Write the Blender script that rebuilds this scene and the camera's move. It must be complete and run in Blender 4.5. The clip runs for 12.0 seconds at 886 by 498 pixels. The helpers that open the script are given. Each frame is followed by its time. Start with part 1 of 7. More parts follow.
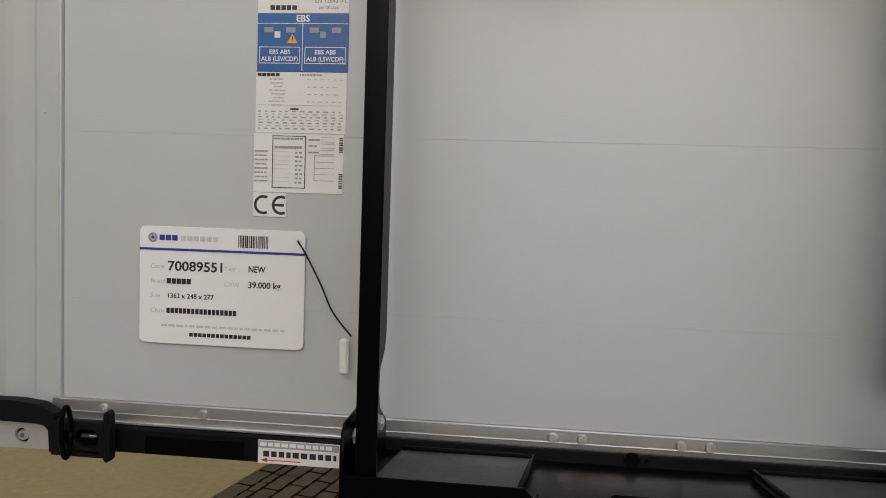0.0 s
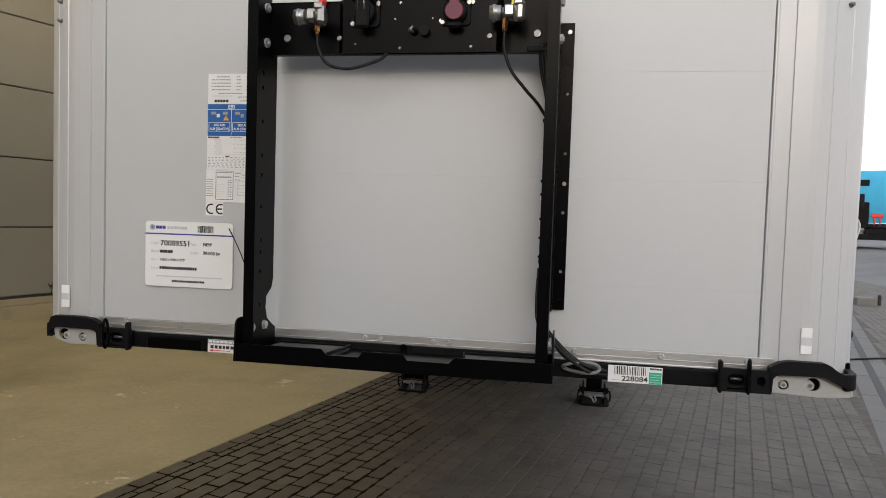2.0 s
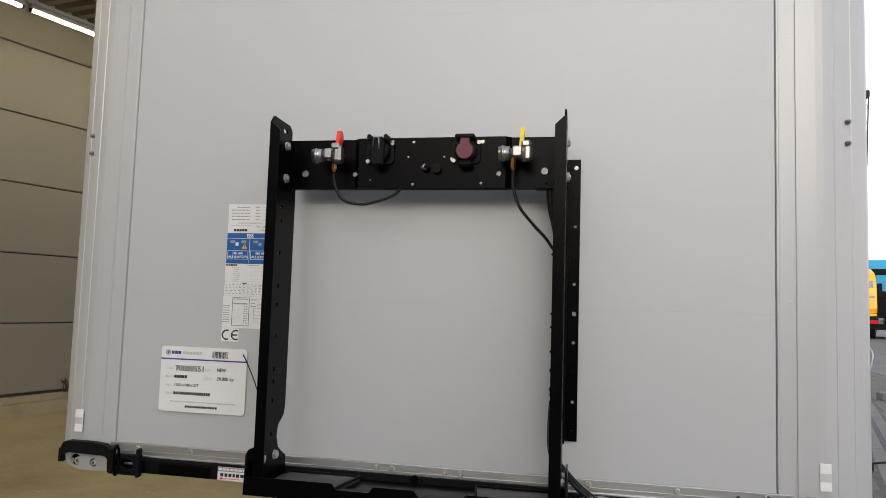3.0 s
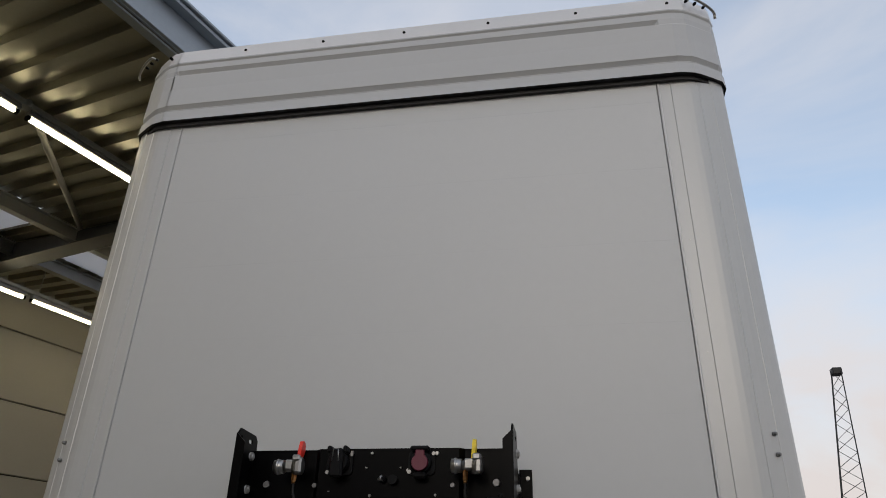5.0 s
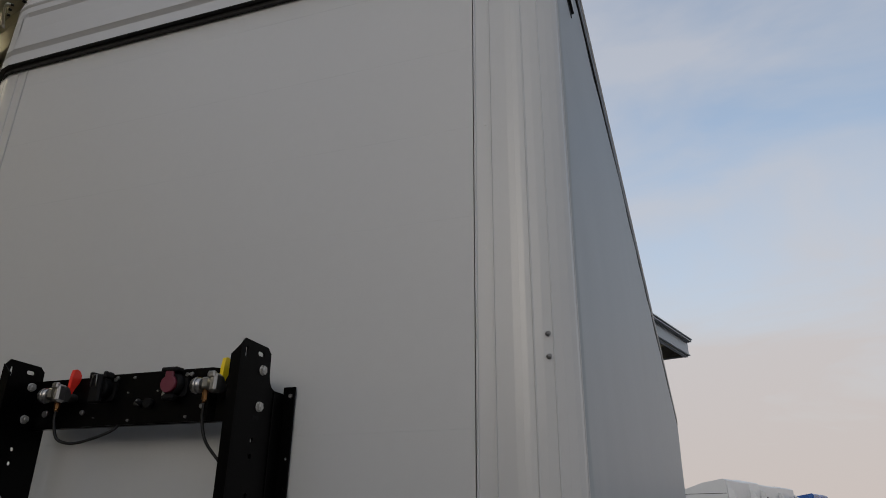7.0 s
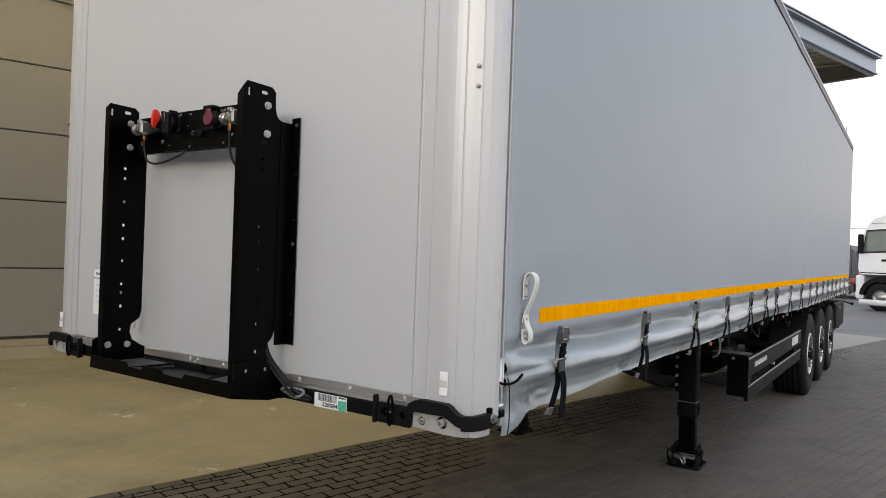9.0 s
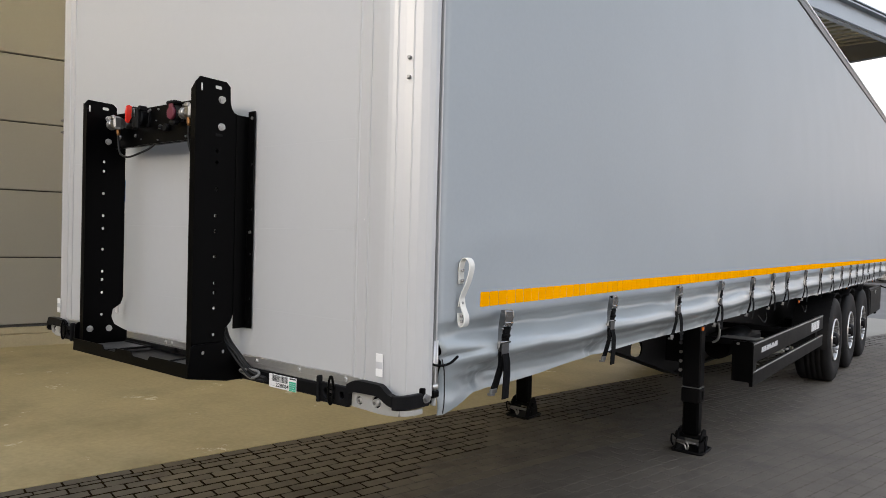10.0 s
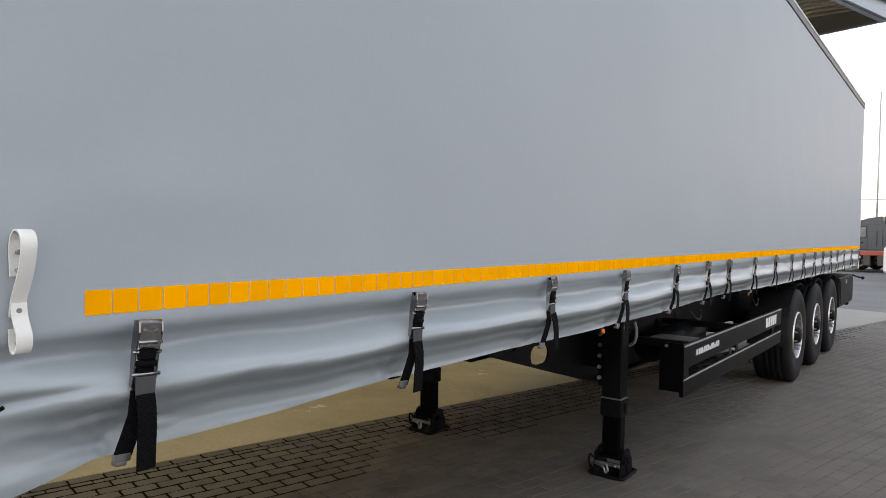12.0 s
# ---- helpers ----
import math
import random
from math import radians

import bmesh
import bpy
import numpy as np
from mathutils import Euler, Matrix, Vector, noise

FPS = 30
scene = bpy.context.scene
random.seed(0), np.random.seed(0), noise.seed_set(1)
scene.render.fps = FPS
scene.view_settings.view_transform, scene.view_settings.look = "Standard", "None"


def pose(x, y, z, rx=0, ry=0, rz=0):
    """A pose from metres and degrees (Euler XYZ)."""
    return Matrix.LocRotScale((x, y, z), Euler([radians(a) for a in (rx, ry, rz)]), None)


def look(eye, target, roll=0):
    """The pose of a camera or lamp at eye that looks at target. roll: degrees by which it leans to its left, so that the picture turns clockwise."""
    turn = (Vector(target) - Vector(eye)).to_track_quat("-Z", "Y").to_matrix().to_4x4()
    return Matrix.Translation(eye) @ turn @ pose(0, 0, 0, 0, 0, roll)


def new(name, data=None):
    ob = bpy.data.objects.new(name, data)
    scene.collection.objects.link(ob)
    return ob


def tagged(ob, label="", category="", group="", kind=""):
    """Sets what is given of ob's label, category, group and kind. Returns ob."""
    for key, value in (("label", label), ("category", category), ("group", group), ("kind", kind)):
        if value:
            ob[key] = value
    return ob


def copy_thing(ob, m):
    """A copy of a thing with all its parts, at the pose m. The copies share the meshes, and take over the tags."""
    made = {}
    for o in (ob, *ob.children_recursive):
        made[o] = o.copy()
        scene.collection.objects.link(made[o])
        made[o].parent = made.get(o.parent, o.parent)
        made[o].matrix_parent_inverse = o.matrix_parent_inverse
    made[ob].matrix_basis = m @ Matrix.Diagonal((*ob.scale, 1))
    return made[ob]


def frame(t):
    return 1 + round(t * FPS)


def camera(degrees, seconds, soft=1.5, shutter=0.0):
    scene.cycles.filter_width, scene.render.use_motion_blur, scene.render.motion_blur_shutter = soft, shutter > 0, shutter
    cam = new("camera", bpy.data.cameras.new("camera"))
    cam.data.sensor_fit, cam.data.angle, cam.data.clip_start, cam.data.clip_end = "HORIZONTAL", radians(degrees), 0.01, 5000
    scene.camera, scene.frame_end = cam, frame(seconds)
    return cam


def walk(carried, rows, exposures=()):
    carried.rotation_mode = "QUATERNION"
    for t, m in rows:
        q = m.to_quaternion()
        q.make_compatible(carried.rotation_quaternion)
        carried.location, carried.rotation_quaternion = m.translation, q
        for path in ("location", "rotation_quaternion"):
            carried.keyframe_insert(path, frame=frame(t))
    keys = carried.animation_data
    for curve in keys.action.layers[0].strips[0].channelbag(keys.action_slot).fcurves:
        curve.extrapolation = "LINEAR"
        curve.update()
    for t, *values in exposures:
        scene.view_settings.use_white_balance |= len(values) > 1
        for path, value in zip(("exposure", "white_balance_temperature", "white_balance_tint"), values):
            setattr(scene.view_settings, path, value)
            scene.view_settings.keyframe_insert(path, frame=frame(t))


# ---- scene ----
cam = camera(65.4, 12.0, soft=0.9)

PATH = [
    (0, (-0.171, -1.146, 1.599), (-0.376, 0.84, 1.488), 1.9),
    (0.2, (-0.086, -1.258, 1.593), (-0.314, 0.728, 1.507), 1.9),
    (0.5, (0.051, -1.477, 1.59), (-0.21, 0.504, 1.524), 1.7),
    (1, (0.239, -1.751, 1.592), (-0.055, 0.226, 1.515), 1.7),
    (1.5, (0.416, -1.887, 1.575), (0.087, 0.084, 1.486), 1.7),
    (2, (0.482, -1.984, 1.601), (0.135, -0.016, 1.504), 1.8),
    (2.5, (0.471, -2.026, 1.656), (0.115, -0.06, 1.58), 1.9),
    (3, (0.49, -2.017, 1.722), (0.098, -0.061, 1.876), 1.8),
    (3.5, (0.469, -2.069, 1.757), (0.11, -0.178, 2.3), 1.7),
    (3.7, (0.455, -2.067, 1.736), (0.130, -0.230, 2.458), 1.5),
    (5.3, (0.73, -2.196, 1.789), (0.391, -0.448, 2.701), 1.2),
    (5.5, (0.849, -2.168, 1.778), (0.475, -0.415, 2.665), 0.8),
    (6, (1.054, -2.028, 1.763), (0.599, -0.279, 2.62), 1.0),
    (6.5, (1.238, -1.821, 1.743), (0.766, -0.073, 2.592), 0.9),
    (7, (1.522, -1.708, 1.766), (0.906, 0.035, 2.53), 0.6),
    (7.5, (1.767, -1.745, 1.737), (0.996, 0.019, 2.276), 1.3),
    (7.7, (1.846, -1.779, 1.731), (1.027, -0.007, 2.166), 1.4),
    (9.3, (2.383, -1.72, 1.689), (1.211, -0.1, 1.67), 1.8),
    (9.5, (2.447, -1.715, 1.705), (1.255, -0.11, 1.682), 1.6),
    (10, (2.6, -1.589, 1.7), (1.375, -0.008, 1.666), 1.5),
    (10.5, (2.682, -1.336, 1.709), (1.443, 0.234, 1.663), 1.5),
    (11, (2.639, -1.026, 1.692), (1.398, 0.541, 1.636), 1.5),
    (11.5, (2.622, -0.703, 1.664), (1.4, 0.879, 1.614), 1.0),
    (12, (2.643, -0.328, 1.649), (1.447, 1.274, 1.595), 1.1),
]
walk(cam, [(t, look(eye, target, roll)) for t, eye, target, roll in PATH],
     [(0, 0.89, 6620, 10), (0.8, 1.07, 6580, 10), (2.5, 1.10, 6520, 10), (3.0, 1.00, 6480, 10), (3.7, 0.64, 6420, 10), (5.3, 0.02, 6320, 9), (5.8, -0.05, 6270, 9), (6.5, -0.24, 6320, 9), (7.2, -0.31, 6420, 10), (7.7, -0.17, 6480, 11), (9.3, 1.2, 6500, 10), (12, 1.25, 6500, 10)])
# Daylight after sunset glow: clear sky with thin cloud, low weak sun behind the viewer.
world = bpy.data.worlds.new("sky")
world.use_nodes = True
scene.world = world
wn, wl = world.node_tree.nodes, world.node_tree.links
wn.clear()
sky = wn.new("ShaderNodeTexSky")
sky.sky_type, sky.sun_disc = "NISHITA", False
sky.sun_elevation, sky.sun_rotation = radians(12), radians(174)
sky.air_density, sky.dust_density, sky.ozone_density = 1.0, 1.6, 1.2
wtc = wn.new("ShaderNodeTexCoord")
wmap = wn.new("ShaderNodeMapping")
wmap.inputs["Scale"].default_value = (1.0, 1.0, 2.6)
wmap.inputs["Rotation"].default_value = (0.25, 0.35, 0.4)
wl.new(wtc.outputs["Generated"], wmap.inputs["Vector"])
wnoise = wn.new("ShaderNodeTexNoise")
wnoise.inputs["Scale"].default_value = 2.3
wnoise.inputs["Detail"].default_value = 7
wnoise.inputs["Roughness"].default_value = 0.55
wnoise.inputs["Distortion"].default_value = 0.5
wl.new(wmap.outputs["Vector"], wnoise.inputs["Vector"])
wramp = wn.new("ShaderNodeValToRGB")
wramp.color_ramp.elements[0].position, wramp.color_ramp.elements[0].color = 0.32, (0, 0, 0, 1)
wramp.color_ramp.elements[1].position, wramp.color_ramp.elements[1].color = 0.62, (1, 1, 1, 1)
wl.new(wnoise.outputs["Fac"], wramp.inputs["Fac"])
wsep = wn.new("ShaderNodeSeparateXYZ")
wl.new(wtc.outputs["Generated"], wsep.inputs["Vector"])
# Haze: a pale warm veil that thickens towards the horizon all round.
whaze = wn.new("ShaderNodeMapRange")
whaze.inputs["From Min"].default_value, whaze.inputs["From Max"].default_value = 0.0, 0.48
whaze.inputs["To Min"].default_value, whaze.inputs["To Max"].default_value = 0.95, 0.34
wl.new(wsep.outputs["Z"], whaze.inputs["Value"])
wmax = wn.new("ShaderNodeMath")
wmax.operation = "MULTIPLY_ADD"
wmax.use_clamp = True
wmax.inputs[1].default_value = 0.38
wl.new(wramp.outputs["Color"], wmax.inputs[0])
wl.new(whaze.outputs["Result"], wmax.inputs[2])
wmix = wn.new("ShaderNodeMix")
wmix.data_type = "RGBA"
SKY_GAIN = 0.1
wgain = wn.new("ShaderNodeMix")
wgain.data_type, wgain.blend_type = "RGBA", "MULTIPLY"
wgain.inputs[0].default_value = 1.0
wl.new(sky.outputs["Color"], wgain.inputs[6])
wgain.inputs[7].default_value = (2.5, 2.6, 2.65, 1)
wl.new(wmax.outputs["Value"], wmix.inputs[0])
wl.new(wgain.outputs[2], wmix.inputs[6])
wtint = wn.new("ShaderNodeMapRange")
wtint.inputs["From Min"].default_value, wtint.inputs["From Max"].default_value = 0.0, 0.38
wl.new(wsep.outputs["Z"], wtint.inputs["Value"])
wwarm = wn.new("ShaderNodeMix")
wwarm.data_type = "RGBA"
wl.new(wtint.outputs["Result"], wwarm.inputs[0])
wwarm.inputs[6].default_value = (7.4, 6.45, 5.9, 1)
wwarm.inputs[7].default_value = (7.1, 6.95, 7.15, 1)
wl.new(wwarm.outputs[2], wmix.inputs[7])
wbg = wn.new("ShaderNodeBackground")
wbg.inputs["Strength"].default_value = SKY_GAIN
wl.new(wmix.outputs[2], wbg.inputs["Color"])
wout = wn.new("ShaderNodeOutputWorld")
wl.new(wbg.outputs["Background"], wout.inputs["Surface"])

sun = new("sun", bpy.data.lights.new("sun", "SUN"))
sun.data.energy, sun.data.angle, sun.data.color = 0.48, radians(30), (1.0, 0.88, 0.77)
sun.matrix_world = look((1.0, -10, 2.8), (0, 0, 0))

# ---------------------------------------------------------------- materials


def material(name, col, rough=0.5, metal=0.0, var=0.12, scale=3.0, fine=45.0, bump=0.0, col2=None, patch=0.0,
             island=0.0, each=0.0, coat=0.0, spec=0.5, streak=None, rvar=0.1, fleck=None):
    """A procedural surface: broad mottling, fine grain, optional stains, optional change from piece to piece."""
    m = bpy.data.materials.new(name)
    m.use_nodes = True
    n, l = m.node_tree.nodes, m.node_tree.links
    b = n["Principled BSDF"]
    b.inputs["Metallic"].default_value = metal
    b.inputs["Coat Weight"].default_value = coat
    b.inputs["Specular IOR Level"].default_value = spec
    geo = n.new("ShaderNodeNewGeometry")
    vec = geo.outputs["Position"]
    if streak:
        mp = n.new("ShaderNodeMapping")
        mp.inputs["Scale"].default_value = streak
        l.new(vec, mp.inputs["Vector"])
        vec = mp.outputs["Vector"]
    big = n.new("ShaderNodeTexNoise")
    big.inputs["Scale"].default_value, big.inputs["Detail"].default_value = scale, 6
    l.new(vec, big.inputs["Vector"])
    small = n.new("ShaderNodeTexNoise")
    small.inputs["Scale"].default_value, small.inputs["Detail"].default_value = fine, 4
    l.new(vec, small.inputs["Vector"])

    def math_node(op, a, c):
        q = n.new("ShaderNodeMath")
        q.operation = op
        for k, s in enumerate((a, c)):
            if isinstance(s, (int, float)):
                q.inputs[k].default_value = s
            else:
                l.new(s, q.inputs[k])
        return q.outputs[0]

    tone = math_node("ADD", math_node("MULTIPLY", math_node("SUBTRACT", big.outputs["Fac"], 0.5), 2.2 * var),
                     math_node("MULTIPLY", math_node("SUBTRACT", small.outputs["Fac"], 0.5), 1.2 * var))
    if island:
        tone = math_node("ADD", tone, math_node("MULTIPLY", math_node("SUBTRACT", geo.outputs["Random Per Island"], 0.5), island))
    if each:
        info = n.new("ShaderNodeObjectInfo")
        tone = math_node("ADD", tone, math_node("MULTIPLY", math_node("SUBTRACT", info.outputs["Random"], 0.5), each))
    tone = math_node("ADD", tone, 1.0)
    base = n.new("ShaderNodeMix")
    base.data_type = "RGBA"
    base.inputs[6].default_value = (*col, 1)
    base.inputs[7].default_value = (*(col2 or col), 1)
    if patch:
        spots = n.new("ShaderNodeTexNoise")
        spots.inputs["Scale"].default_value, spots.inputs["Detail"].default_value = scale * 0.45, 8
        spots.inputs["Roughness"].default_value = 0.65
        l.new(vec, spots.inputs["Vector"])
        ramp = n.new("ShaderNodeMapRange")
        ramp.inputs["From Min"].default_value, ramp.inputs["From Max"].default_value = 0.48, 0.68
        ramp.inputs["To Max"].default_value = patch
        l.new(spots.outputs["Fac"], ramp.inputs["Value"])
        l.new(ramp.outputs["Result"], base.inputs[0])
    else:
        base.inputs[0].default_value = 0.0
    if fleck:  # scattered scuffs, each with a ragged shape of its own
        fn = n.new("ShaderNodeTexNoise")
        fn.inputs["Scale"].default_value, fn.inputs["Detail"].default_value, fn.inputs["Roughness"].default_value = 2.1, 12, 0.72
        l.new(vec, fn.inputs["Vector"])
        fr = n.new("ShaderNodeMapRange")
        fr.inputs["From Min"].default_value, fr.inputs["From Max"].default_value, fr.inputs["To Max"].default_value = 0.622, 0.655, 0.85
        l.new(fn.outputs["Fac"], fr.inputs["Value"])
        fm = n.new("ShaderNodeMix")
        fm.data_type = "RGBA"
        l.new(fr.outputs["Result"], fm.inputs[0])
        l.new(base.outputs[2], fm.inputs[6])
        fm.inputs[7].default_value = (*fleck, 1)
        base = fm
    mul = n.new("ShaderNodeMix")
    mul.data_type, mul.blend_type = "RGBA", "MULTIPLY"
    mul.inputs[0].default_value = 1.0
    l.new(base.outputs[2], mul.inputs[6])
    l.new(tone, mul.inputs[7])
    l.new(mul.outputs[2], b.inputs["Base Color"])
    l.new(math_node("ADD", math_node("MULTIPLY", math_node("SUBTRACT", big.outputs["Fac"], 0.5), rvar), rough), b.inputs["Roughness"])
    if bump:
        bp = n.new("ShaderNodeBump")
        bp.inputs["Strength"].default_value, bp.inputs["Distance"].default_value = 1.0, bump
        l.new(small.outputs["Fac"], bp.inputs["Height"])
        l.new(bp.outputs["Normal"], b.inputs["Normal"])
    return m


def glow(name, col, power):
    m = bpy.data.materials.new(name)
    m.use_nodes = True
    b = m.node_tree.nodes["Principled BSDF"]
    b.inputs["Base Color"].default_value = (*col, 1)
    b.inputs["Emission Color"].default_value = (*col, 1)
    b.inputs["Emission Strength"].default_value = power
    return m


SILVER = material("silver_paint", (0.515, 0.523, 0.526), 0.52, 0.16, 0.03, 1.2, 30, 0.0002, spec=0.35)
POST = material("silver_post_paint", (0.505, 0.51, 0.508), 0.36, 0.12, 0.03, 1.4, 40, 0.0001)
CAPPAINT = material("cap_paint", (0.465, 0.472, 0.478), 0.42, 0.0, 0.03, 1.5, 40, 0.0002)
ALU = material("bare_aluminium", (0.62, 0.61, 0.59), 0.34, 0.85, 0.08, 4, 90, 0.0002, streak=(0.3, 1, 8))
STEEL = material("zinc_steel", (0.36, 0.355, 0.345), 0.32, 0.9, 0.15, 30, 140, 0.0002)
CHROME = material("bright_chrome", (0.30, 0.295, 0.29), 0.15, 1.0, 0.06, 40, 140)
# Buckle plate darker than the chrome: shade of its downward tilt, as colour.
SHADEDSTEEL = material("shaded_buckle_steel", (0.20, 0.195, 0.19), 0.26, 0.9, 0.2, 60, 200, 0.0004)
DULLPLATE = material("dull_buckle_plate", (0.065, 0.065, 0.067), 0.5, 0.3, 0.12, 60, 200, 0.0003)
CASTPLATE = material("grey_plate", (0.41, 0.405, 0.385), 0.45, 0.2, 0.10, 12, 90, 0.0003)
BLACK = material("black_coating", (0.0016, 0.0016, 0.0018), 0.30, 0.0, 0.25, 8, 160, 0.0002, spec=0.07)
BLACKSAT = material("black_chassis", (0.005, 0.005, 0.0056), 0.5, 0.0, 0.3, 4, 60, 0.0004, col2=(0.013, 0.012, 0.011), patch=0.5, spec=0.10)
PLASTIC = material("black_plastic", (0.006, 0.006, 0.0066), 0.55, 0.0, 0.2, 10, 200, 0.0003, spec=0.12)
CAPSTRIP = material("pale_cap_strip", (0.66, 0.645, 0.63), 0.36, 0.35, 0.05, 5, 60, 0.0002)
TREAD = material("dusty_black_tread", (0.050, 0.049, 0.048), 0.5, 0.0, 0.3, 14, 120, 0.0004, col2=(0.11, 0.108, 0.105), patch=0.8, spec=0.25)
FENDER = material("black_mudguard", (0.008, 0.008, 0.0085), 0.5, 0.0, 0.2, 6, 90, 0.0003, spec=0.2)
RUBBER = material("tyre_rubber", (0.0065, 0.0065, 0.007), 0.7, 0.0, 0.3, 5, 120, 0.0006, col2=(0.016, 0.015, 0.014), patch=0.4, spec=0.2)
CABLE = material("black_cable", (0.010, 0.010, 0.010), 0.45, 0.0, 0.2, 20, 80, spec=0.2)
RAILGREY = material("dark_rail", (0.015, 0.015, 0.016), 0.45, 0.1, 0.2, 5, 60, 0.0002)
RAILWHITE = material("white_roof_edge", (0.72, 0.72, 0.71), 0.4, 0.0, 0.06, 4, 60)
RIM = material("rim_silver", (0.34, 0.34, 0.335), 0.34, 0.8, 0.15, 10, 80, 0.0003)
DISH = material("wheel_disc", (0.07, 0.07, 0.069), 0.42, 0.35, 0.2, 12, 80, 0.0003)
SHEATH = material("grey_cable_sheath", (0.16, 0.16, 0.155), 0.45, 0.0, 0.15, 30, 120)
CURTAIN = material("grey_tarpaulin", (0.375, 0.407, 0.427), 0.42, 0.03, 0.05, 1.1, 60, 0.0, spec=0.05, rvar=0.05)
# Same tarpaulin, darker and glossier: the folds' light-dark contrast is put into it.
FLAPCONTRAST = material("glossy_darkened_flap", (0.322, 0.354, 0.366), 0.30, 0.03, 0.05, 1.1, 60, 0.0, spec=0.55, rvar=0.06)
TAPE = material("amber_reflective_tape", (1.0, 0.40, 0.0), 0.6, 0.0, 0.04, 10, 300, 0.0002, spec=0.0, each=0.12)
WHITETAPE = material("white_reflector", (0.82, 0.82, 0.80), 0.3, 0.0, 0.05, 20, 300, each=0.1)
WHITEBELT = material("white_belt", (0.72, 0.71, 0.66), 0.6, 0.0, 0.08, 25, 300, 0.0004)
WEBBING = material("black_webbing", (0.0055, 0.0055, 0.006), 0.75, 0.0, 0.25, 20, 420, 0.0010, spec=0.06)
wv_n, wv_l = WEBBING.node_tree.nodes, WEBBING.node_tree.links
wv_geo, wv_tex, wv_bump = wv_n.new("ShaderNodeNewGeometry"), wv_n.new("ShaderNodeTexWave"), wv_n.new("ShaderNodeBump")
wv_tex.bands_direction = "Z"
wv_tex.inputs["Scale"].default_value, wv_tex.inputs["Distortion"].default_value = 95.0, 0.6
wv_bump.inputs["Strength"].default_value, wv_bump.inputs["Distance"].default_value = 1.0, 0.0012
wv_l.new(wv_geo.outputs["Position"], wv_tex.inputs["Vector"])
wv_l.new(wv_tex.outputs["Fac"], wv_bump.inputs["Height"])
wv_l.new(wv_bump.outputs["Normal"], wv_n["Principled BSDF"].inputs["Normal"])
PAPER = material("white_label", (0.80, 0.80, 0.78), 0.35, 0.0, 0.02, 6, 60)
INK = material("black_print", (0.02, 0.02, 0.022), 0.5)
GREYINK = material("grey_print", (0.33, 0.33, 0.34), 0.5)
PALEINK = material("pale_print", (0.55, 0.55, 0.56), 0.5)
BLUE = material("blue_print", (0.012, 0.115, 0.36), 0.35)
NAVY = material("navy_print", (0.02, 0.04, 0.30), 0.4)
AMBERINK = material("amber_print", (0.9, 0.42, 0.02), 0.4)
GREEN = material("green_print", (0.02, 0.42, 0.25), 0.4, var=0.2, scale=120)
REDINK = material("red_print", (0.75, 0.04, 0.05), 0.4)
RED = material("red_plastic", (0.80, 0.035, 0.02), 0.4, var=0.1)
YELLOW = material("yellow_plastic", (0.90, 0.66, 0.01), 0.4, var=0.1)
PURPLE = material("wine_red_plastic", (0.13, 0.018, 0.035), 0.5, var=0.2, scale=40)
RIVET = material("bright_rivet", (0.52, 0.51, 0.49), 0.32, 0.5, 0.12, 40)
SCREW = material("dull_screw", (0.22, 0.22, 0.22), 0.4, 0.8, 0.2, 60)
BRASS = material("brass", (0.26, 0.13, 0.05), 0.35, 0.9, 0.15, 40)
AMBER = material("amber_lens", (0.90, 0.20, 0.01), 0.15, 0.0, 0.05, coat=0.6)
REDLENS = material("red_lens", (0.55, 0.01, 0.015), 0.15, 0.0, 0.05, coat=0.6)
GASKET = material("rubber_gasket", (0.015, 0.015, 0.016), 0.6)
CONCRETE = material("worn_concrete", (0.475, 0.402, 0.236), 0.58, 0.0, 0.30, 1.1, 24, 0.0006, col2=(0.31, 0.25, 0.137), patch=0.9, fleck=(0.74, 0.70, 0.60))
# Greyer copy of the apron concrete; open daylight is put into its colour.
DAYLITSLAB = material("daylit_slab_concrete", (0.235, 0.22, 0.185), 0.7, 0.0, 0.2, 0.9, 30, 0.0008, col2=(0.17, 0.155, 0.125), patch=0.6)
PLINTH = material("plinth_concrete", (0.46, 0.40, 0.27), 0.7, 0.0, 0.15, 2.5, 40, 0.001, col2=(0.32, 0.27, 0.18), patch=0.6)
BRICKMAT = material("grey_paver", (0.136, 0.112, 0.080), 0.78, 0.0, 0.28, 5, 110, 0.0014, col2=(0.062, 0.050, 0.036), patch=0.7, each=0.34)
BRICKFAR = material("grey_paver_rest", (0.112, 0.097, 0.079), 0.78, 0.0, 0.28, 5, 110, 0.0014, col2=(0.046, 0.039, 0.032), patch=0.7, island=0.09)
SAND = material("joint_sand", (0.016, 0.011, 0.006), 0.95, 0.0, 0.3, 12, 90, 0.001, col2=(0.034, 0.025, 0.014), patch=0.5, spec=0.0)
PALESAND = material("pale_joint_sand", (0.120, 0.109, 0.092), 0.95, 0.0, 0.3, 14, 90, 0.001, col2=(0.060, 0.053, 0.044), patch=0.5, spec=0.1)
YARD = material("yard_surface", (0.115, 0.112, 0.108), 0.85, 0.0, 0.22, 0.35, 14, 0.001, col2=(0.20, 0.195, 0.185), patch=0.6)
KERB = material("drain_concrete", (0.14, 0.132, 0.118), 0.8, 0.0, 0.2, 3, 60, 0.0008, each=0.14)
IRON = material("cast_iron", (0.03, 0.03, 0.03), 0.6, 0.5, 0.3, 20, 80, 0.0006)
PANEL = material("wall_panel", (0.335, 0.322, 0.285), 0.45, 0.0, 0.04, 0.8, 30, 0.0002, each=0.04)
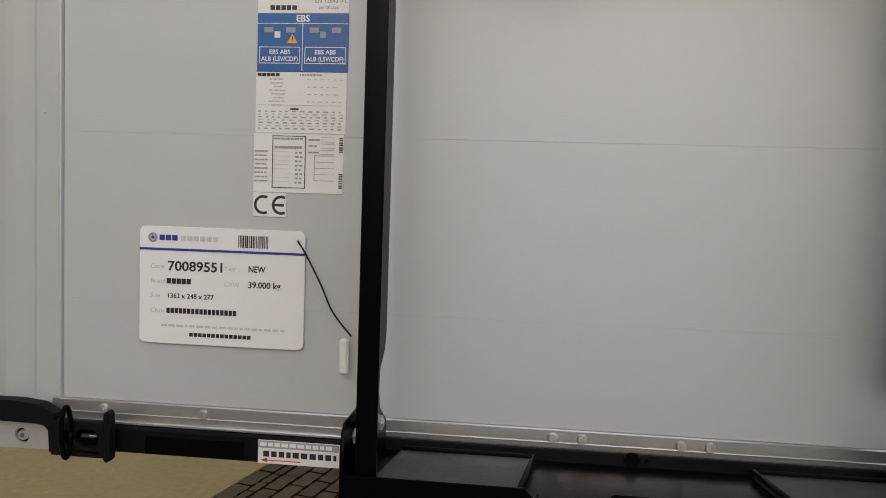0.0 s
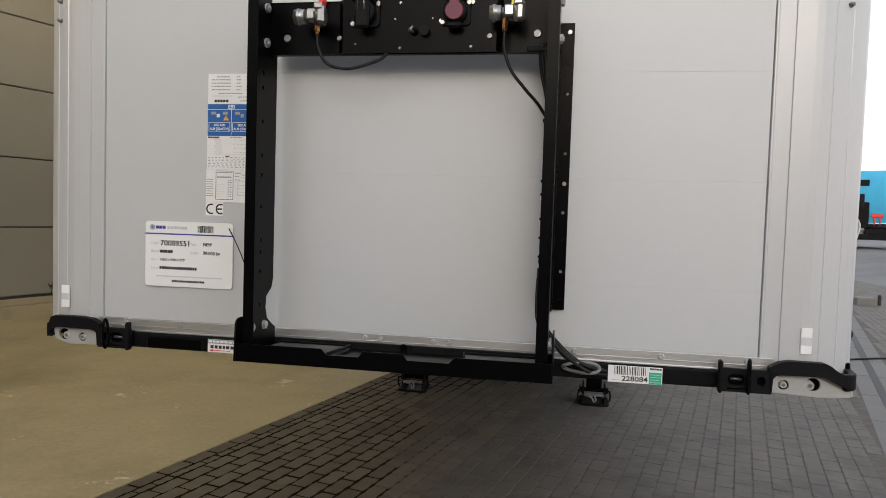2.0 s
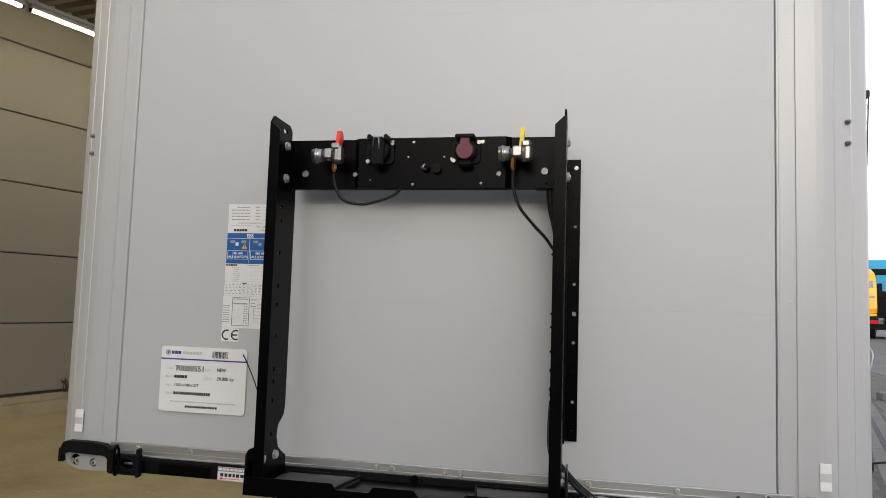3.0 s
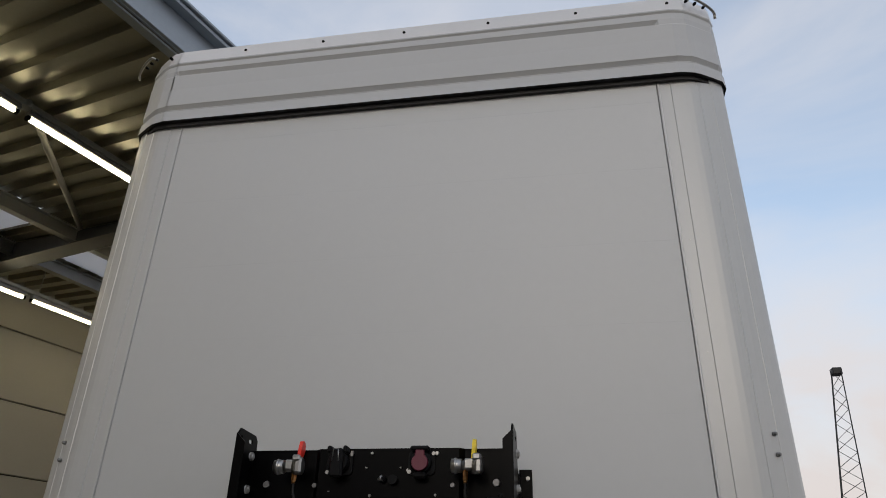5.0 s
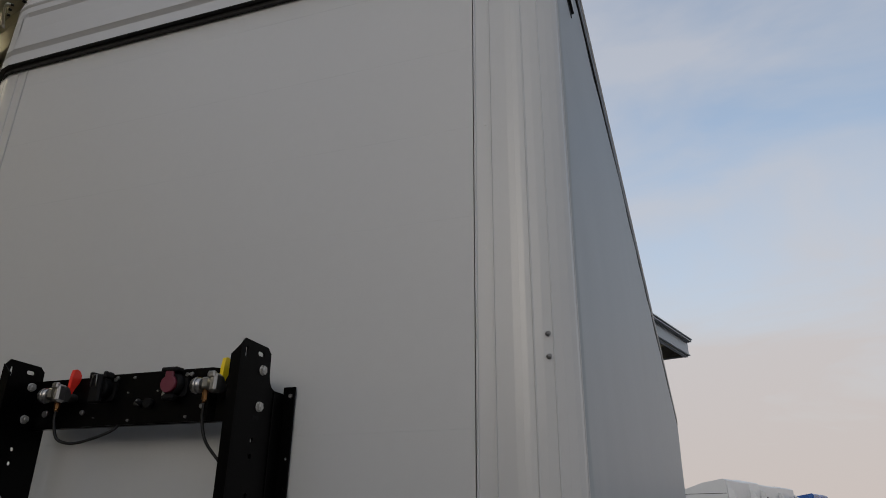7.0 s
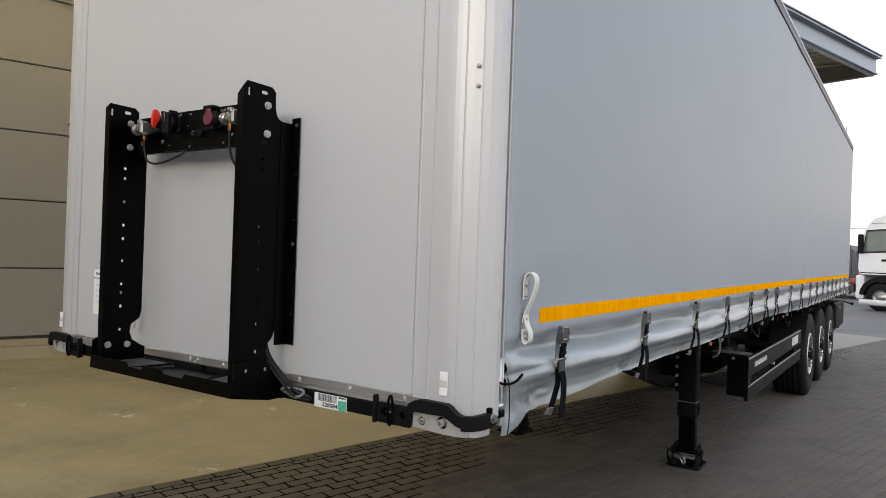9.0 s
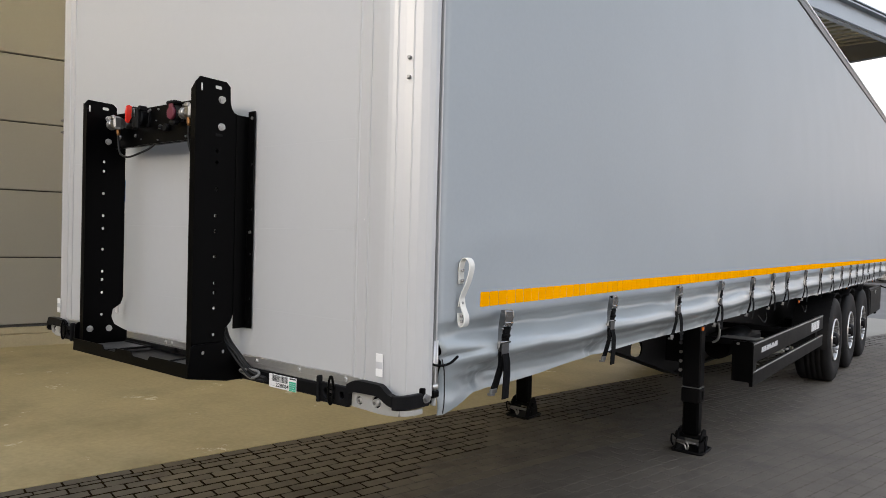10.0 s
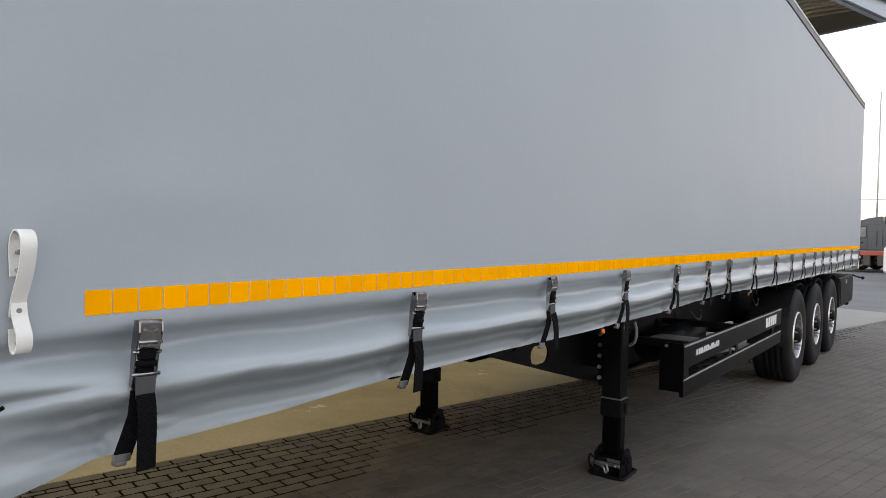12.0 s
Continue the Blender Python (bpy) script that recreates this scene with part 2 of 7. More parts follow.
DECK = material("roof_deck", (0.24, 0.23, 0.18), 0.34, 0.65, 0.12, 1.5, 40, 0.0003)
BEAM = material("beam_paint", (0.045, 0.045, 0.047), 0.5, 0.1, 0.15, 2, 40, 0.0004)
FASCIA = material("fascia_steel", (0.30, 0.33, 0.36), 0.4, 0.5, 0.1, 1.5, 30, 0.0002)
GALV = material("galvanised", (0.34, 0.34, 0.325), 0.42, 0.6, 0.12, 6, 60, 0.0003)
SKYLIGHT = material("skylight_sheet", (0.75, 0.76, 0.78), 0.5, 0.0, 0.05)
sn, sl = SKYLIGHT.node_tree.nodes, SKYLIGHT.node_tree.links
through_light = sn.new("ShaderNodeBsdfTranslucent")
through_light.inputs["Color"].default_value = (0.72, 0.72, 0.73, 1)
blend = sn.new("ShaderNodeMixShader")
blend.inputs[0].default_value = 0.7
sl.new(sn["Principled BSDF"].outputs[0], blend.inputs[1])
sl.new(through_light.outputs[0], blend.inputs[2])
sl.new(blend.outputs[0], sn["Material Output"].inputs["Surface"])
TUBE = glow("lit_tube", (1.0, 0.85, 0.55), 12.5)
# Paler than GLASS: the side pane's reflection is put into its base colour.
CABGLASS = material("cab_glass_reflection", (0.10, 0.125, 0.115), 0.06, 0.0, 0.3, 1.5, coat=0.5)
GLASS = material("dark_glass", (0.02, 0.025, 0.03), 0.08, 0.0, 0.1, coat=0.3)
TRUCKWHITE = material("white_truck_paint", (0.70, 0.715, 0.72), 0.35, 0.0, 0.06, 2, 30, coat=0.3, each=0.2)
TRUCKBLUE = material("blue_truck_paint", (0.015, 0.09, 0.34), 0.35, 0.0, 0.08, 2, 30, coat=0.3)
TRUCKCYAN = material("cyan_truck_paint", (0.01, 0.36, 0.62), 0.35, 0.0, 0.08, 2, 30, coat=0.3)
TRUCKYELLOW = material("yellow_truck_paint", (0.85, 0.45, 0.01), 0.35, 0.0, 0.08, 2, 30, coat=0.3)
TRUCKGREY = material("grey_truck_paint", (0.05, 0.06, 0.068), 0.35, 0.0, 0.1, 2, 30, coat=0.3)
RUST = material("rusty_red_frame", (0.30, 0.06, 0.035), 0.6, 0.0, 0.2, 6, 50)
FENCEWHITE = material("white_fence_paint", (0.72, 0.72, 0.70), 0.5, 0.0, 0.08, 4, 60)
BACKWALL = material("grey_boundary_wall", (0.22, 0.21, 0.20), 0.8, 0.0, 0.15, 0.6, 12, 0.001)
BARK = material("bare_twigs", (0.07, 0.055, 0.045), 0.85, 0.0, 0.2, 8, 60)

# ---------------------------------------------------------------- mesh tools


class Geo:
    """Collects faces; every shape is built from code."""

    def __init__(self):
        self.v, self.f, self.s = [], [], []

    def add(self, verts, faces, smooth=False):
        k = len(self.v)
        self.v += [tuple(p) for p in verts]
        self.f += [tuple(i + k for i in f) for f in faces]
        self.s += [smooth] * len(faces)
        return self

    def box(self, lo, hi, b=0.0, m=None):
        c = [(lo[i] + hi[i]) / 2 for i in range(3)]
        h = [(hi[i] - lo[i]) / 2 for i in range(3)]
        b = min(b, min(h) * 0.9)
        if b <= 0:
            vs = [(c[0] + x * h[0], c[1] + y * h[1], c[2] + z * h[2]) for x in (-1, 1) for y in (-1, 1) for z in (-1, 1)]
            fs = [(0, 1, 3, 2), (4, 6, 7, 5), (0, 4, 5, 1), (2, 3, 7, 6), (0, 2, 6, 4), (1, 5, 7, 3)]
        else:
            vs, at = [], {}
            signs = [(x, y, z) for x in (-1, 1) for y in (-1, 1) for z in (-1, 1)]
            for sg in signs:
                for ax in range(3):
                    at[sg, ax] = len(vs)
                    vs.append(tuple(c[i] + sg[i] * (h[i] if i == ax else h[i] - b) for i in range(3)))
            fs = []
            for ax in range(3):
                o1, o2 = [i for i in range(3) if i != ax]
                for s in (-1, 1):
                    ring = []
                    for p, q in ((-1, -1), (1, -1), (1, 1), (-1, 1)):
                        sg = [0, 0, 0]
                        sg[ax], sg[o1], sg[o2] = s, p, q
                        ring.append(at[tuple(sg), ax])
                    fs.append(tuple(ring))
                for p in (-1, 1):
                    for q in (-1, 1):
                        e = []
                        for s in (-1, 1):
                            sg = [0, 0, 0]
                            sg[ax], sg[o1], sg[o2] = s, p, q
                            e.append(tuple(sg))
                        fs.append((at[e[0], o1], at[e[1], o1], at[e[1], o2], at[e[0], o2]))
            for sg in signs:
                fs.append((at[sg, 0], at[sg, 1], at[sg, 2]))
        if m is not None:
            vs = [m @ Vector(p) for p in vs]
        return self.add(vs, fs)

    def cyl(self, p, q, r, n=12, r2=None, cap=True, smooth=True):
        p, q = Vector(p), Vector(q)
        r2 = r if r2 is None else r2
        d = (q - p).normalized()
        a = d.orthogonal().normalized()
        c = d.cross(a)
        ring = [(math.cos(2 * math.pi * i / n), math.sin(2 * math.pi * i / n)) for i in range(n)]
        vs = [p + (a * x + c * y) * r for x, y in ring] + [q + (a * x + c * y) * r2 for x, y in ring]
        self.add(vs, [(i, (i + 1) % n, n + (i + 1) % n, n + i) for i in range(n)], smooth)
        if cap:
            self.add(vs, [tuple(range(n))[::-1], tuple(range(n, 2 * n))])
        return self

    def tube(self, pts, r, n=8, cap=True):
        pts = [Vector(p) for p in pts]
        vs, a = [], None
        for i, p in enumerate(pts):
            d = (pts[min(i + 1, len(pts) - 1)] - pts[max(i - 1, 0)]).normalized()
            a = d.orthogonal().normalized() if a is None else (a - d * a.dot(d)).normalized()
            c = d.cross(a)
            vs += [p + (a * math.cos(2 * math.pi * k / n) + c * math.sin(2 * math.pi * k / n)) * r for k in range(n)]
        fs = [(i * n + k, i * n + (k + 1) % n, (i + 1) * n + (k + 1) % n, (i + 1) * n + k) for i in range(len(pts) - 1) for k in range(n)]
        self.add(vs, fs, True)
        if cap:
            self.add(vs, [tuple(range(n))[::-1], tuple(range(len(vs) - n, len(vs)))])
        return self

    def prism(self, poly, put, d0, d1, smooth=False):
        """poly: 2D outline; put(a, b, d) places it in space."""
        n = len(poly)
        vs = [put(a, b, d0) for a, b in poly] + [put(a, b, d1) for a, b in poly]
        self.add(vs, [(i, (i + 1) % n, n + (i + 1) % n, n + i) for i in range(n)], smooth)
        return self.add(vs, [tuple(range(n))[::-1], tuple(range(n, 2 * n))])

    def lathe(self, profile, origin, axis, n=32, closed=False):
        """profile: (distance along axis, radius)."""
        o, d = Vector(origin), Vector(axis).normalized()
        a = d.orthogonal().normalized()
        c = d.cross(a)
        k = len(profile)
        vs = [o + d * h + (a * math.cos(2 * math.pi * i / n) + c * math.sin(2 * math.pi * i / n)) * r for i in range(n) for h, r in profile]
        last = k if closed else k - 1
        fs = [(i * k + j, i * k + (j + 1) % k, ((i + 1) % n) * k + (j + 1) % k, ((i + 1) % n) * k + j) for i in range(n) for j in range(last)]
        return self.add(vs, fs, True)

    def sweep(self, pts, section, up=(0, 0, 1)):
        """A 2D section (across, up) carried along a line of points."""
        pts, up = [Vector(p) for p in pts], Vector(up)
        n, vs = len(section), []
        for i, p in enumerate(pts):
            d = (pts[min(i + 1, len(pts) - 1)] - pts[max(i - 1, 0)]).normalized()
            w = d.cross(up).normalized()
            h = w.cross(d).normalized()
            vs += [p + w * a + h * b for a, b in section]
        fs = [(i * n + k, i * n + (k + 1) % n, (i + 1) * n + (k + 1) % n, (i + 1) * n + k) for i in range(len(pts) - 1) for k in range(n)]
        self.add(vs, fs)
        return self.add(vs, [tuple(range(n))[::-1], tuple(range(len(vs) - n, len(vs)))])

    def mesh(self, name, mats, fix=True):
        me = bpy.data.meshes.new(name)
        me.from_pydata(self.v, [], self.f)
        if fix:
            bm = bmesh.new()
            bm.from_mesh(me)
            for f, s in zip(bm.faces, self.s):
                f.smooth = s
            bmesh.ops.remove_doubles(bm, verts=bm.verts, dist=1e-6)
            bmesh.ops.recalc_face_normals(bm, faces=bm.faces)
            bm.to_mesh(me)
            bm.free()
        else:
            me.polygons.foreach_set("use_smooth", self.s)
        me.materials.append(mats)
        return me


def put_under(ob, parent):
    if parent is not None:
        ob.parent = parent
    return ob


def part(name, g, mat, parent=None, label="", fix=True):
    """One mesh object, under a thing or a part. g: Geo or mesh data."""
    data = g.mesh(name, mat, fix) if isinstance(g, Geo) else g
    ob = put_under(new(name, data), parent)
    return tagged(ob, label) if label else ob


def thing(name, label, category, group="", m=None):
    ob = new(name)
    ob.empty_display_size = 0.2
    if m is not None:
        ob.matrix_basis = m
    return tagged(ob, label, category, group)


def smooth_line(pts, steps=8):
    """Catmull-Rom through the points."""
    p = [Vector(q) for q in pts]
    p = [p[0] * 2 - p[1]] + p + [p[-1] * 2 - p[-2]]
    out = []
    for i in range(1, len(p) - 2):
        for k in range(steps):
            t = k / steps
            out.append(0.5 * (2 * p[i] + (p[i + 1] - p[i - 1]) * t + (2 * p[i - 1] - 5 * p[i] + 4 * p[i + 1] - p[i + 2]) * t * t
                              + (3 * p[i] - 3 * p[i + 1] + p[i + 2] - p[i - 1]) * t * t * t))
    return out + [p[-2]]


def circle(cx, cy, r, n=14):
    return [(cx + r * math.cos(2 * math.pi * i / n), cy + r * math.sin(2 * math.pi * i / n)) for i in range(n)]


def slot(cx, cy, w, h, n=6):
    """A rounded slot, w wide and h high."""
    r = min(w, h) / 2
    out = []
    for k, (sx, sy) in enumerate(((1, 1), (-1, 1), (-1, -1), (1, -1))):
        for i in range(n):
            t = math.pi / 2 * (k + i / (n - 1))
            out.append((cx + sx * (w / 2 - r) + r * math.cos(t), cy + sy * (h / 2 - r) + r * math.sin(t)))
    return out


def rounded(x0, x1, y0, y1, r, n=5):
    out = []
    for k, (cx, cy) in enumerate(((x1 - r, y1 - r), (x0 + r, y1 - r), (x0 + r, y0 + r), (x1 - r, y0 + r))):
        for i in range(n):
            t = math.pi / 2 * (k + i / (n - 1))
            out.append((cx + r * math.cos(t), cy + r * math.sin(t)))
    return out


def from_curve(cu, name, mat):
    ob = bpy.data.objects.new("tmp", cu)
    scene.collection.objects.link(ob)
    bpy.context.view_layer.update()
    me = bpy.data.meshes.new_from_object(ob.evaluated_get(bpy.context.evaluated_depsgraph_get()))
    bpy.data.objects.remove(ob)
    bpy.data.curves.remove(cu)
    me.name = name
    me.materials.clear()
    me.materials.append(mat)
    return me


def sheet(name, outline, holes, thick, mat, m, bevel=0.0008):
    """Plate with real holes: outline and holes in its own plane, placed by m."""
    cu = bpy.data.curves.new(name, "CURVE")
    cu.dimensions, cu.fill_mode, cu.extrude, cu.bevel_depth, cu.bevel_resolution = "2D", "BOTH", max(thick / 2 - bevel, 1e-5), bevel, 0
    for loop in [outline] + list(holes):
        sp = cu.splines.new("POLY")
        sp.points.add(len(loop) - 1)
        for p, (a, b) in zip(sp.points, loop):
            p.co = (a, b, 0, 1)
        sp.use_cyclic_u = True
    me = from_curve(cu, name, mat)
    me.transform(m)
    return me


def lettering(text, size, mat, m, align="LEFT", width=None, name="lettering", bold=0.0):
    cu = bpy.data.curves.new(name, "FONT")
    cu.body, cu.size, cu.align_x, cu.resolution_u = text, size, align, 3
    cu.extrude, cu.offset = 0.0002, bold
    me = from_curve(cu, name, mat)
    if width:
        xs = [v.co.x for v in me.vertices]
        k = width / (max(xs) - min(xs))
        me.transform(Matrix.Diagonal((k, 1, 1, 1)))
    me.transform(m)
    return me


# A plane that faces the front (-y): its x runs along x, its y up.
def facing(x, y, z):
    return Matrix.Translation((x, y, z)) @ Matrix.Rotation(radians(90), 4, "X")


# A plane that faces +x: its x runs along y, its y up.
def sideways(x, y, z):
    return Matrix.Translation((x, y, z)) @ Matrix(((0, 0, 1, 0), (1, 0, 0, 0), (0, 1, 0, 0), (0, 0, 0, 1)))


TURN = radians(17)
UD, VD = Vector((math.sin(TURN), math.cos(TURN), 0)), Vector((math.cos(TURN), -math.sin(TURN), 0))


def yard(u, v, z=0.0):
    """The hall's own axes: u along its wall, v away from it."""
    return UD * u + VD * v + Vector((0, 0, z))


YM = Matrix(((VD.x, UD.x, 0, 0), (VD.y, UD.y, 0, 0), (0, 0, 1, 0), (0, 0, 0, 1)))  # local (v, u, z)


# ---------------------------------------------------------------- setting: ground, hall wall, canopy

g = Geo()
ramp = [(-1500, -0.03), (9.0, -0.03), (10.5, 0.09), (13.0, 0.50), (14.5, 0.62), (1500, 0.62)]
g.add([(x, y, z) for x, z in ramp for y in (-1500, 1500)], [(2 * i, 2 * i + 2, 2 * i + 3, 2 * i + 1) for i in range(len(ramp) - 1)])
tagged(part("ground", g, YARD), "worn grey asphalt yard that rises gently and reaches the horizon", "ground", kind="structure")

PAVE = radians(13.3)
PU, PV = Vector((math.sin(PAVE), math.cos(PAVE), 0)), Vector((math.cos(PAVE), -math.sin(PAVE), 0))
PO = Vector((-1.702, 2.60, 0))


def pave(a, b, z=0.0):
    """Paving axes: a along the courses, b away from the concrete edge."""
    return PO + PU * a + PV * b + Vector((0, 0, z))


# Concrete apron under the canopy, up to the edge of the pavers.
g = Geo()
corner = [pave(-16, -0.006), pave(9.6, -0.006), pave(9.6, -8.0), yard(-18, -8.5)]
g.add([(*p.xy, -0.028) for p in corner] + [(*p.xy, 0.0) for p in corner],
      [(4, 5, 6, 7), (0, 1, 5, 4), (1, 2, 6, 5), (2, 3, 7, 6), (3, 0, 4, 7)])
tagged(part("floor", g, CONCRETE), "stained yellowish concrete apron beside the pavers", "floor", kind="structure")

# Far end of the apron, greyed in colour where daylight replaces the lamps.
g = Geo()
corner = [pave(9.61, -0.006), pave(15.6, -0.006), yard(17.6, -8.5), pave(9.61, -8.0)]
g.add([(*p.xy, -0.028) for p in corner] + [(*p.xy, 0.0) for p in corner],
      [(4, 5, 6, 7), (0, 1, 5, 4), (1, 2, 6, 5), (2, 3, 7, 6), (3, 0, 4, 7)])
tagged(part("floor", g, DAYLITSLAB), "concrete slab beyond the canopy, its colour greyed for open daylight", "floor", kind="structure")

# Sand bed between the pavers.
g = Geo()
corner = [pave(-9, 0), pave(26, 0), pave(26, 1.45), pave(-9, 1.45)]
g.add([(*p.xy, -0.006) for p in corner], [(0, 1, 2, 3)])
tagged(part("pavement_bed", g, SAND), "dark mossy soil in the joints of the pavers", "ground", kind="structure")
g = Geo()
corner = [pave(-9, 1.45), pave(26, 1.45), pave(26, 12), pave(-9, 12)]
g.add([(*p.xy, -0.0022) for p in corner], [(0, 1, 2, 3)])
tagged(part("pavement_bed", g, PALESAND), "pale sand swept into the joints of the pavers", "ground", kind="structure")

# Hall wall: plinth, sandwich panels with recessed joints, eaves strip.
wall = tagged(new("wall_west"), "long hall wall of flat grey sandwich panels", "wall", kind="structure")
WV = -8.57
g = Geo().box((WV - 0.12, -18, -0.5), (WV + 0.02, 14, 6.4), m=YM)
part("core", g, BEAM, wall)
g = Geo().box((WV - 0.1, -18, -0.03), (WV + 0.14, 14, 0.168), 0.012, YM).box((WV - 0.1, -18, 0.170), (WV + 0.10, 14, 0.268), 0.01, YM)
part("plinth", g, PLINTH, wall, "stepped concrete plinth")
edges = [0.300, 1.257, 2.210, 3.170, 4.118, 5.070, 6.02]
for z0, z1 in zip(edges, edges[1:]):
    for u0, u1 in ((-18, -10), (-10, -3.2), (-3.2, 6.2), (6.2, 14)):
        g = Geo().box((WV + 0.0, u0 + 0.004, z0 + 0.009), (WV + 0.075, u1 - 0.004, z1 - 0.009), 0.006, YM)
        part("panel", g, PANEL, wall)
g = Geo().box((WV, -18, 0.271), (WV + 0.085, 14, 0.302), 0.004, YM)
part("sill", g, BEAM, wall)

# A plain boundary wall closes the yard behind the viewer.
g = Geo().box((-8.4, -10.3, -0.03), (15, -10.05, 3.9), 0.02, YM)
tagged(part("wall_south", g, BACKWALL), "plain grey boundary wall across the yard", "wall", kind="structure")

# Canopy: ribbed deck that falls towards its edge, fascia beams, purlins, cross beams, braces, skylights.
CV, CU1 = -2.02, 12.30


def fall(v):
    return 5.24 + 0.075 * (CV - v)


g = Geo()
pitch, k, prof = 0.25, -18.0, []
while k < CU1:
    prof += [(k, 0.0), (k + 0.11, 0.0), (k + 0.130, 0.075), (k + 0.230, 0.075)]
    k += pitch


def deck_strip(v0, v1, u0, u1):
    pr = [p for p in prof if u0 <= p[0] <= u1]
    vs = [yard(u, v, fall(v) + z) for u, z in pr for v in (v0, v1)]
    vs += [yard(u, v, fall(v) + z + 0.012) for u, z in pr for v in (v0, v1)]
    n = 2 * len(pr)
    fs = [(2 * i, 2 * i + 1, 2 * i + 3, 2 * i + 2) for i in range(len(pr) - 1)]
    g.add(vs, fs + [tuple(j + n for j in f) for f in fs])


for v0, v1, u0, u1 in ((WV, -6.9, -18, 12.3), (-6.9, -5.93, -18, -2.4), (-6.9, -5.93, 6.6, 12.3), (-6.9, -5.93, 2.10, 2.74), (-6.9, -5.93, 0.0, 0.25), (-6.9, -5.93, 4.5, 4.75), (-5.93, CV - 0.02, -18, 12.3)):
    deck_strip(v0, v1, u0, u1)
tagged(part("ceiling", g, DECK, fix=False), "ribbed metal deck of the canopy roof", "ceiling", kind="structure")

canopy = tagged(new("canopy_frame"), "steel beams and purlins that carry the canopy", "canopy", kind="structure")

# edge beam: web, two flanges and a thin top lip
g = Geo().box((CV - 0.02, -18, 5.02), (CV, CU1, 5.32), 0.003, YM).box((CV, -18, 5.285), (CV + 0.08, CU1, 5.315), 0.003, YM)
g.box((CV, -18, 5.02), (CV + 0.03, CU1, 5.045), 0.003, YM).box((CV - 0.09, -18, 5.0), (CV - 0.02, CU1, 5.016), 0.002, YM)
g.box((CV - 0.06, -18, 5.322), (CV + 0.10, CU1, 5.345), 0.004, YM)
part("edge_beam", g, FASCIA, canopy, "grey steel edge beam")
g = Geo().box((WV, CU1 - 0.02, 5.02), (CV - 0.022, CU1, 5.30), 0.003, YM).box((WV, CU1 - 0.14, 5.0), (CV - 0.092, CU1 - 0.022, 5.02), 0.003, YM)
slope = [(WV, 5.30), (CV - 0.022, 5.30), (CV - 0.022, 5.335), (WV, fall(WV) + 0.08)]
g.prism(slope, lambda a, c, d: yard(d, a, c), CU1 - 0.02, CU1)
part("end_beam", g, BEAM, canopy, "dark steel end beam")
for v in (-5.82, -7.02):
    z = fall(v) - 0.008
    g = Geo().box((v - 0.05, -18, z - 0.165), (v + 0.05, CU1 - 0.03, z - 0.15), 0.002, YM).box((v - 0.006, -18, z - 0.15), (v + 0.006, CU1 - 0.03, z - 0.014), 0.0, YM)
    g.box((v - 0.05, -18, z - 0.014), (v + 0.05, CU1 - 0.03, z), 0.002, YM)
    part("purlin", g, GALV, canopy)
for u in (-9.7, -3.7, 2.40, 8.5):
    web = [(WV, 5.34), (-3.6, 5.25), (CV - 0.1, 5.06), (CV - 0.1, fall(CV - 0.1) - 0.01), (WV, fall(WV) - 0.01)]
    low = [(WV, 5.32), (-3.6, 5.23), (CV - 0.1, 5.04), (CV - 0.1, 5.058), (-3.6, 5.248), (WV, 5.338)]
    g = Geo().prism(web, lambda a, c, d: yard(d, a, c), u - 0.008, u + 0.008).prism(low, lambda a, c, d: yard(d, a, c), u - 0.11, u + 0.11)
    part("cross_beam", g, BEAM, canopy)
for u, s in ((2.4, 1), (2.4, -1), (-3.7, 1), (8.5, -1)):
    g = Geo().cyl(yard(u - s * 0.12, -5.6, 5.44), yard(u - s * 1.9, -3.9, 5.33), 0.03, 8)
    part("brace", g, GALV, canopy)
for v, z in ((-3.955, 5.30), (-7.23, 5.15)):
    g = Geo().box((v - 0.045, -18, z), (v + 0.045, CU1 - 0.3, z + 0.048), 0.004, YM)
    part("lamp_rail", g, GALV, canopy)
    for u in range(-17, 12, 2):
        part("rail_hanger", Geo().cyl(yard(u, v, z + 0.04), yard(u, v, fall(v) + 0.01), 0.006, 6), GALV, canopy)
for u0, u1 in ((-2.4, 0.05), (0.1, 2.16), (2.68, 4.6), (4.65, 6.6)):
    pane = [(-6.92, fall(-6.92) + 0.022), (-5.91, fall(-5.91) + 0.022), (-5.91, fall(-5.91) + 0.034), (-6.92, fall(-6.92) + 0.030)]
    tagged(part("skylight", Geo().prism(pane, lambda a, c, d: yard(d, a, c), u0, u1), SKYLIGHT), "pale translucent skylight sheet in the canopy", "skylight", "skylights", "structure")

# Tube lamps in two rows.
lamp = None
for v, s0, z in ((-3.955, 1.29, 5.248), (-7.23, 0.555, 5.098)):
    for i in range(-12, 7):
        u = i * 1.55 + s0
        if lamp is None:
            lamp = thing("tube_lamp", "lit fluorescent batten lamp under the canopy", "lamp", "lamps under the canopy")
            part("housing", Geo().box((-0.035, -0.74, 0.0), (0.035, 0.74, 0.05), 0.006), GALV, lamp)
            part("tube", Geo().cyl((0, -0.71, -0.022), (0, 0.71, -0.022), 0.019, 10), TUBE, lamp, "glowing white tube")
            part("cap", Geo().box((-0.02, -0.74, -0.04), (0.02, -0.71, 0.0), 0.003), PLASTIC, lamp)
            part("cap", Geo().box((-0.02, 0.71, -0.04), (0.02, 0.74, 0.0), 0.003), PLASTIC, lamp)
            lamp.matrix_basis = Matrix.Translation(yard(u, v, z)) @ YM
        else:
            copy_thing(lamp, Matrix.Translation(yard(u, v, z)) @ YM)

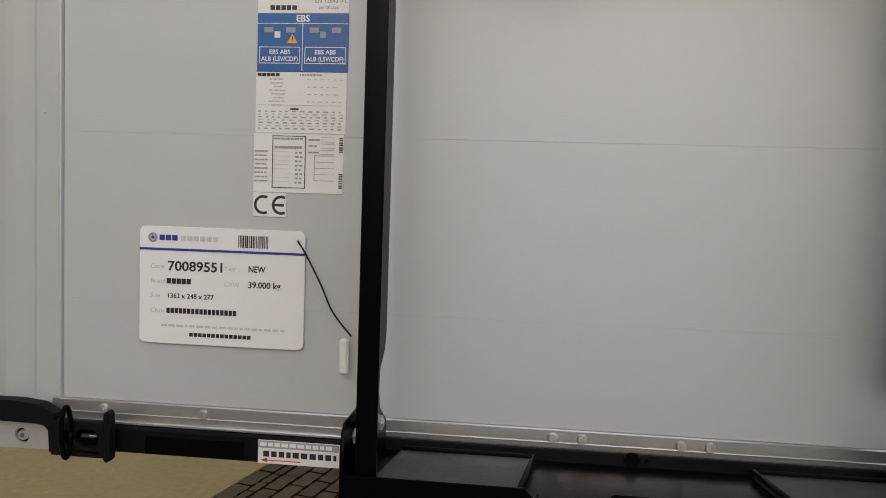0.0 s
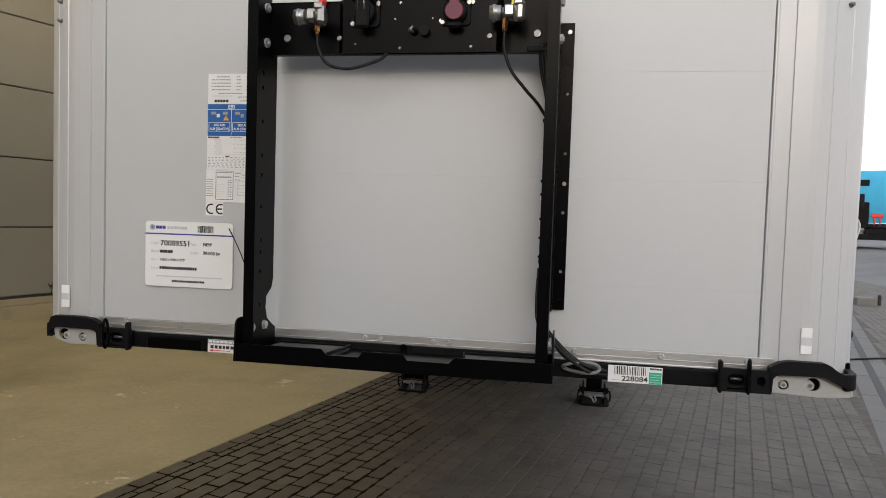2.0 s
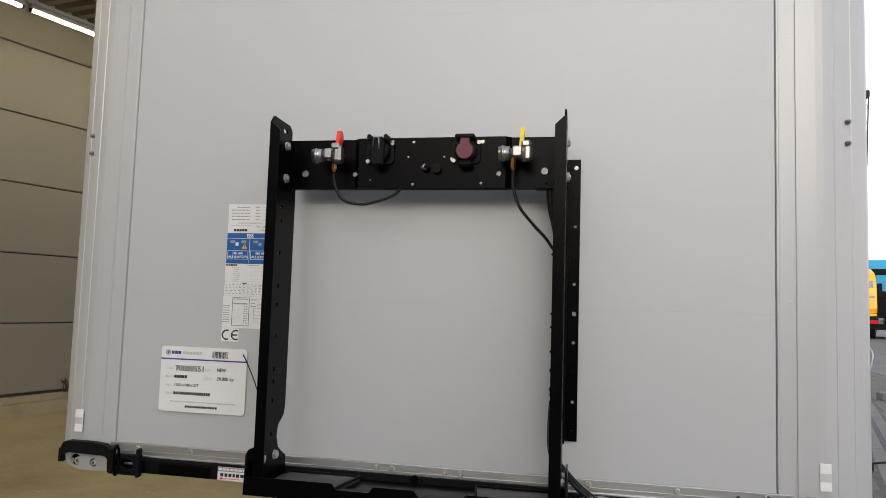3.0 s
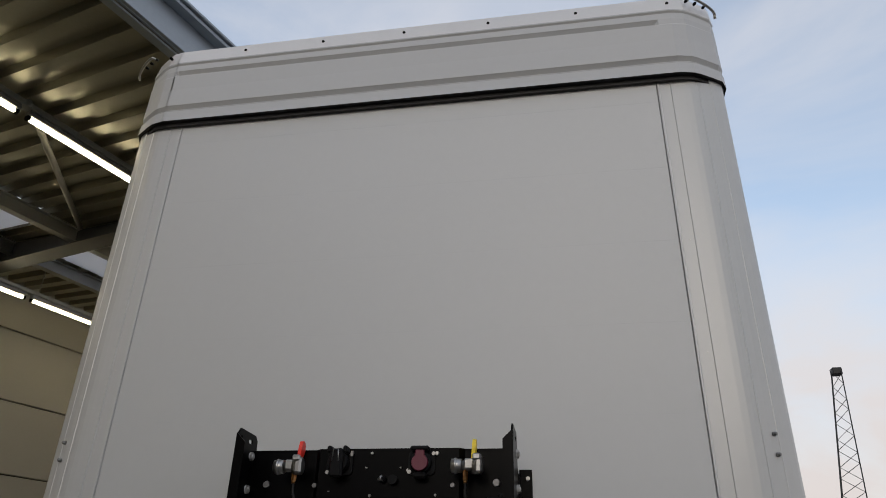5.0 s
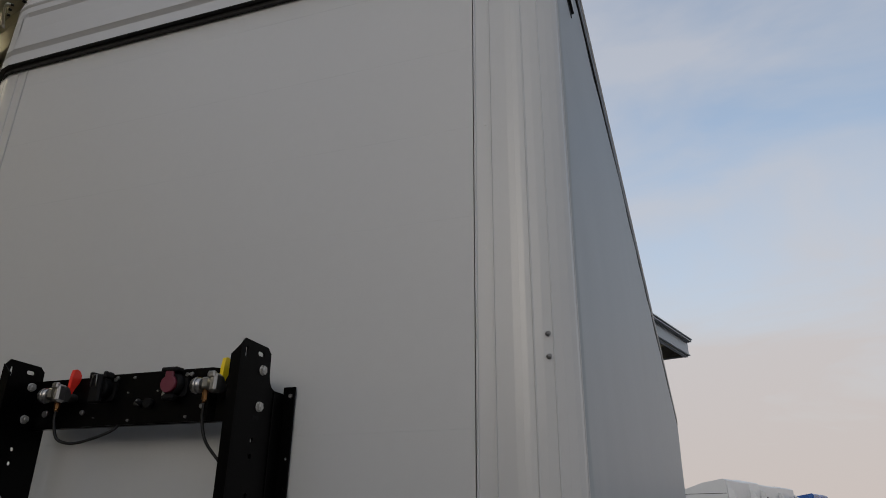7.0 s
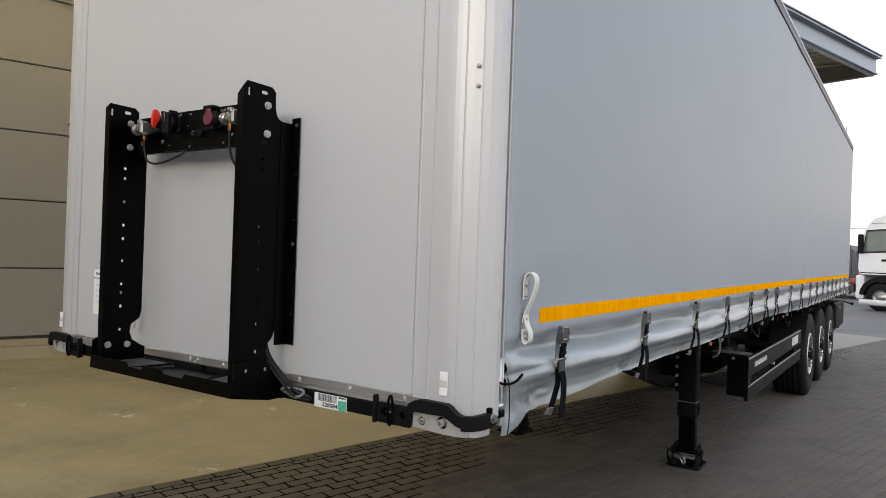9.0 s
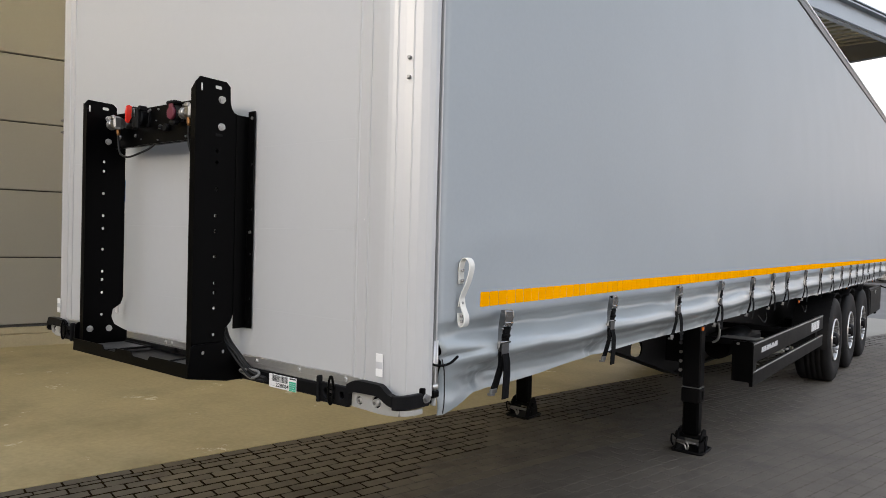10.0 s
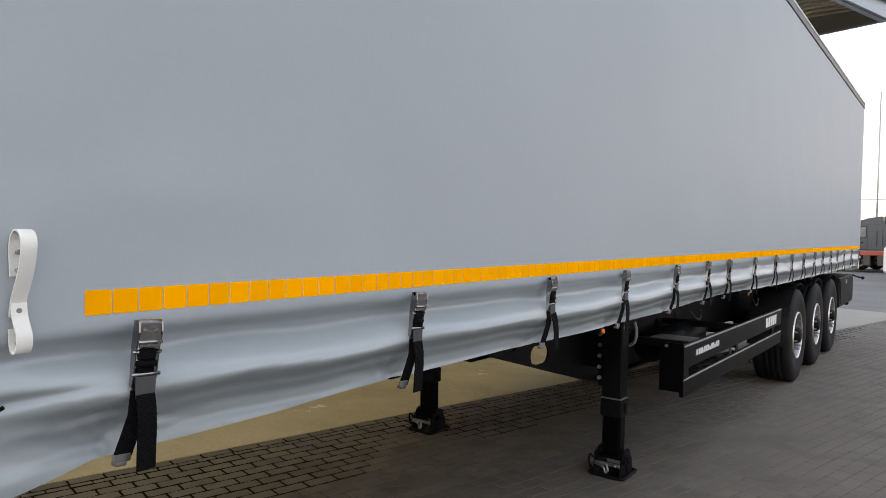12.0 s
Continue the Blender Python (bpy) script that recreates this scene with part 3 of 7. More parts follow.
# Drain channel with its concrete border stones.
drain = tagged(new("drain_channel"), "slotted drain with pale concrete border stones", "drain", kind="structure")
part("slot", Geo().box((1.845, -12, -0.03), (1.905, 30, -0.001), 0, YM), IRON, drain)
for side, v0 in ((0, 1.68), (1, 1.91)):
    for i in range(-12, 30):
        part("border_stone", Geo().box((v0, i + 0.004, -0.05), (v0 + 0.16, i + 0.996, 0.0), 0.006, YM), KERB, drain)


# ---------------------------------------------------------------- the trailer

trailer = thing("semi_trailer", "new silver-grey curtain-side semi-trailer parked on its landing legs", "trailer")

# Front wall: wide aluminium planks with fine joints.
front = part("front_wall", Geo().box((-1.0, 0.012, 1.20), (1.04, 0.04, 3.72)), SILVER, trailer, "silver-grey plank front wall")
zs = [1.243, 1.420, 1.7165, 2.013, 2.3095, 2.606, 2.9025, 3.199, 3.4955, 3.65]
for z0, z1 in zip(zs, zs[1:]):
    part("plank", Geo().box((-0.965, 0.0, z0), (1.010, 0.012, z1), 0.0006 if 1.9 < z1 < 2.1 or z0 < 1.5 else 0.0003), SILVER, front)


LEFT = 0.056  # the body sits this much nearer the middle on the far side


def flank(side, x):
    return x if side > 0 else LEFT - x


def corner_post(side):
    """Rounded corner profile with fine ribs; side 1 or -1."""
    inner = 1.012 if side > 0 else 1.023
    path = [(inner, 0.004), (inner + 0.002, -0.003), (inner + 0.006, -0.0035), (inner + 0.009, 0.000), (inner + 0.050, 0.001), (inner + 0.0515, -0.0030),
            (inner + 0.0545, -0.0030), (inner + 0.0555, 0.001), (1.115, 0.001), (1.135, 0.0025), (1.150, 0.006), (1.163, 0.0105), (1.166, 0.0095), (1.169, 0.0125),
            (1.190, 0.0195), (1.212, 0.0290), (1.2145, 0.0285), (1.217, 0.0315), (1.238, 0.043), (1.258, 0.058), (1.268, 0.072), (1.271, 0.088)]
    back = [(1.255, 0.088), (1.24, 0.065), (1.20, 0.04), (1.15, 0.022), (inner, 0.016)]
    poly = [(flank(side, x), y) for x, y in path + back]
    q = Geo().prism(poly, lambda a, b, d: (a, b, d), 1.205, 3.68)
    post = part("corner_post", q, POST, trailer, "rounded silver corner post")
    for z in (2.25, 2.19):
        a, b, c = flank(side, 1.201), flank(side, 1.206), flank(side, 1.207)
        rv = Geo().cyl((a, 0.024, z), (b, 0.014, z), 0.0072, 10, 0.0052).cyl((b, 0.0145, z), (c, 0.0125, z), 0.0035, 8)
        part("rivet", rv, SCREW, post)
    for z in (1.75, 2.5, 2.9):
        part("small_rivet", Geo().cyl((flank(side, inner + 0.035), 0.002, z), (flank(side, inner + 0.035), -0.001, z), 0.0035, 8, 0.002), ALU, post)
    sx = flank(side, 1.262)
    part("gasket", Geo().box((sx - 0.006, 0.089, 1.2), (sx + 0.006, 0.0955, 3.86), 0.002), GASKET, post)
    return post


corner_post(1), corner_post(-1)
tube = Geo().cyl((1.259, 0.0985, 1.22), (1.259, 0.0985, 3.87), 0.0035, 10)
part("tension_tube", tube, ALU, trailer, "aluminium curtain tension tube")

part("edge_welt", Geo().box((1.250, 0.1045, 1.17), (1.2715, 0.1105, 3.862), 0.002), POST, trailer, "pale welt on the curtain's leading edge")

# Roof cap: wrapped round the corners, with pressed ribs and a riveted top strip.


def cap_ring(off, z, n=9):
    """Outline of the cap seen from above at a given offset from the wall."""
    pts = []
    right = [(1.10, -0.004), (1.145, 0.002), (1.165, 0.012), (1.21, 0.040), (1.255, 0.070), (1.272, 0.090), (1.275, 0.20), (1.275, 0.42)]
    for x, y in right:
        nx, ny = (0, -1) if x < 1.12 else ((0.32, -0.8) if x < 1.26 else (0.45, -0.1))
        pts.append((x + nx * off, y + ny * off, z))
    left = [(LEFT - x, y, zz) for x, y, zz in reversed(pts)]
    row = left + [(x, -0.004 - off, z) for x in (-1.05, -1.035, -0.6, -0.2, 0.2, 0.6, 1.035, 1.05)] + pts
    return row


def cap_shell():
    q = Geo()
    steps = [(0.034, 3.598), (0.034, 3.605), (0.030, 3.650), (0.031, 3.652), (0.016, 3.657), (0.016, 3.668), (0.030, 3.684), (0.026, 3.775), (0.026, 3.852),
             (0.012, 3.857), (0.012, 3.868), (0.024, 3.884), (0.020, 3.918), (0.026, 3.926), (0.026, 3.932), (0.008, 4.012), (-0.02, 4.022), (-0.09, 4.027)]
    rows = []
    for k, (off, z) in enumerate(steps):
        ring = cap_ring(off, z)
        if k in (9, 10):  # the upper rib stops short of the corners
            ring = [p if abs(p[0]) < 1.04 else q2 for p, q2 in zip(ring, cap_ring(0.0235, z))]
        rows.append(ring)
    n = len(rows[0])
    vs = [p for r in rows for p in r]
    fs = [(i * n + j, i * n + j + 1, (i + 1) * n + j + 1, (i + 1) * n + j) for i in range(len(rows) - 1) if i != 14 for j in range(n - 1)]
    q.add(vs, fs, False)
    top = Geo().add(rows[14] + rows[15], [(j, j + 1, n + j + 1, n + j) for j in range(n - 1)])
    return q, top


shell, top_strip = cap_shell()
cap = part("roof_cap", shell, CAPPAINT, trailer, "grey pressed roof cap with two ribs")
part("top_strip", top_strip, CAPSTRIP, cap, "pale riveted top strip")
seal = cap_ring(0.012, 3.582)
sq = Geo()
sq.add(seal + cap_ring(0.012, 3.602), [(j, j + 1, len(seal) + j + 1, len(seal) + j) for j in range(len(seal) - 1)])
sq.add(cap_ring(0.0, 3.582) + seal, [(j, j + 1, len(seal) + j + 1, len(seal) + j) for j in range(len(seal) - 1)])
# Cap underside in the seal's black: its shade is put into the colour.
sq.add(cap_ring(0.0335, 3.5985) + cap_ring(0.004, 3.600), [(j, j + 1, len(seal) + j + 1, len(seal) + j) for j in range(len(seal) - 1)])
part("cap_seal", sq, GASKET, cap, "black rubber seal, with the cap's shaded underside coloured black")
for i in range(-3, 4):
    x = i * 0.365
    part("cap_screw", Geo().cyl((x, -0.012, 3.975), (x, -0.0245, 3.972), 0.0065, 10), BLACK, cap)
for s in (-1, 1):
    hook = Geo().tube(smooth_line([(s * 1.17, -0.012, 3.98), (s * 1.19, -0.03, 3.977), (s * 1.24, 0.0, 3.97), (s * 1.282, 0.035, 3.955), (s * 1.288, 0.05, 3.93)], 5), 0.006, 6)
    part("cap_cable", hook, STEEL, cap, "steel roof cable end")
    for x, y in ((1.168, -0.012), (1.205, 0.008), (1.243, 0.032)):
        part("cap_screw", Geo().cyl((s * x, y, 3.978), (s * (x + 0.004), y - 0.012, 3.976), 0.006, 8), BLACK, cap)

# Roof sheet, upper side rails, rear frame and floor close the body.
part("roof", Geo().box((-1.25, 0.10, 3.955), (1.25, 13.52, 3.985), 0.01), CAPPAINT, trailer, "pale roof cover")
for s in (-1, 1):
    q = Geo().box((s * 1.258 - 0.024, 0.43, 3.877), (s * 1.258 + 0.024, 13.55, 3.945), 0.004)
    slit = Geo().box((s * 1.254 - 0.02, 0.43, 3.858), (s * 1.254 + 0.02, 13.55, 3.876), 0)
    rail = part("roof_rail", q, RAILGREY, trailer, "black upper curtain rail")
    part("rail_slit", slit, BLACK, rail)
    part("rail_cover", Geo().box((s * 1.262 - 0.026, 0.40, 3.947), (s * 1.262 + 0.026, 13.55, 3.972), 0.006), RAILWHITE, rail)
part("rear_frame", Geo().box((-1.272, 13.52, 1.12), (-1.17, 13.60, 3.97), 0.006).box((1.17, 13.52, 1.12), (1.272, 13.60, 3.97), 0.006)
     .box((-1.17, 13.52, 3.85), (1.17, 13.60, 3.97), 0.006), ALU, trailer)
part("rear_door", Geo().box((-1.165, 13.54, 1.16), (-0.003, 13.585, 3.845), 0.006), SILVER, trailer)
part("rear_door", Geo().box((0.003, 13.54, 1.16), (1.165, 13.585, 3.845), 0.006), SILVER, trailer)
part("load_floor", Geo().box((-1.165, 0.05, 1.19), (1.165, 13.5, 1.22), 0.0), BLACKSAT, trailer)
part("rear_spring", Geo().tube([(1.24 + 0.012 * math.sin(i), 13.42 + 0.02 * math.cos(1.7 * i), 3.99 + 0.012 * math.cos(i)) for i in range(14)], 0.012, 6), BLACK, trailer)

# Lower front edge: aluminium strip with rivets, black cross member.
strip = part("base_strip", Geo().box((-0.985, -0.004, 1.2025), (1.05, 0.012, 1.2425), 0.002), ALU, trailer, "brushed aluminium base strip")
part("strip_rib", Geo().box((-0.985, -0.0065, 1.2195), (1.05, -0.0042, 1.2215), 0.0008), ALU, strip)
part("strip_rib", Geo().box((-0.985, -0.009, 1.2025), (1.05, -0.0042, 1.2075), 0.001), ALU, strip)
for x in (-0.885, -0.700, -0.095, -0.047, 0.112, 0.158, 0.52, 0.757, 0.985):
    part("rivet", Geo().cyl((x, -0.004, 1.2285), (x, -0.0095, 1.2285), 0.0092, 12, 0.0068).cyl((x, -0.0095, 1.2285), (x, -0.011, 1.2285), 0.003, 8), RIVET, strip)
beam = part("front_beam", Geo().box((-0.985, -0.018, 1.155), (1.06, 0.10, 1.2015), 0.004), BLACKSAT, trailer, "black front cross member")
part("recess", Geo().box((-0.80, -0.0205, 1.158), (-0.62, -0.0185, 1.190), 0.001), BLACK, beam)

# Corner guards and the drilled grey plates below them.


def corner_guard(side):
    # the guard on the hall side is shorter at both ends
    def X(x):
        if side < 0:
            x = 1.18 + 0.30 * (x - 1.18) if x > 1.18 else (x - 0.022 if x < 1.065 else x)
        return flank(side, x)
    band = [(1.030, 1.158), (1.030, 1.226), (1.044, 1.234), (1.057, 1.2405), (1.080, 1.245), (1.166, 1.2445), (1.180, 1.239), (1.193, 1.229), (1.206, 1.2205), (1.222, 1.2165),
            (1.222, 1.1840), (1.206, 1.1870), (1.192, 1.194), (1.178, 1.2015), (1.165, 1.2065), (1.150, 1.2085), (1.060, 1.2065), (1.047, 1.2035), (1.040, 1.196), (1.038, 1.158)]
    q = Geo().prism([(X(a), b) for a, b in band], lambda a, b, d: (a, d, b), -0.046, -0.022)
    guard = part("corner_guard", q, PLASTIC, trailer, "curved black plastic corner guard")
    wrap = smooth_line([(X(1.218), -0.034, 1.200), (X(1.233), -0.027, 1.200), (X(1.246), -0.010, 1.200), (X(1.253), 0.025, 1.200), (X(1.256), 0.085, 1.200)], 4)
    part("wrapped_end", Geo().sweep(wrap, [(-0.009, -0.0240), (0.006, -0.0260), (0.009, -0.0220), (0.009, 0.0150), (0.006, 0.0175), (-0.009, 0.0165)]), PLASTIC, guard)
    part("end_block", Geo().box((X(1.256) - 0.010, 0.052, 1.178), (X(1.256) + 0.008, 0.100, 1.233), 0.003), BLACK, guard)
    part("end_bolt", Geo().cyl((X(1.262), 0.07, 1.200), (X(1.274), 0.07, 1.200), 0.012, 6, smooth=False).cyl((X(1.260), 0.07, 1.200), (X(1.267), 0.07, 1.200), 0.0155, 14), STEEL, guard)
    outline = [(1.036, 1.156), (1.155, 1.151), (1.195, 1.152), (1.236, 1.156), (1.238, 1.176), (1.20, 1.21), (1.036, 1.21)]
    hx, sx = (1.0715, 1.144) if side > 0 else (LEFT + 1.024, LEFT + 1.089)
    holes = [circle(hx, 1.1775, 0.0145), slot(sx, 1.1835, 0.040, 0.037)]
    if side < 0:
        outline[1:5] = [(1.128, 1.154), (1.150, 1.160), (1.176, 1.170), (1.180, 1.186)]
        outline, holes = [(X(a), b) for a, b in outline][::-1], [[(X(a), b) for a, b in h][::-1] for h in holes]
    plate = part("drilled_plate", sheet("drilled_plate", outline, holes, 0.008, CASTPLATE, facing(0, -0.024, 0), 0.001), None, trailer, "grey steel plate with two holes")
    if side > 0:  # the plate is bent back round the corner
        turn = smooth_line([(X(1.234), -0.020, 1.164), (X(1.246), -0.008, 1.163), (X(1.254), 0.018, 1.162), (X(1.256), 0.060, 1.161)], 4)
        part("plate_return", Geo().sweep(turn, [(-0.003, -0.0085), (0.003, -0.0085), (0.003, 0.0085), (-0.003, 0.0085)]), CASTPLATE, plate)
    for bx, bz, r in ((hx, 1.1775, 0.0098), (sx - 0.007, 1.180, 0.0125)):
        nut = Geo().cyl((X(bx), 0.0, bz), (X(bx), -0.026, bz), r, 14, r * 0.94).cyl((X(bx), -0.026, bz), (X(bx), -0.0275, bz), r * 0.80, 14, r * 0.7)
        bolt = part("bolt", nut, RIVET, plate)
        part("socket", Geo().cyl((X(bx), -0.0270, bz), (X(bx), -0.0285, bz), r * 0.45, 6, smooth=False), SCREW, bolt)
    part("backing", Geo().box((min(X(1.04), X(1.17)), -0.006, 1.158), (max(X(1.04), X(1.17)), 0.06, 1.205), 0.002), BLACK, plate)


corner_guard(1), corner_guard(-1)


def side_latch(side):
    """Black moulded clamp with pockets and a ring pin beside the corner plate."""
    X = lambda x: flank(side, x)
    end = 1.036 if side > 0 else 1.012
    out = [(X(0.905), 1.155), (X(end), 1.155), (X(end), 1.214), (X(0.905), 1.214)]
    holes = [slot(X(0.948), 1.186, 0.048, 0.034), slot(X(end - 0.026), 1.186, 0.024, 0.028), slot(X(0.948), 1.1615, 0.05, 0.006)]
    if side < 0:
        out, holes = out[::-1], [h[::-1] for h in holes]
    latch = part("side_latch", sheet("side_latch", out, holes, 0.016, PLASTIC, facing(0, -0.038, 0), 0.002), None, trailer, "black moulded clamp with a ring pin")
    part("ear", Geo().box((X(0.906) - 0.0055, -0.058, 1.150), (X(0.906) + 0.0055, -0.034, 1.238), 0.004), PLASTIC, latch)
    part("spring_bolt", Geo().cyl((X(0.936), -0.030, 1.186), (X(0.966), -0.030, 1.186), 0.004, 8), SCREW, latch)
    part("backing", Geo().box((min(X(0.91), X(end - 0.006)), -0.029, 1.158), (max(X(0.91), X(end - 0.006)), -0.019, 1.21), 0.001), BLACK, latch)
    ring = [(X(0.975) + 0.004 * math.cos(t), -0.060 + 0.007 * math.cos(t), 1.200 + 0.045 * math.sin(t)) for t in [2 * math.pi * i / 24 for i in range(25)]]
    part("ring_pin", Geo().tube(ring, 0.0042, 6), BLACK, latch)


side_latch(1), side_latch(-1)
for s in (-1, 1):
    x = 1.130 if s > 0 else -1.106
    low = 1.258 if s > 0 else 1.265
    ref = part("reflector", Geo().box((x - 0.0145, -0.003, low), (x + 0.0145, 0.0, low + 0.072), 0.0008), WHITETAPE, trailer, "white reflector strip")
    for k in range(3):
        part("cell", Geo().box((x - 0.0135, -0.0038, low + 0.002 + k * 0.0235), (x + 0.0135, -0.003, low + 0.023 + k * 0.0235), 0.0003), WHITETAPE if k != 1 else PALEINK, ref)

# Connection rack in front of the wall.
rack = part("supply_rack", Geo().box((-0.388, -0.030, 1.155), (0.462, -0.020, 1.218), 0.002), BLACKSAT, trailer, "black steel rack for the supply lines")


def rack_post(x, name_label):
    # outline in (y, z): front edge, slanted top, shoulder towards the wall, flared foot
    s = 1 if x < 0 else -1
    back = -0.048 if x < 0 else -0.060
    out = [(-0.224, 1.195), (-0.224, 2.222), (-0.212, 2.238), (-0.106, 2.236), (-0.090, 2.222), (-0.088, 2.165), (-0.082, 2.145), (-0.072, 2.132), (back, 2.128),
           (back, 1.40), (back - 0.010, 1.372), (-0.092, 1.350), (-0.098, 1.318), (-0.086, 1.285), (-0.050, 1.262), (-0.028, 1.250), (-0.028, 1.162), (-0.075, 1.162)]
    holes = [slot(-0.204, 2.204, 0.010, 0.030), slot(-0.137, 2.212, 0.030, 0.014)]
    for z in (1.985, 1.945, 1.850, 1.755, 1.700, 1.610, 1.515, 1.480, 1.425, 1.330):
        holes.append(circle(-0.140, z, 0.0072, 10))
    me = sheet("post", out, holes, 0.006, BLACK, sideways(x, 0, 0))
    post = part("post", me, BLACK, rack, name_label)
    fl = Geo().prism([(x - s * 0.003, 1.20), (x + s * 0.027, 1.20), (x + s * 0.027, 2.194), (x - s * 0.003, 2.222)], lambda a, b, d: (a, d, b), -0.229, -0.2235)
    part("flange", fl, BLACK, post)
    for y, z in ((-0.125, 2.170), (-0.125, 2.073), (-0.190, 1.272), (-0.108, 1.268)):
        b = Geo().cyl((x - 0.016, y, z), (x + 0.014, y, z), 0.0065, 8).cyl((x + 0.003, y, z), (x + 0.011, y, z), 0.0125, 6, smooth=False).cyl((x - 0.013, y, z), (x - 0.003, y, z), 0.0125, 6, smooth=False)
        b.cyl((x - 0.0045, y, z), (x + 0.0045, y, z), 0.0135, 14)
        part("bolt", b, RIVET, post)
    return post


rack_post(-0.375, "black drilled steel post"), rack_post(0.446, "black drilled steel post with a wall angle")
# slim wall brackets of the posts
me = sheet("wall_angle", [(0.0, 0.0), (0.037, 0.0), (0.037, 0.80), (0.0, 0.80)],
           [circle(0.024, 0.025 + 0.083 * i, 0.0055, 10) for i in range(10)], 0.005, BLACK, facing(0.449, -0.008, 1.345))
angle = part("wall_angle", me, BLACK, rack, "black drilled wall angle")
part("angle_leg", Geo().box((0.4485, -0.062, 1.345), (0.4530, -0.010, 2.126), 0.001), BLACK, angle)
for z in (1.37, 1.536, 1.70, 1.868, 2.034, 2.12):
    part("screw", Geo().cyl((0.474, -0.010, z), (0.474, -0.015, z), 0.006, 8), STEEL if z in (1.70, 2.12) else BLACK, angle)

# Cross plate with a folded middle.
PY = -0.100
holes = [circle(-0.27, 2.086, 0.009), circle(0.375, 2.092, 0.009)]
fold = [(-0.372, PY), (-0.165, PY), (-0.150, PY - 0.016), (0.280, PY - 0.016), (0.295, PY), (0.443, PY)]
q = Geo()
for (xa, ya), (xb, yb) in zip(fold, fold[1:]):
    q.add([(xa, ya, 2.045), (xb, yb, 2.045), (xb, yb, 2.192), (xa, ya, 2.192), (xa, ya + 0.004, 2.045), (xb, yb + 0.004, 2.045), (xb, yb + 0.004, 2.192), (xa, ya + 0.004, 2.192)],
          [(0, 1, 2, 3), (4, 7, 6, 5), (0, 4, 5, 1), (3, 2, 6, 7)])
plate = part("cross_plate", q, BLACK, rack, "black folded plate carrying the connectors")
part("bottom_fold", Geo().box((-0.372, PY + 0.004, 2.045), (0.443, -0.078, 2.049), 0.0008), BLACK, plate)
part("top_fold", Geo().box((-0.372, PY, 2.188), (0.440, PY + 0.010, 2.192), 0.0008), BLACK, plate)
for x, z, r, mt in ((-0.318, 2.090, 0.012, SCREW), (0.388, 2.094, 0.012, SCREW), (-0.048, 2.180, 0.0060, STEEL), (0.015, 2.178, 0.0045, STEEL), (0.214, 2.176, 0.0070, STEEL),
                    (0.128, 2.128, 0.0060, STEEL), (0.212, 2.058, 0.0045, SCREW), (0.015, 2.056, 0.0045, SCREW), (0.262, 2.085, 0.008, SCREW),
                    (-0.158, 2.085, 0.008, SCREW), (0.0, 2.135, 0.0025, STEEL), (0.105, 2.135, 0.0025, STEEL), (-0.112, 2.068, 0.0025, SCREW)):
    yy = PY if (x < -0.16 or x > 0.29) else PY - 0.016
    part("screw", Geo().cyl((x, yy, z), (x, yy - 0.006, z), r, 10, r * 0.8), mt, plate)
part("dummy_coupling", Geo().cyl((0.055, PY - 0.014, 2.100), (0.055, PY - 0.042, 2.103), 0.012, 10, 0.003).cyl((0.085, PY - 0.014, 2.100), (0.085, PY - 0.034, 2.100), 0.014, 10), PLASTIC, plate)
part("dummy_tip", Geo().cyl((0.040, PY - 0.03, 2.100), (0.055, PY - 0.03, 2.104), 0.004, 8, 0.011), STEEL, plate)


def air_coupling(x, colour, label, drop=-0.012):
    """Palm coupling: machined head, lever in its colour, elbow to the hose."""
    z, y = 2.131, PY - 0.004
    f = y - 0.062
    head = Geo().cyl((x - 0.052, f, z), (x - 0.022, f, z), 0.020, 16).cyl((x - 0.022, f, z), (x + 0.012, f, z), 0.015, 14)
    head.cyl((x - 0.044, f, z), (x - 0.036, f, z), 0.0225, 16).cyl((x + 0.010, f - 0.004, z), (x + 0.034, f - 0.004, z), 0.024, 16)
    head.box((x - 0.014, f - 0.022, z - 0.012), (x + 0.020, f + 0.022, z + 0.018), 0.004).cyl((x + 0.002, f, z), (x + 0.002, y + 0.004, z), 0.013, 12)
    c = part("air_coupling", head, STEEL, rack, label)
    part("claw", Geo().box((x + 0.018, f - 0.032, z - 0.024), (x + 0.040, f, z + 0.026), 0.006).box((x + 0.012, f - 0.036, z + 0.012), (x + 0.036, f - 0.022, z + 0.030), 0.004), STEEL, c)
    leaf = [(-0.030, 0.010), (-0.016, 0.010), (-0.008, 0.034), (0.004, 0.052), (0.009, 0.068), (0.006, 0.084), (-0.004, 0.095), (-0.018, 0.100), (-0.028, 0.097), (-0.032, 0.070)]
    part("lever", Geo().prism(leaf, lambda a, b, d: (x + d + 0.06 * (b - 0.05), y - 0.004 + 0.82 * a, z + 0.84 * b), 0.001, 0.012), colour, c)
    e = x + drop
    part("elbow", Geo().cyl((e, f, z - 0.012), (e, f, z - 0.040), 0.008, 6, smooth=False).cyl((e, f, z - 0.040), (e, f, z - 0.048), 0.006, 8), BRASS, c)
    return (e, f, z - 0.046)


a0 = air_coupling(-0.218, RED, "metal air coupling with a red lever", 0.012)
b0 = air_coupling(0.318, YELLOW, "metal air coupling with a yellow lever")


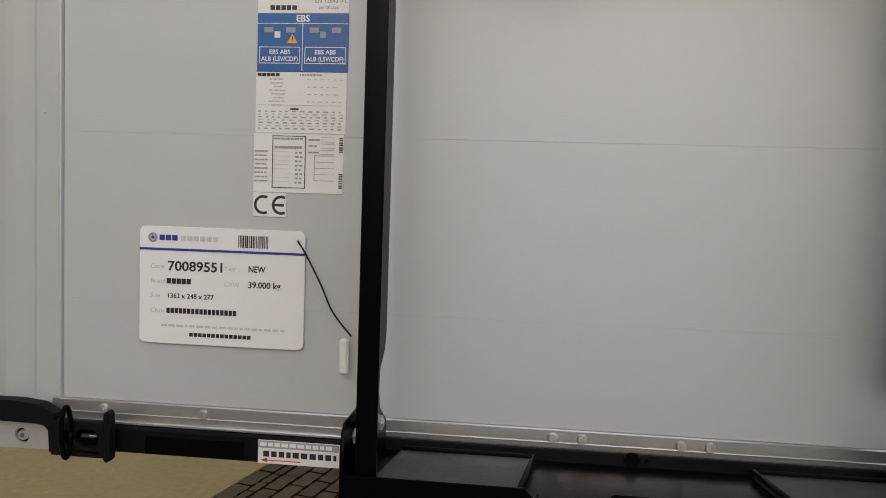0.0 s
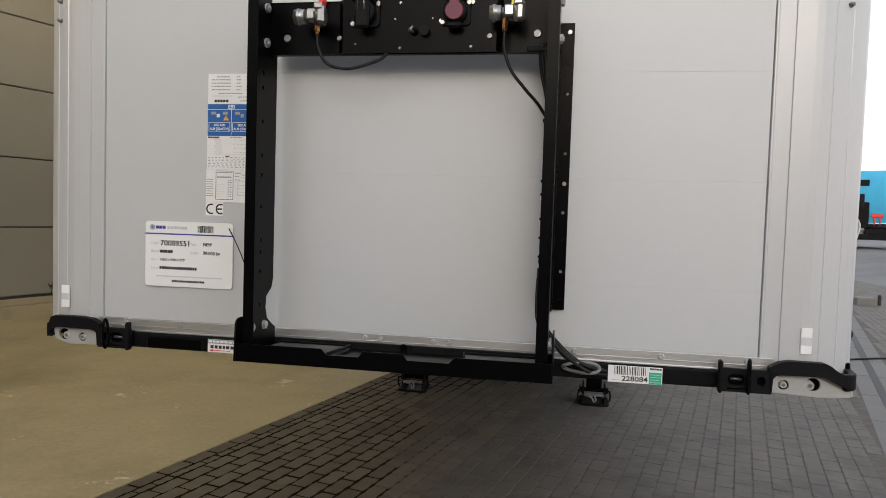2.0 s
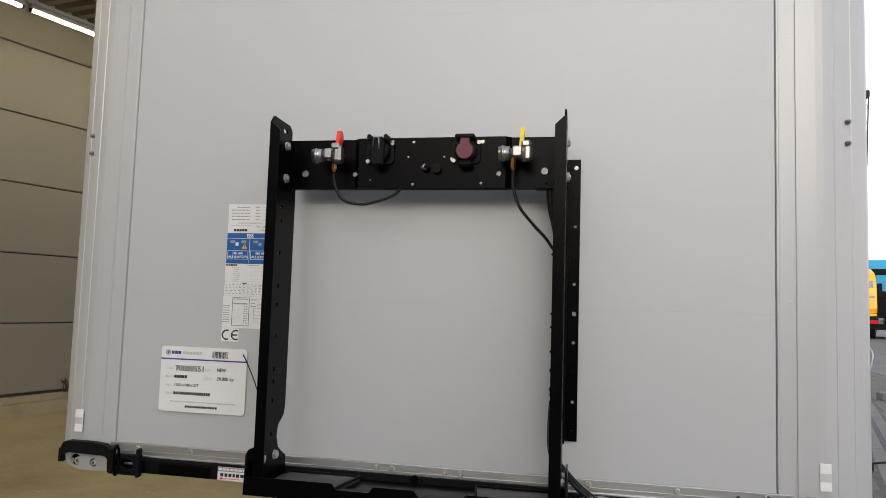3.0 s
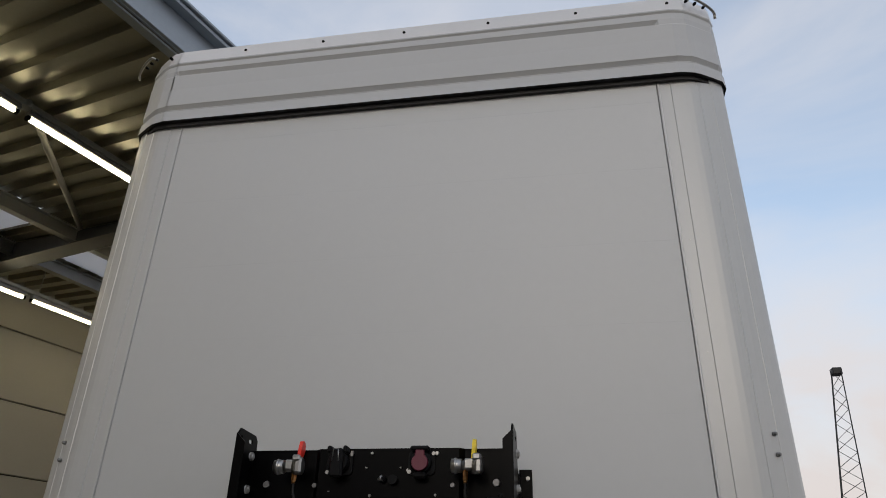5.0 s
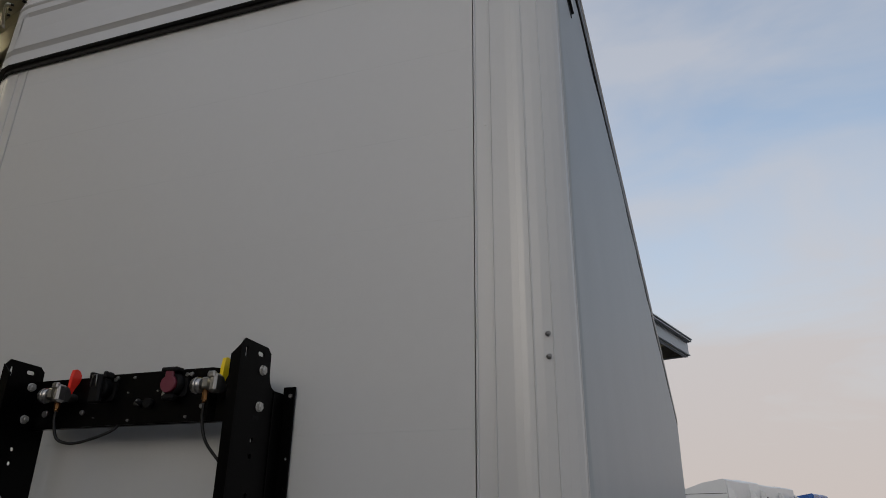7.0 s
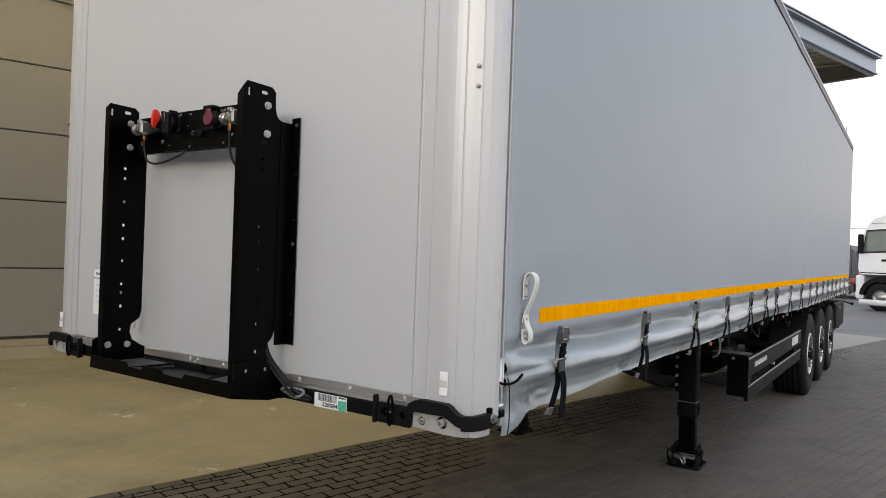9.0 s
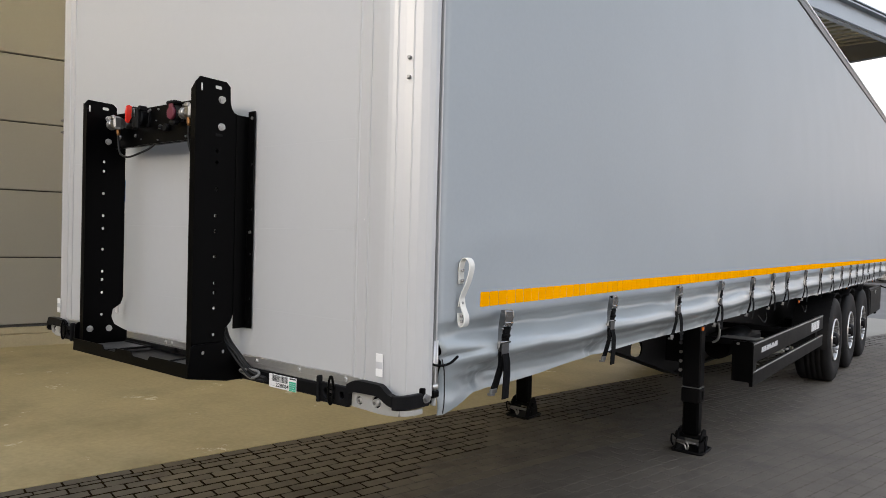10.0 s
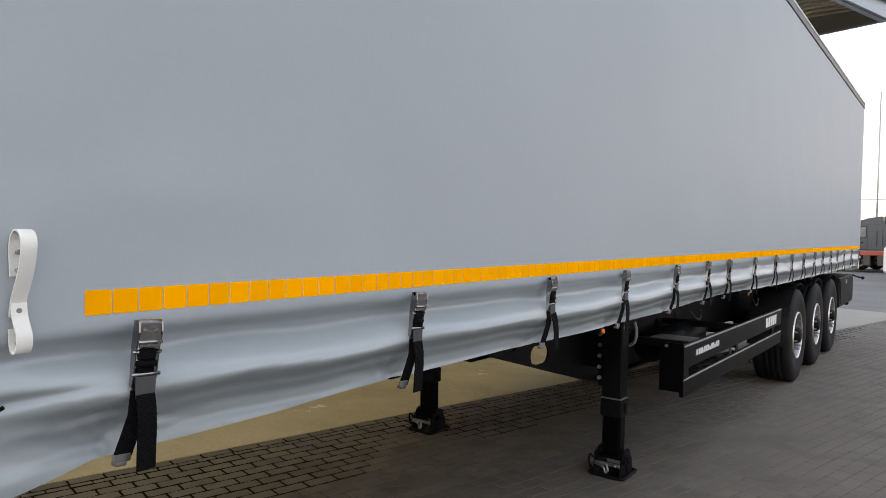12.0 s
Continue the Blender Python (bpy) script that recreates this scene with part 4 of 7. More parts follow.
def socket(x, lidmat, label, clip):
    z, y = 2.148, PY - 0.016
    s = part("socket", Geo().cyl((x, y, z), (x, y - 0.028, z), 0.032, 20).cyl((x, y - 0.028, z), (x, y - 0.034, z), 0.032, 20, 0.028), PLASTIC, rack, label)
    part("flange", Geo().prism(rounded(x - 0.040, x + 0.040, z - 0.034, z + 0.034, 0.012), lambda a, b, d: (a, d, b), y - 0.008, y), PLASTIC, s)
    if clip:
        lid = Geo().box((x - 0.020, y - 0.050, z - 0.046), (x + 0.020, y - 0.030, z + 0.038), 0.006).box((x - 0.031, y - 0.046, z + 0.026), (x - 0.018, y - 0.010, z + 0.046), 0.004)
        lid.box((x + 0.018, y - 0.046, z + 0.026), (x + 0.031, y - 0.010, z + 0.046), 0.004)
        part("lid", lid, PLASTIC, s)
        part("wire_clip", Geo().tube([(x - 0.010, y - 0.054, z), (x - 0.007, y - 0.054, z + 0.034), (x + 0.007, y - 0.054, z + 0.034), (x + 0.010, y - 0.054, z)], 0.002, 6), STEEL, s)
    else:
        part("lid", Geo().cyl((x, y - 0.034, z - 0.004), (x, y - 0.044, z - 0.004), 0.026, 20, 0.023).box((x - 0.014, y - 0.043, z + 0.010), (x + 0.014, y - 0.034, z + 0.034), 0.003), lidmat, s)
        part("hinge", Geo().box((x - 0.028, y - 0.046, z + 0.030), (x + 0.028, y - 0.010, z + 0.043), 0.004), PLASTIC, s)
        part("catch", Geo().box((x - 0.020, y - 0.040, z - 0.048), (x + 0.020, y - 0.012, z - 0.030), 0.006), PLASTIC, s)
    for sx, sz in ((-0.036, -0.026), (0.036, 0.026)):
        part("screw", Geo().cyl((x + sx, y - 0.008, z + sz), (x + sx, y - 0.012, z + sz), 0.006, 8), STEEL, s)


socket(-0.083, PLASTIC, "black flap socket with a wire clip", True)
socket(0.169, PURPLE, "black socket with a wine-red lid", False)

# Hoses and the cable bundle.
def hose(name, pts, r, label, mt=CABLE):
    return part(name, Geo().tube(smooth_line(pts, 8), r, 8), mt, rack, label)


hose("air_hose", [a0, (a0[0] + 0.004, a0[1] - 0.001, a0[2] - 0.035), (a0[0] + 0.030, a0[1] - 0.004, a0[2] - 0.080), (a0[0] + 0.085, a0[1], a0[2] - 0.094), (a0[0] + 0.140, a0[1] + 0.02, a0[2] - 0.078),
                  (a0[0] + 0.175, a0[1] + 0.045, a0[2] - 0.055), (a0[0] + 0.19, a0[1] + 0.07, a0[2] - 0.02)], 0.0043, "thin black air hose")
hose("air_hose", [b0, (b0[0] + 0.001, b0[1], b0[2] - 0.045), (b0[0] + 0.020, b0[1], b0[2] - 0.100), (b0[0] + 0.060, b0[1] + 0.012, b0[2] - 0.150), (b0[0] + 0.100, b0[1] + 0.03, b0[2] - 0.195), (0.437, -0.115, 1.82), (0.440, -0.12, 1.62)], 0.0043, "thin black air hose")
part("bundle_clamp", Geo().box((0.365, -0.150, 2.036), (0.450, -0.118, 2.050), 0.003), PLASTIC, rack)
for i, (dx, dy) in enumerate(((-0.007, 0), (0.003, 0.008), (-0.011, 0.014), (0.001, -0.010), (-0.003, 0.024))):
    pts = [(0.410 + dx, -0.135 + dy, 2.06), (0.416 + dx, -0.132 + dy, 1.99), (0.432 + dx * 0.8, -0.125 + dy, 1.90), (0.438 + dx * 0.7, -0.120 + dy, 1.75), (0.434 + dx * 0.8, -0.118 + dy, 1.58),
           (0.427 + dx * 0.8, -0.112 + dy, 1.47), (0.424 + dx * 0.9, -0.100 + dy, 1.38), (0.432 + dx, -0.085 + dy, 1.31), (0.470 + dx * 0.5, -0.060 + dy, 1.262 - 0.004 * i), (0.510 + dx, -0.052 + dy, 1.222 - 0.003 * i), (0.560, -0.05 + dy, 1.196 - 0.004 * i), (0.610, -0.035 + dy * 0.5, 1.182 - 0.003 * i)]
    hose("supply_cable", pts, 0.0065 if i < 3 else 0.005, "black supply cable")
for z in (1.955, 1.86, 1.70, 1.665, 1.60, 1.55, 1.50, 1.44):
    part("cable_tie", Geo().box((0.412, -0.145, z - 0.003), (0.4425, -0.095, z + 0.003), 0.002).box((0.413, -0.130, z - 0.004), (0.422, -0.120, z + 0.004), 0.002), PLASTIC, rack)
for z in (1.655, 1.475):
    part("cable_tag", Geo().box((0.4125, -0.134, z - 0.006), (0.4215, -0.124, z + 0.006), 0.002), PAPER, rack, "white cable tag")
loop = [(0.540 + 0.050 * math.cos(t), -0.050 + 0.01 * math.sin(2 * t), 1.192 + 0.014 * math.sin(t)) for t in [2 * math.pi * i / 40 for i in range(41)]]
part("sheathed_loop", Geo().tube(loop, 0.0050, 8), SHEATH, rack, "grey sheathed cable loop")

# Step tray: back plate, floor with shallow pans, notched front lip.
part("tray_floor", Geo().box((-0.388, -0.245, 1.192), (0.462, -0.03, 1.198), 0.001), BLACK, rack)
for face in ([(-0.372, -0.240), (-0.160, -0.240), (-0.128, -0.052), (-0.340, -0.052)], [(0.238, -0.240), (0.446, -0.240), (0.430, -0.052), (0.212, -0.052)]):
    tread = part("tread", Geo().prism(face, lambda a, b, d: (a, b, d), 1.1985, 1.2085), TREAD, rack, "scuffed grey tread plate")
    rim = [(a, b, 1.2105) for a, b in (face[1:] if face[0][0] < 0 else [face[2], face[3], face[0]])]
    part("rolled_rim", Geo().tube(rim, 0.0045, 8), BLACKSAT, tread)
lip = [(-0.388, 1.188), (0.462, 1.188), (0.462, 1.236), (0.215, 1.236), (0.200, 1.220), (0.090, 1.220), (0.078, 1.236), (0.020, 1.236), (-0.030, 1.236), (-0.042, 1.220), (-0.130, 1.220), (-0.145, 1.236), (-0.388, 1.236)]
me = sheet("tray_lip", lip, [], 0.005, BLACK, facing(0, -0.246, 0))
part("tray_lip", me, BLACK, rack)
for x0, x1 in ((-0.128, -0.045), (0.093, 0.197)):
    part("lip_recess", Geo().box((x0, -0.243, 1.204), (x1, -0.205, 1.216), 0.003), BLACK, rack)
for x in (0.030, 0.053):
    part("hole_plug", Geo().cyl((x, -0.030, 1.209), (x, -0.032, 1.209), 0.013 if x < 0.04 else 0.004, 14), BLACK, rack)
for x in (-0.3935, 0.4625):
    out = [(-0.246, 1.188), (-0.240, 1.292), (-0.226, 1.302), (-0.110, 1.302), (-0.094, 1.286), (-0.084, 1.262), (-0.050, 1.246), (-0.028, 1.238), (-0.028, 1.160), (-0.090, 1.160)]
    me = sheet("end_plate", out, [circle(-0.190, 1.272, 0.008, 10), circle(-0.108, 1.268, 0.008, 10)], 0.005, BLACK, sideways(x, 0, 0))
    part("end_plate", me, BLACK, rack)


# ---------------------------------------------------------------- curtain side

STRAPS = [0.462, 1.356, 2.251, 3.049, 3.839, 4.498, 5.03, 5.80, 6.63, 7.41, 8.07, 8.76, 9.39, 10.06, 10.74, 11.41, 12.25, 13.28]

# Height and offset of the flap's folds.
FLAP = [(1.434, 0.0), (1.424, -0.022), (1.404, -0.048), (1.388, -0.055), (1.322, 0.030), (1.308, 0.036), (1.300, 0.028), (1.255, -0.040), (1.215, -0.078), (1.190, -0.080), (1.165, -0.066), (1.140, -0.062)]


def tarp(y, z):
    """Distance of the tarpaulin from the trailer's middle plane at (y, z)."""
    x = 1.276
    n1 = noise.noise((y * 0.55, z * 0.8, 3.1))
    n2 = noise.noise((y * 1.9 + z * 0.8, z * 2.6, 7.7))
    x += (0.004 * n1 + 0.0015 * n2) * min(max((y - 0.112) / 0.3, 0.0), 1.0)
    if y < 0.132:  # the leading edge is folded round its welt
        x -= 0.011 * ((0.132 - y) / 0.020) ** 2
    near = math.exp(-(y - 0.12) / 0.35) * min(max((y - 0.112) / 0.14, 0.0), 1.0)
    if z > 1.43:
        # soft drag folds behind the leading edge and above the belt
        x += 0.008 * near * noise.noise((y * 2.6 - z * 1.5, z * 6.5, 1.5)) + 0.0028 * noise.noise((y * 2.2 + z, z * 2.6, 6.4)) + 0.005 * near * noise.noise((y * 5, z * 15, 3.5))
        x += 0.005 * math.exp(-((z - 1.70) / 0.05) ** 2) * near
        x += 0.004 * math.exp(-((z - 1.50) / 0.05) ** 2) * noise.noise((y * 1.3, 2.2, 0))
        return x
    # lower flap: it draws in under the belt line, swings out, breaks at a crease and hangs down to the hem
    d = min(abs(y - s) for s in STRAPS)
    span = min(d / 0.22, 1.0)
    span = span * span * (3 - 2 * span)
    lead = min(max((y - 0.13) / 0.30, 0.0), 1.0)
    lead = lead * lead * (3 - 2 * lead)
    far = min(max((y - 3.0) / 2.5, 0.0), 1.0)
    calm = 1.0 - 0.28 * min(max((y - 1.2) / 2.5, 0.0), 1.0)
    drift = 0.016 * noise.noise((y * 0.8, 5.5, 2.0)) + 0.012 * noise.noise((y * 2.7, 1.5, 8.0)) + far * 0.012 * noise.noise((y * 1.6, 3.3, 1.0))
    zz = z + drift * min((1.43 - z) / 0.06, 1.0)
    off = FLAP[-1][1]
    for (z0, x0), (z1, x1) in zip(FLAP, FLAP[1:]):
        if zz >= z1:
            k = min(max((z0 - zz) / (z0 - z1), 0.0), 1.0)
            off = x0 + (x1 - x0) * k * k * (3 - 2 * k)
            break
    t = min(max((1.43 - z) / 0.27, 0.0), 1.0)
    x += off * calm * (0.72 + 0.28 * span) * (0.18 + 0.82 * lead)
    x -= 0.008 * (1 - span) * t
    # creases that run into each strap's hook
    ys = min(STRAPS, key=lambda q: abs(y - q)) - 0.05
    for dy, dz, ln, dep in ((-0.80, 0.60, 0.20, 0.008), (-0.97, 0.22, 0.26, 0.007), (0.72, 0.69, 0.17, 0.007), (0.96, 0.26, 0.24, 0.008), (-0.35, 0.94, 0.15, 0.005)):
        along, perp = (y - ys) * dy + (z - 1.185) * dz, (y - ys) * dz - (z - 1.185) * dy + 0.012 * math.sin(9 * (y - ys) + 3 * ys)
        if 0 < along < ln:
            x -= dep * math.exp(-(perp / 0.013) ** 2) * (1 - along / ln) * min(along / 0.02, 1.0)
    x += 0.008 * t * (1 - span) * noise.noise((y * 15, z * 9, 4.4))
    x += 0.006 * calm * t * noise.noise((y * 2.6 + z * 4.5, z * 5.2, 9.1)) + 0.003 * t * noise.noise((y * 7 + z * 9, z * 15, 2.7))
    if y < 0.9:
        k = 1 - y / 0.9
        fold = 1.395 - 0.02 * y
        x -= 0.010 * (1 - lead) * math.exp(-((z - fold) / 0.016) ** 2) * min(max((y - 0.15) / 0.1, 0.0), 1.0)
        x += 0.010 * k * math.exp(-((z - 1.355) / 0.022) ** 2)
        x -= 0.021 * math.exp(-((z - 1.318 - 0.04 * (y - 0.12)) / 0.009) ** 2) * max(0.0, 1 - abs(y - 0.16) / 0.26)
        x += 0.009 * k * t * noise.noise((y * 5 - z * 9, z * 16, 6.0)) + 0.006 * t * noise.noise((y * 11 + z * 20, z * 24, 1.3)) * max(0.0, 1 - abs(y - 0.42) / 0.4)
        x -= 0.012 * math.exp(-((z - 1.262 - 0.16 * (y - 0.35)) / 0.010) ** 2) * max(0.0, 1 - abs(y - 0.36) / 0.13)
        x -= 0.010 * math.exp(-((z - 1.225 + 0.12 * (y - 0.45)) / 0.009) ** 2) * max(0.0, 1 - abs(y - 0.50) / 0.16)
    return x


def hem(y):
    d = min(abs(y - s) for s in STRAPS)
    k = min(max((y - 0.6) / 0.7, 0.0), 1.0)
    z = 1.158 + 0.016 * k + 0.006 * noise.noise((y * 1.7, 0, 0)) + 0.004 * math.exp(-(d / 0.07) ** 2)
    z += 0.030 * math.exp(-((y - 5.2) / 1.2) ** 2)
    return z - (0.026 * max(0.0, 1 - (y - 0.135) / 0.25) if y < 0.385 else 0.0)


def curtain(side):
    ys, y = [0.112, 0.1135, 0.116, 0.119, 0.123, 0.128, 0.134], 0.134
    while y < 13.50:
        step = 0.010 if y < 1.6 else (0.024 if y < 5 else 0.05)
        y += step
        ys.append(min(y, 13.50))
    q = Geo()
    low = [i / 36 for i in range(37)]
    high = [1.445, 1.46, 1.48, 1.50, 1.53, 1.57, 1.61, 1.65, 1.69, 1.73, 1.78, 1.84, 1.92] + [2.0 + 0.1 * i for i in range(19)] + [3.862]
    cols = len(low) + len(high)
    vs = []
    for y in ys:
        h = hem(y)
        for t in low:
            z = h + (1.43 - h) * t
            k = min(max((1.40 - z) / 0.10, 0.0), 1.0)
            vs.append((flank(side, tarp(y, z)), y + 0.028 * k * k * (3 - 2 * k) * max(0.0, 1 - (y - 0.112) / 0.3), z))
        for z in high:
            vs.append((flank(side, tarp(y, z)), y, z))
    nv = len(vs)
    inner = [(x - side * 0.003, y, z) for x, y, z in vs]
    fs = [(i * cols + j, (i + 1) * cols + j, (i + 1) * cols + j + 1, i * cols + j + 1) for i in range(len(ys) - 1) for j in range(cols - 1)]
    if side < 0:
        fs = [f[::-1] for f in fs]
    q.add(vs, fs, True)
    # hem and leading edge have thickness
    edge = [(i * cols, (i + 1) * cols) for i in range(len(ys) - 1)]
    q.add(vs + inner, [(a, nv + a, nv + b, b) for a, b in edge] + [(j, j + 1, nv + j + 1, nv + j) for j in range(cols - 1)])
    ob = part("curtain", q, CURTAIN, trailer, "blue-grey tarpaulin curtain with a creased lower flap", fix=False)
    # Faces below the belt line take the darkened, glossier copy of the tarpaulin.
    ob.data.materials.append(FLAPCONTRAST)
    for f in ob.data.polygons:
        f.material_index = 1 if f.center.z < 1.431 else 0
    return ob


cur = curtain(1)
curtain(-1)

# Amber contour marking, one cell beside the other.
marking = part("contour_marking", Geo().box((1.270, 0.333, 1.4655), (1.2735, 0.335, 1.4665)), TAPE, cur, "amber reflective contour marking")
yy = 0.334
while yy < 13.40:
    y0, y1, c = yy, yy + 0.0535, 0.0035
    rise = 0.0012 * min(yy, 6.0)
    ring = [(y0 + c, 1.467), (y1 - c, 1.467), (y1, 1.467 + c), (y1, 1.517 - c), (y1 - c, 1.517), (y0 + c, 1.517), (y0, 1.517 - c), (y0, 1.467 + c)]
    vs = [(tarp(a, b) + 0.0011, a, b + rise) for a, b in ring]
    vs += [(x - 0.0010, a, b) for x, a, b in vs]
    part("marking_cell", Geo().add(vs, [tuple(range(8))] + [(i, (i + 1) % 8, 8 + (i + 1) % 8, 8 + i) for i in range(8)]), TAPE, marking)
    yy += 0.0562
# White pull belt on the leading edge.
def pull_belt(pts):
    return Geo().sweep(smooth_line(pts, 6), [(-0.0015, -0.0135), (0.0015, -0.0135), (0.0015, 0.0135), (-0.0015, 0.0135)], up=(0, 1, 0))


belt = part("pull_belt", pull_belt([(1.284, 0.210, 1.552), (1.285, 0.208, 1.60), (1.290, 0.209, 1.625), (1.301, 0.211, 1.635), (1.316, 0.213, 1.628), (1.323, 0.213, 1.604),
                                    (1.311, 0.212, 1.557), (1.292, 0.209, 1.511), (1.285, 0.208, 1.478)]), WHITEBELT, cur, "white S-shaped pull belt")
part("belt_end", pull_belt([(1.290, 0.209, 1.505), (1.294, 0.210, 1.478), (1.307, 0.212, 1.446), (1.306, 0.212, 1.424), (1.297, 0.211, 1.414), (1.287, 0.209, 1.421), (1.284, 0.208, 1.457)]), WHITEBELT, belt)
for y, z in ((0.209, 1.595), (0.209, 1.562), (0.209, 1.490), (0.209, 1.447), (0.209, 1.430)):
    part("belt_rivet", Geo().cyl((1.284, y, z), (1.294, y, z), 0.005, 8), STEEL, belt)


# Tension straps: over-centre buckle, holder, tightened belt, loose tail, hook.
def strap_geo():
    side = [(0.004, -0.050), (0.012, -0.052), (0.016, -0.030), (0.022, 0.030), (0.030, 0.062), (0.027, 0.084), (0.010, 0.086), (0.004, 0.030)]
    buckle = Geo()
    for y0 in (-0.0265, 0.0235):
        buckle.prism(side, lambda a, b, d: (a, d, b), y0, y0 + 0.003)
    buckle.cyl((0.026, -0.026, 0.041), (0.026, 0.026, 0.041), 0.0050, 8)
    for z in (0.020, -0.026):
        buckle.cyl((0.017, -0.031, z), (0.017, 0.031, z), 0.0045, 8)
    plate = Geo().box((0.024, -0.0235, 0.030), (0.0290, 0.0235, 0.082), 0.0015).cyl((0.020, -0.0265, 0.081), (0.020, 0.0265, 0.081), 0.0062, 8)
    for y0 in (-0.012, 0.012):
        plate.cyl((0.0270, y0, 0.064), (0.0300, y0, 0.064), 0.0075, 10, 0.0035)
    loops = Geo().box((0.012, -0.0205, 0.002), (0.0245, 0.0205, 0.028), 0.005).cyl((0.018, -0.0205, -0.004), (0.018, 0.0205, -0.004), 0.0075, 8)
    low_loop = Geo().box((0.009, -0.0205, -0.030), (0.0175, 0.0205, -0.010), 0.003)
    holder = Geo().prism([(-0.0225, -0.030), (0.0225, -0.030), (0.0215, -0.074), (-0.0195, -0.074)], lambda a, b, d: (d, a, b), 0.0185, 0.0215)
    holder.prism([(-0.0225, -0.030), (0.0225, -0.030), (0.0215, -0.074), (-0.0195, -0.074)], lambda a, b, d: (d, a, b), 0.004, 0.007)
    tail = Geo().sweep([(0.022, 0.001, -0.066), (0.029, 0.003, -0.10), (0.030, 0.006, -0.14), (0.027, 0.009, -0.18), (0.025, 0.012, -0.222)],
                       [(-0.0205, -0.0016), (0.0205, -0.0016), (0.0205, 0.0016), (-0.0205, 0.0016)], up=(1, 0, 0))
    tight = Geo().sweep([(0.010, -0.006, -0.060), (0.014, -0.012, -0.11), (0.008, -0.022, -0.155), (0.002, -0.030, -0.190)],
                        [(-0.019, -0.0014), (0.019, -0.0014), (0.019, 0.0014), (-0.019, 0.0014)], up=(1, 0, 0))
    hook = Geo().box((-0.004, -0.050, -0.203), (0.005, -0.012, -0.186), 0.002).box((-0.016, -0.044, -0.212), (0.004, -0.020, -0.203), 0.002)
    return [("buckle", buckle.mesh("buckle", CHROME), "steel over-centre buckle"), ("buckle_plate", plate.mesh("buckle_plate", SHADEDSTEEL), "dark steel buckle plate with two dimples"), ("holder", holder.mesh("holder", DULLPLATE), "dull grey strap plate"),
            ("belt_loop", loops.mesh("belt_loop", WEBBING), ""), ("lower_loop", low_loop.mesh("lower_loop", WEBBING), ""),
            ("tail", tail.mesh("tail", WEBBING), "black webbing tail"), ("tight_belt", tight.mesh("tight_belt", WEBBING), ""), ("hook", hook.mesh("hook", STEEL), "steel belt hook")]


strap_parts = strap_geo()
for nm, me, lb in strap_parts:
    if nm in ("buckle", "buckle_plate", "belt_loop", "lower_loop"):
        me.transform(Matrix.Diagonal((1.05, 1.0, 1.0, 1.0)))
rng = random.Random(4)
for i, y in enumerate(STRAPS):
    root = part("tension_strap", Geo().box((0.0, -0.014, -0.060), (0.0045, 0.014, -0.010), 0.001).mesh("backing", GALV), GALV, trailer, "steel buckle strap with black webbing" if i == 0 else "")
    z = 1.369 + 0.003 * rng.uniform(-1, 1) + (0.020 if i > 4 else 0.004 * i)
    x = max(tarp(y, z - 0.03) - 0.004, tarp(y, z + 0.03), tarp(y, z - 0.06) - 0.010)
    root.matrix_basis = Matrix.Translation((x + 0.004, y - (0.020 if i < 5 else 0.0), z)) @ Matrix.Rotation(radians(rng.uniform(-4, 4)), 4, "X")
    for nm, me, lb in strap_parts:  # shared meshes
        ob = part(nm, me, None, root, lb)
        if nm == "tail":
            ob.matrix_basis = Matrix.Rotation(radians(rng.uniform(-5, 6)), 4, "X")
        elif nm in ("tight_belt", "hook") and i > 1:
            ob.matrix_basis = Matrix.Rotation(radians(-7), 4, "X")
# slim rail under the flap
part("side_rail", Geo().box((1.170, 0.12, 1.192), (1.190, 13.5, 1.25), 0.004), BLACKSAT, trailer)
part("side_rail", Geo().box((-1.190, 0.12, 1.192), (-1.170, 13.5, 1.25), 0.004), BLACKSAT, trailer)
# lower end of the tension tube with its ratchet
tube_end = part("tube_ratchet", Geo().cyl((1.258, 0.112, 1.218), (1.258, 0.112, 1.375), 0.0135, 16).cyl((1.258, 0.112, 1.222), (1.258, 0.112, 1.238), 0.0155, 16), ALU, trailer, "zinc curtain ratchet")
part("ratchet_foot", Geo().box((1.246, 0.090, 1.196), (1.276, 0.122, 1.220), 0.004), BLACK, tube_end)
part("loose_tie", Geo().tube(smooth_line([(1.262, 0.094, 1.304), (1.278, 0.104, 1.299), (1.290, 0.128, 1.299), (1.297, 0.152, 1.306), (1.299, 0.182, 1.321)], 5), 0.0042, 6), WEBBING, trailer, "short black tie")
part("edge_cord", Geo().tube(smooth_line([(1.276, 0.130, 1.315), (1.278, 0.139, 1.28), (1.279, 0.141, 1.24), (1.279, 0.142, 1.18), (1.276, 0.140, 1.142)], 6), 0.0020, 6), CABLE, trailer, "black cord along the curtain edge")

# ---------------------------------------------------------------- running gear


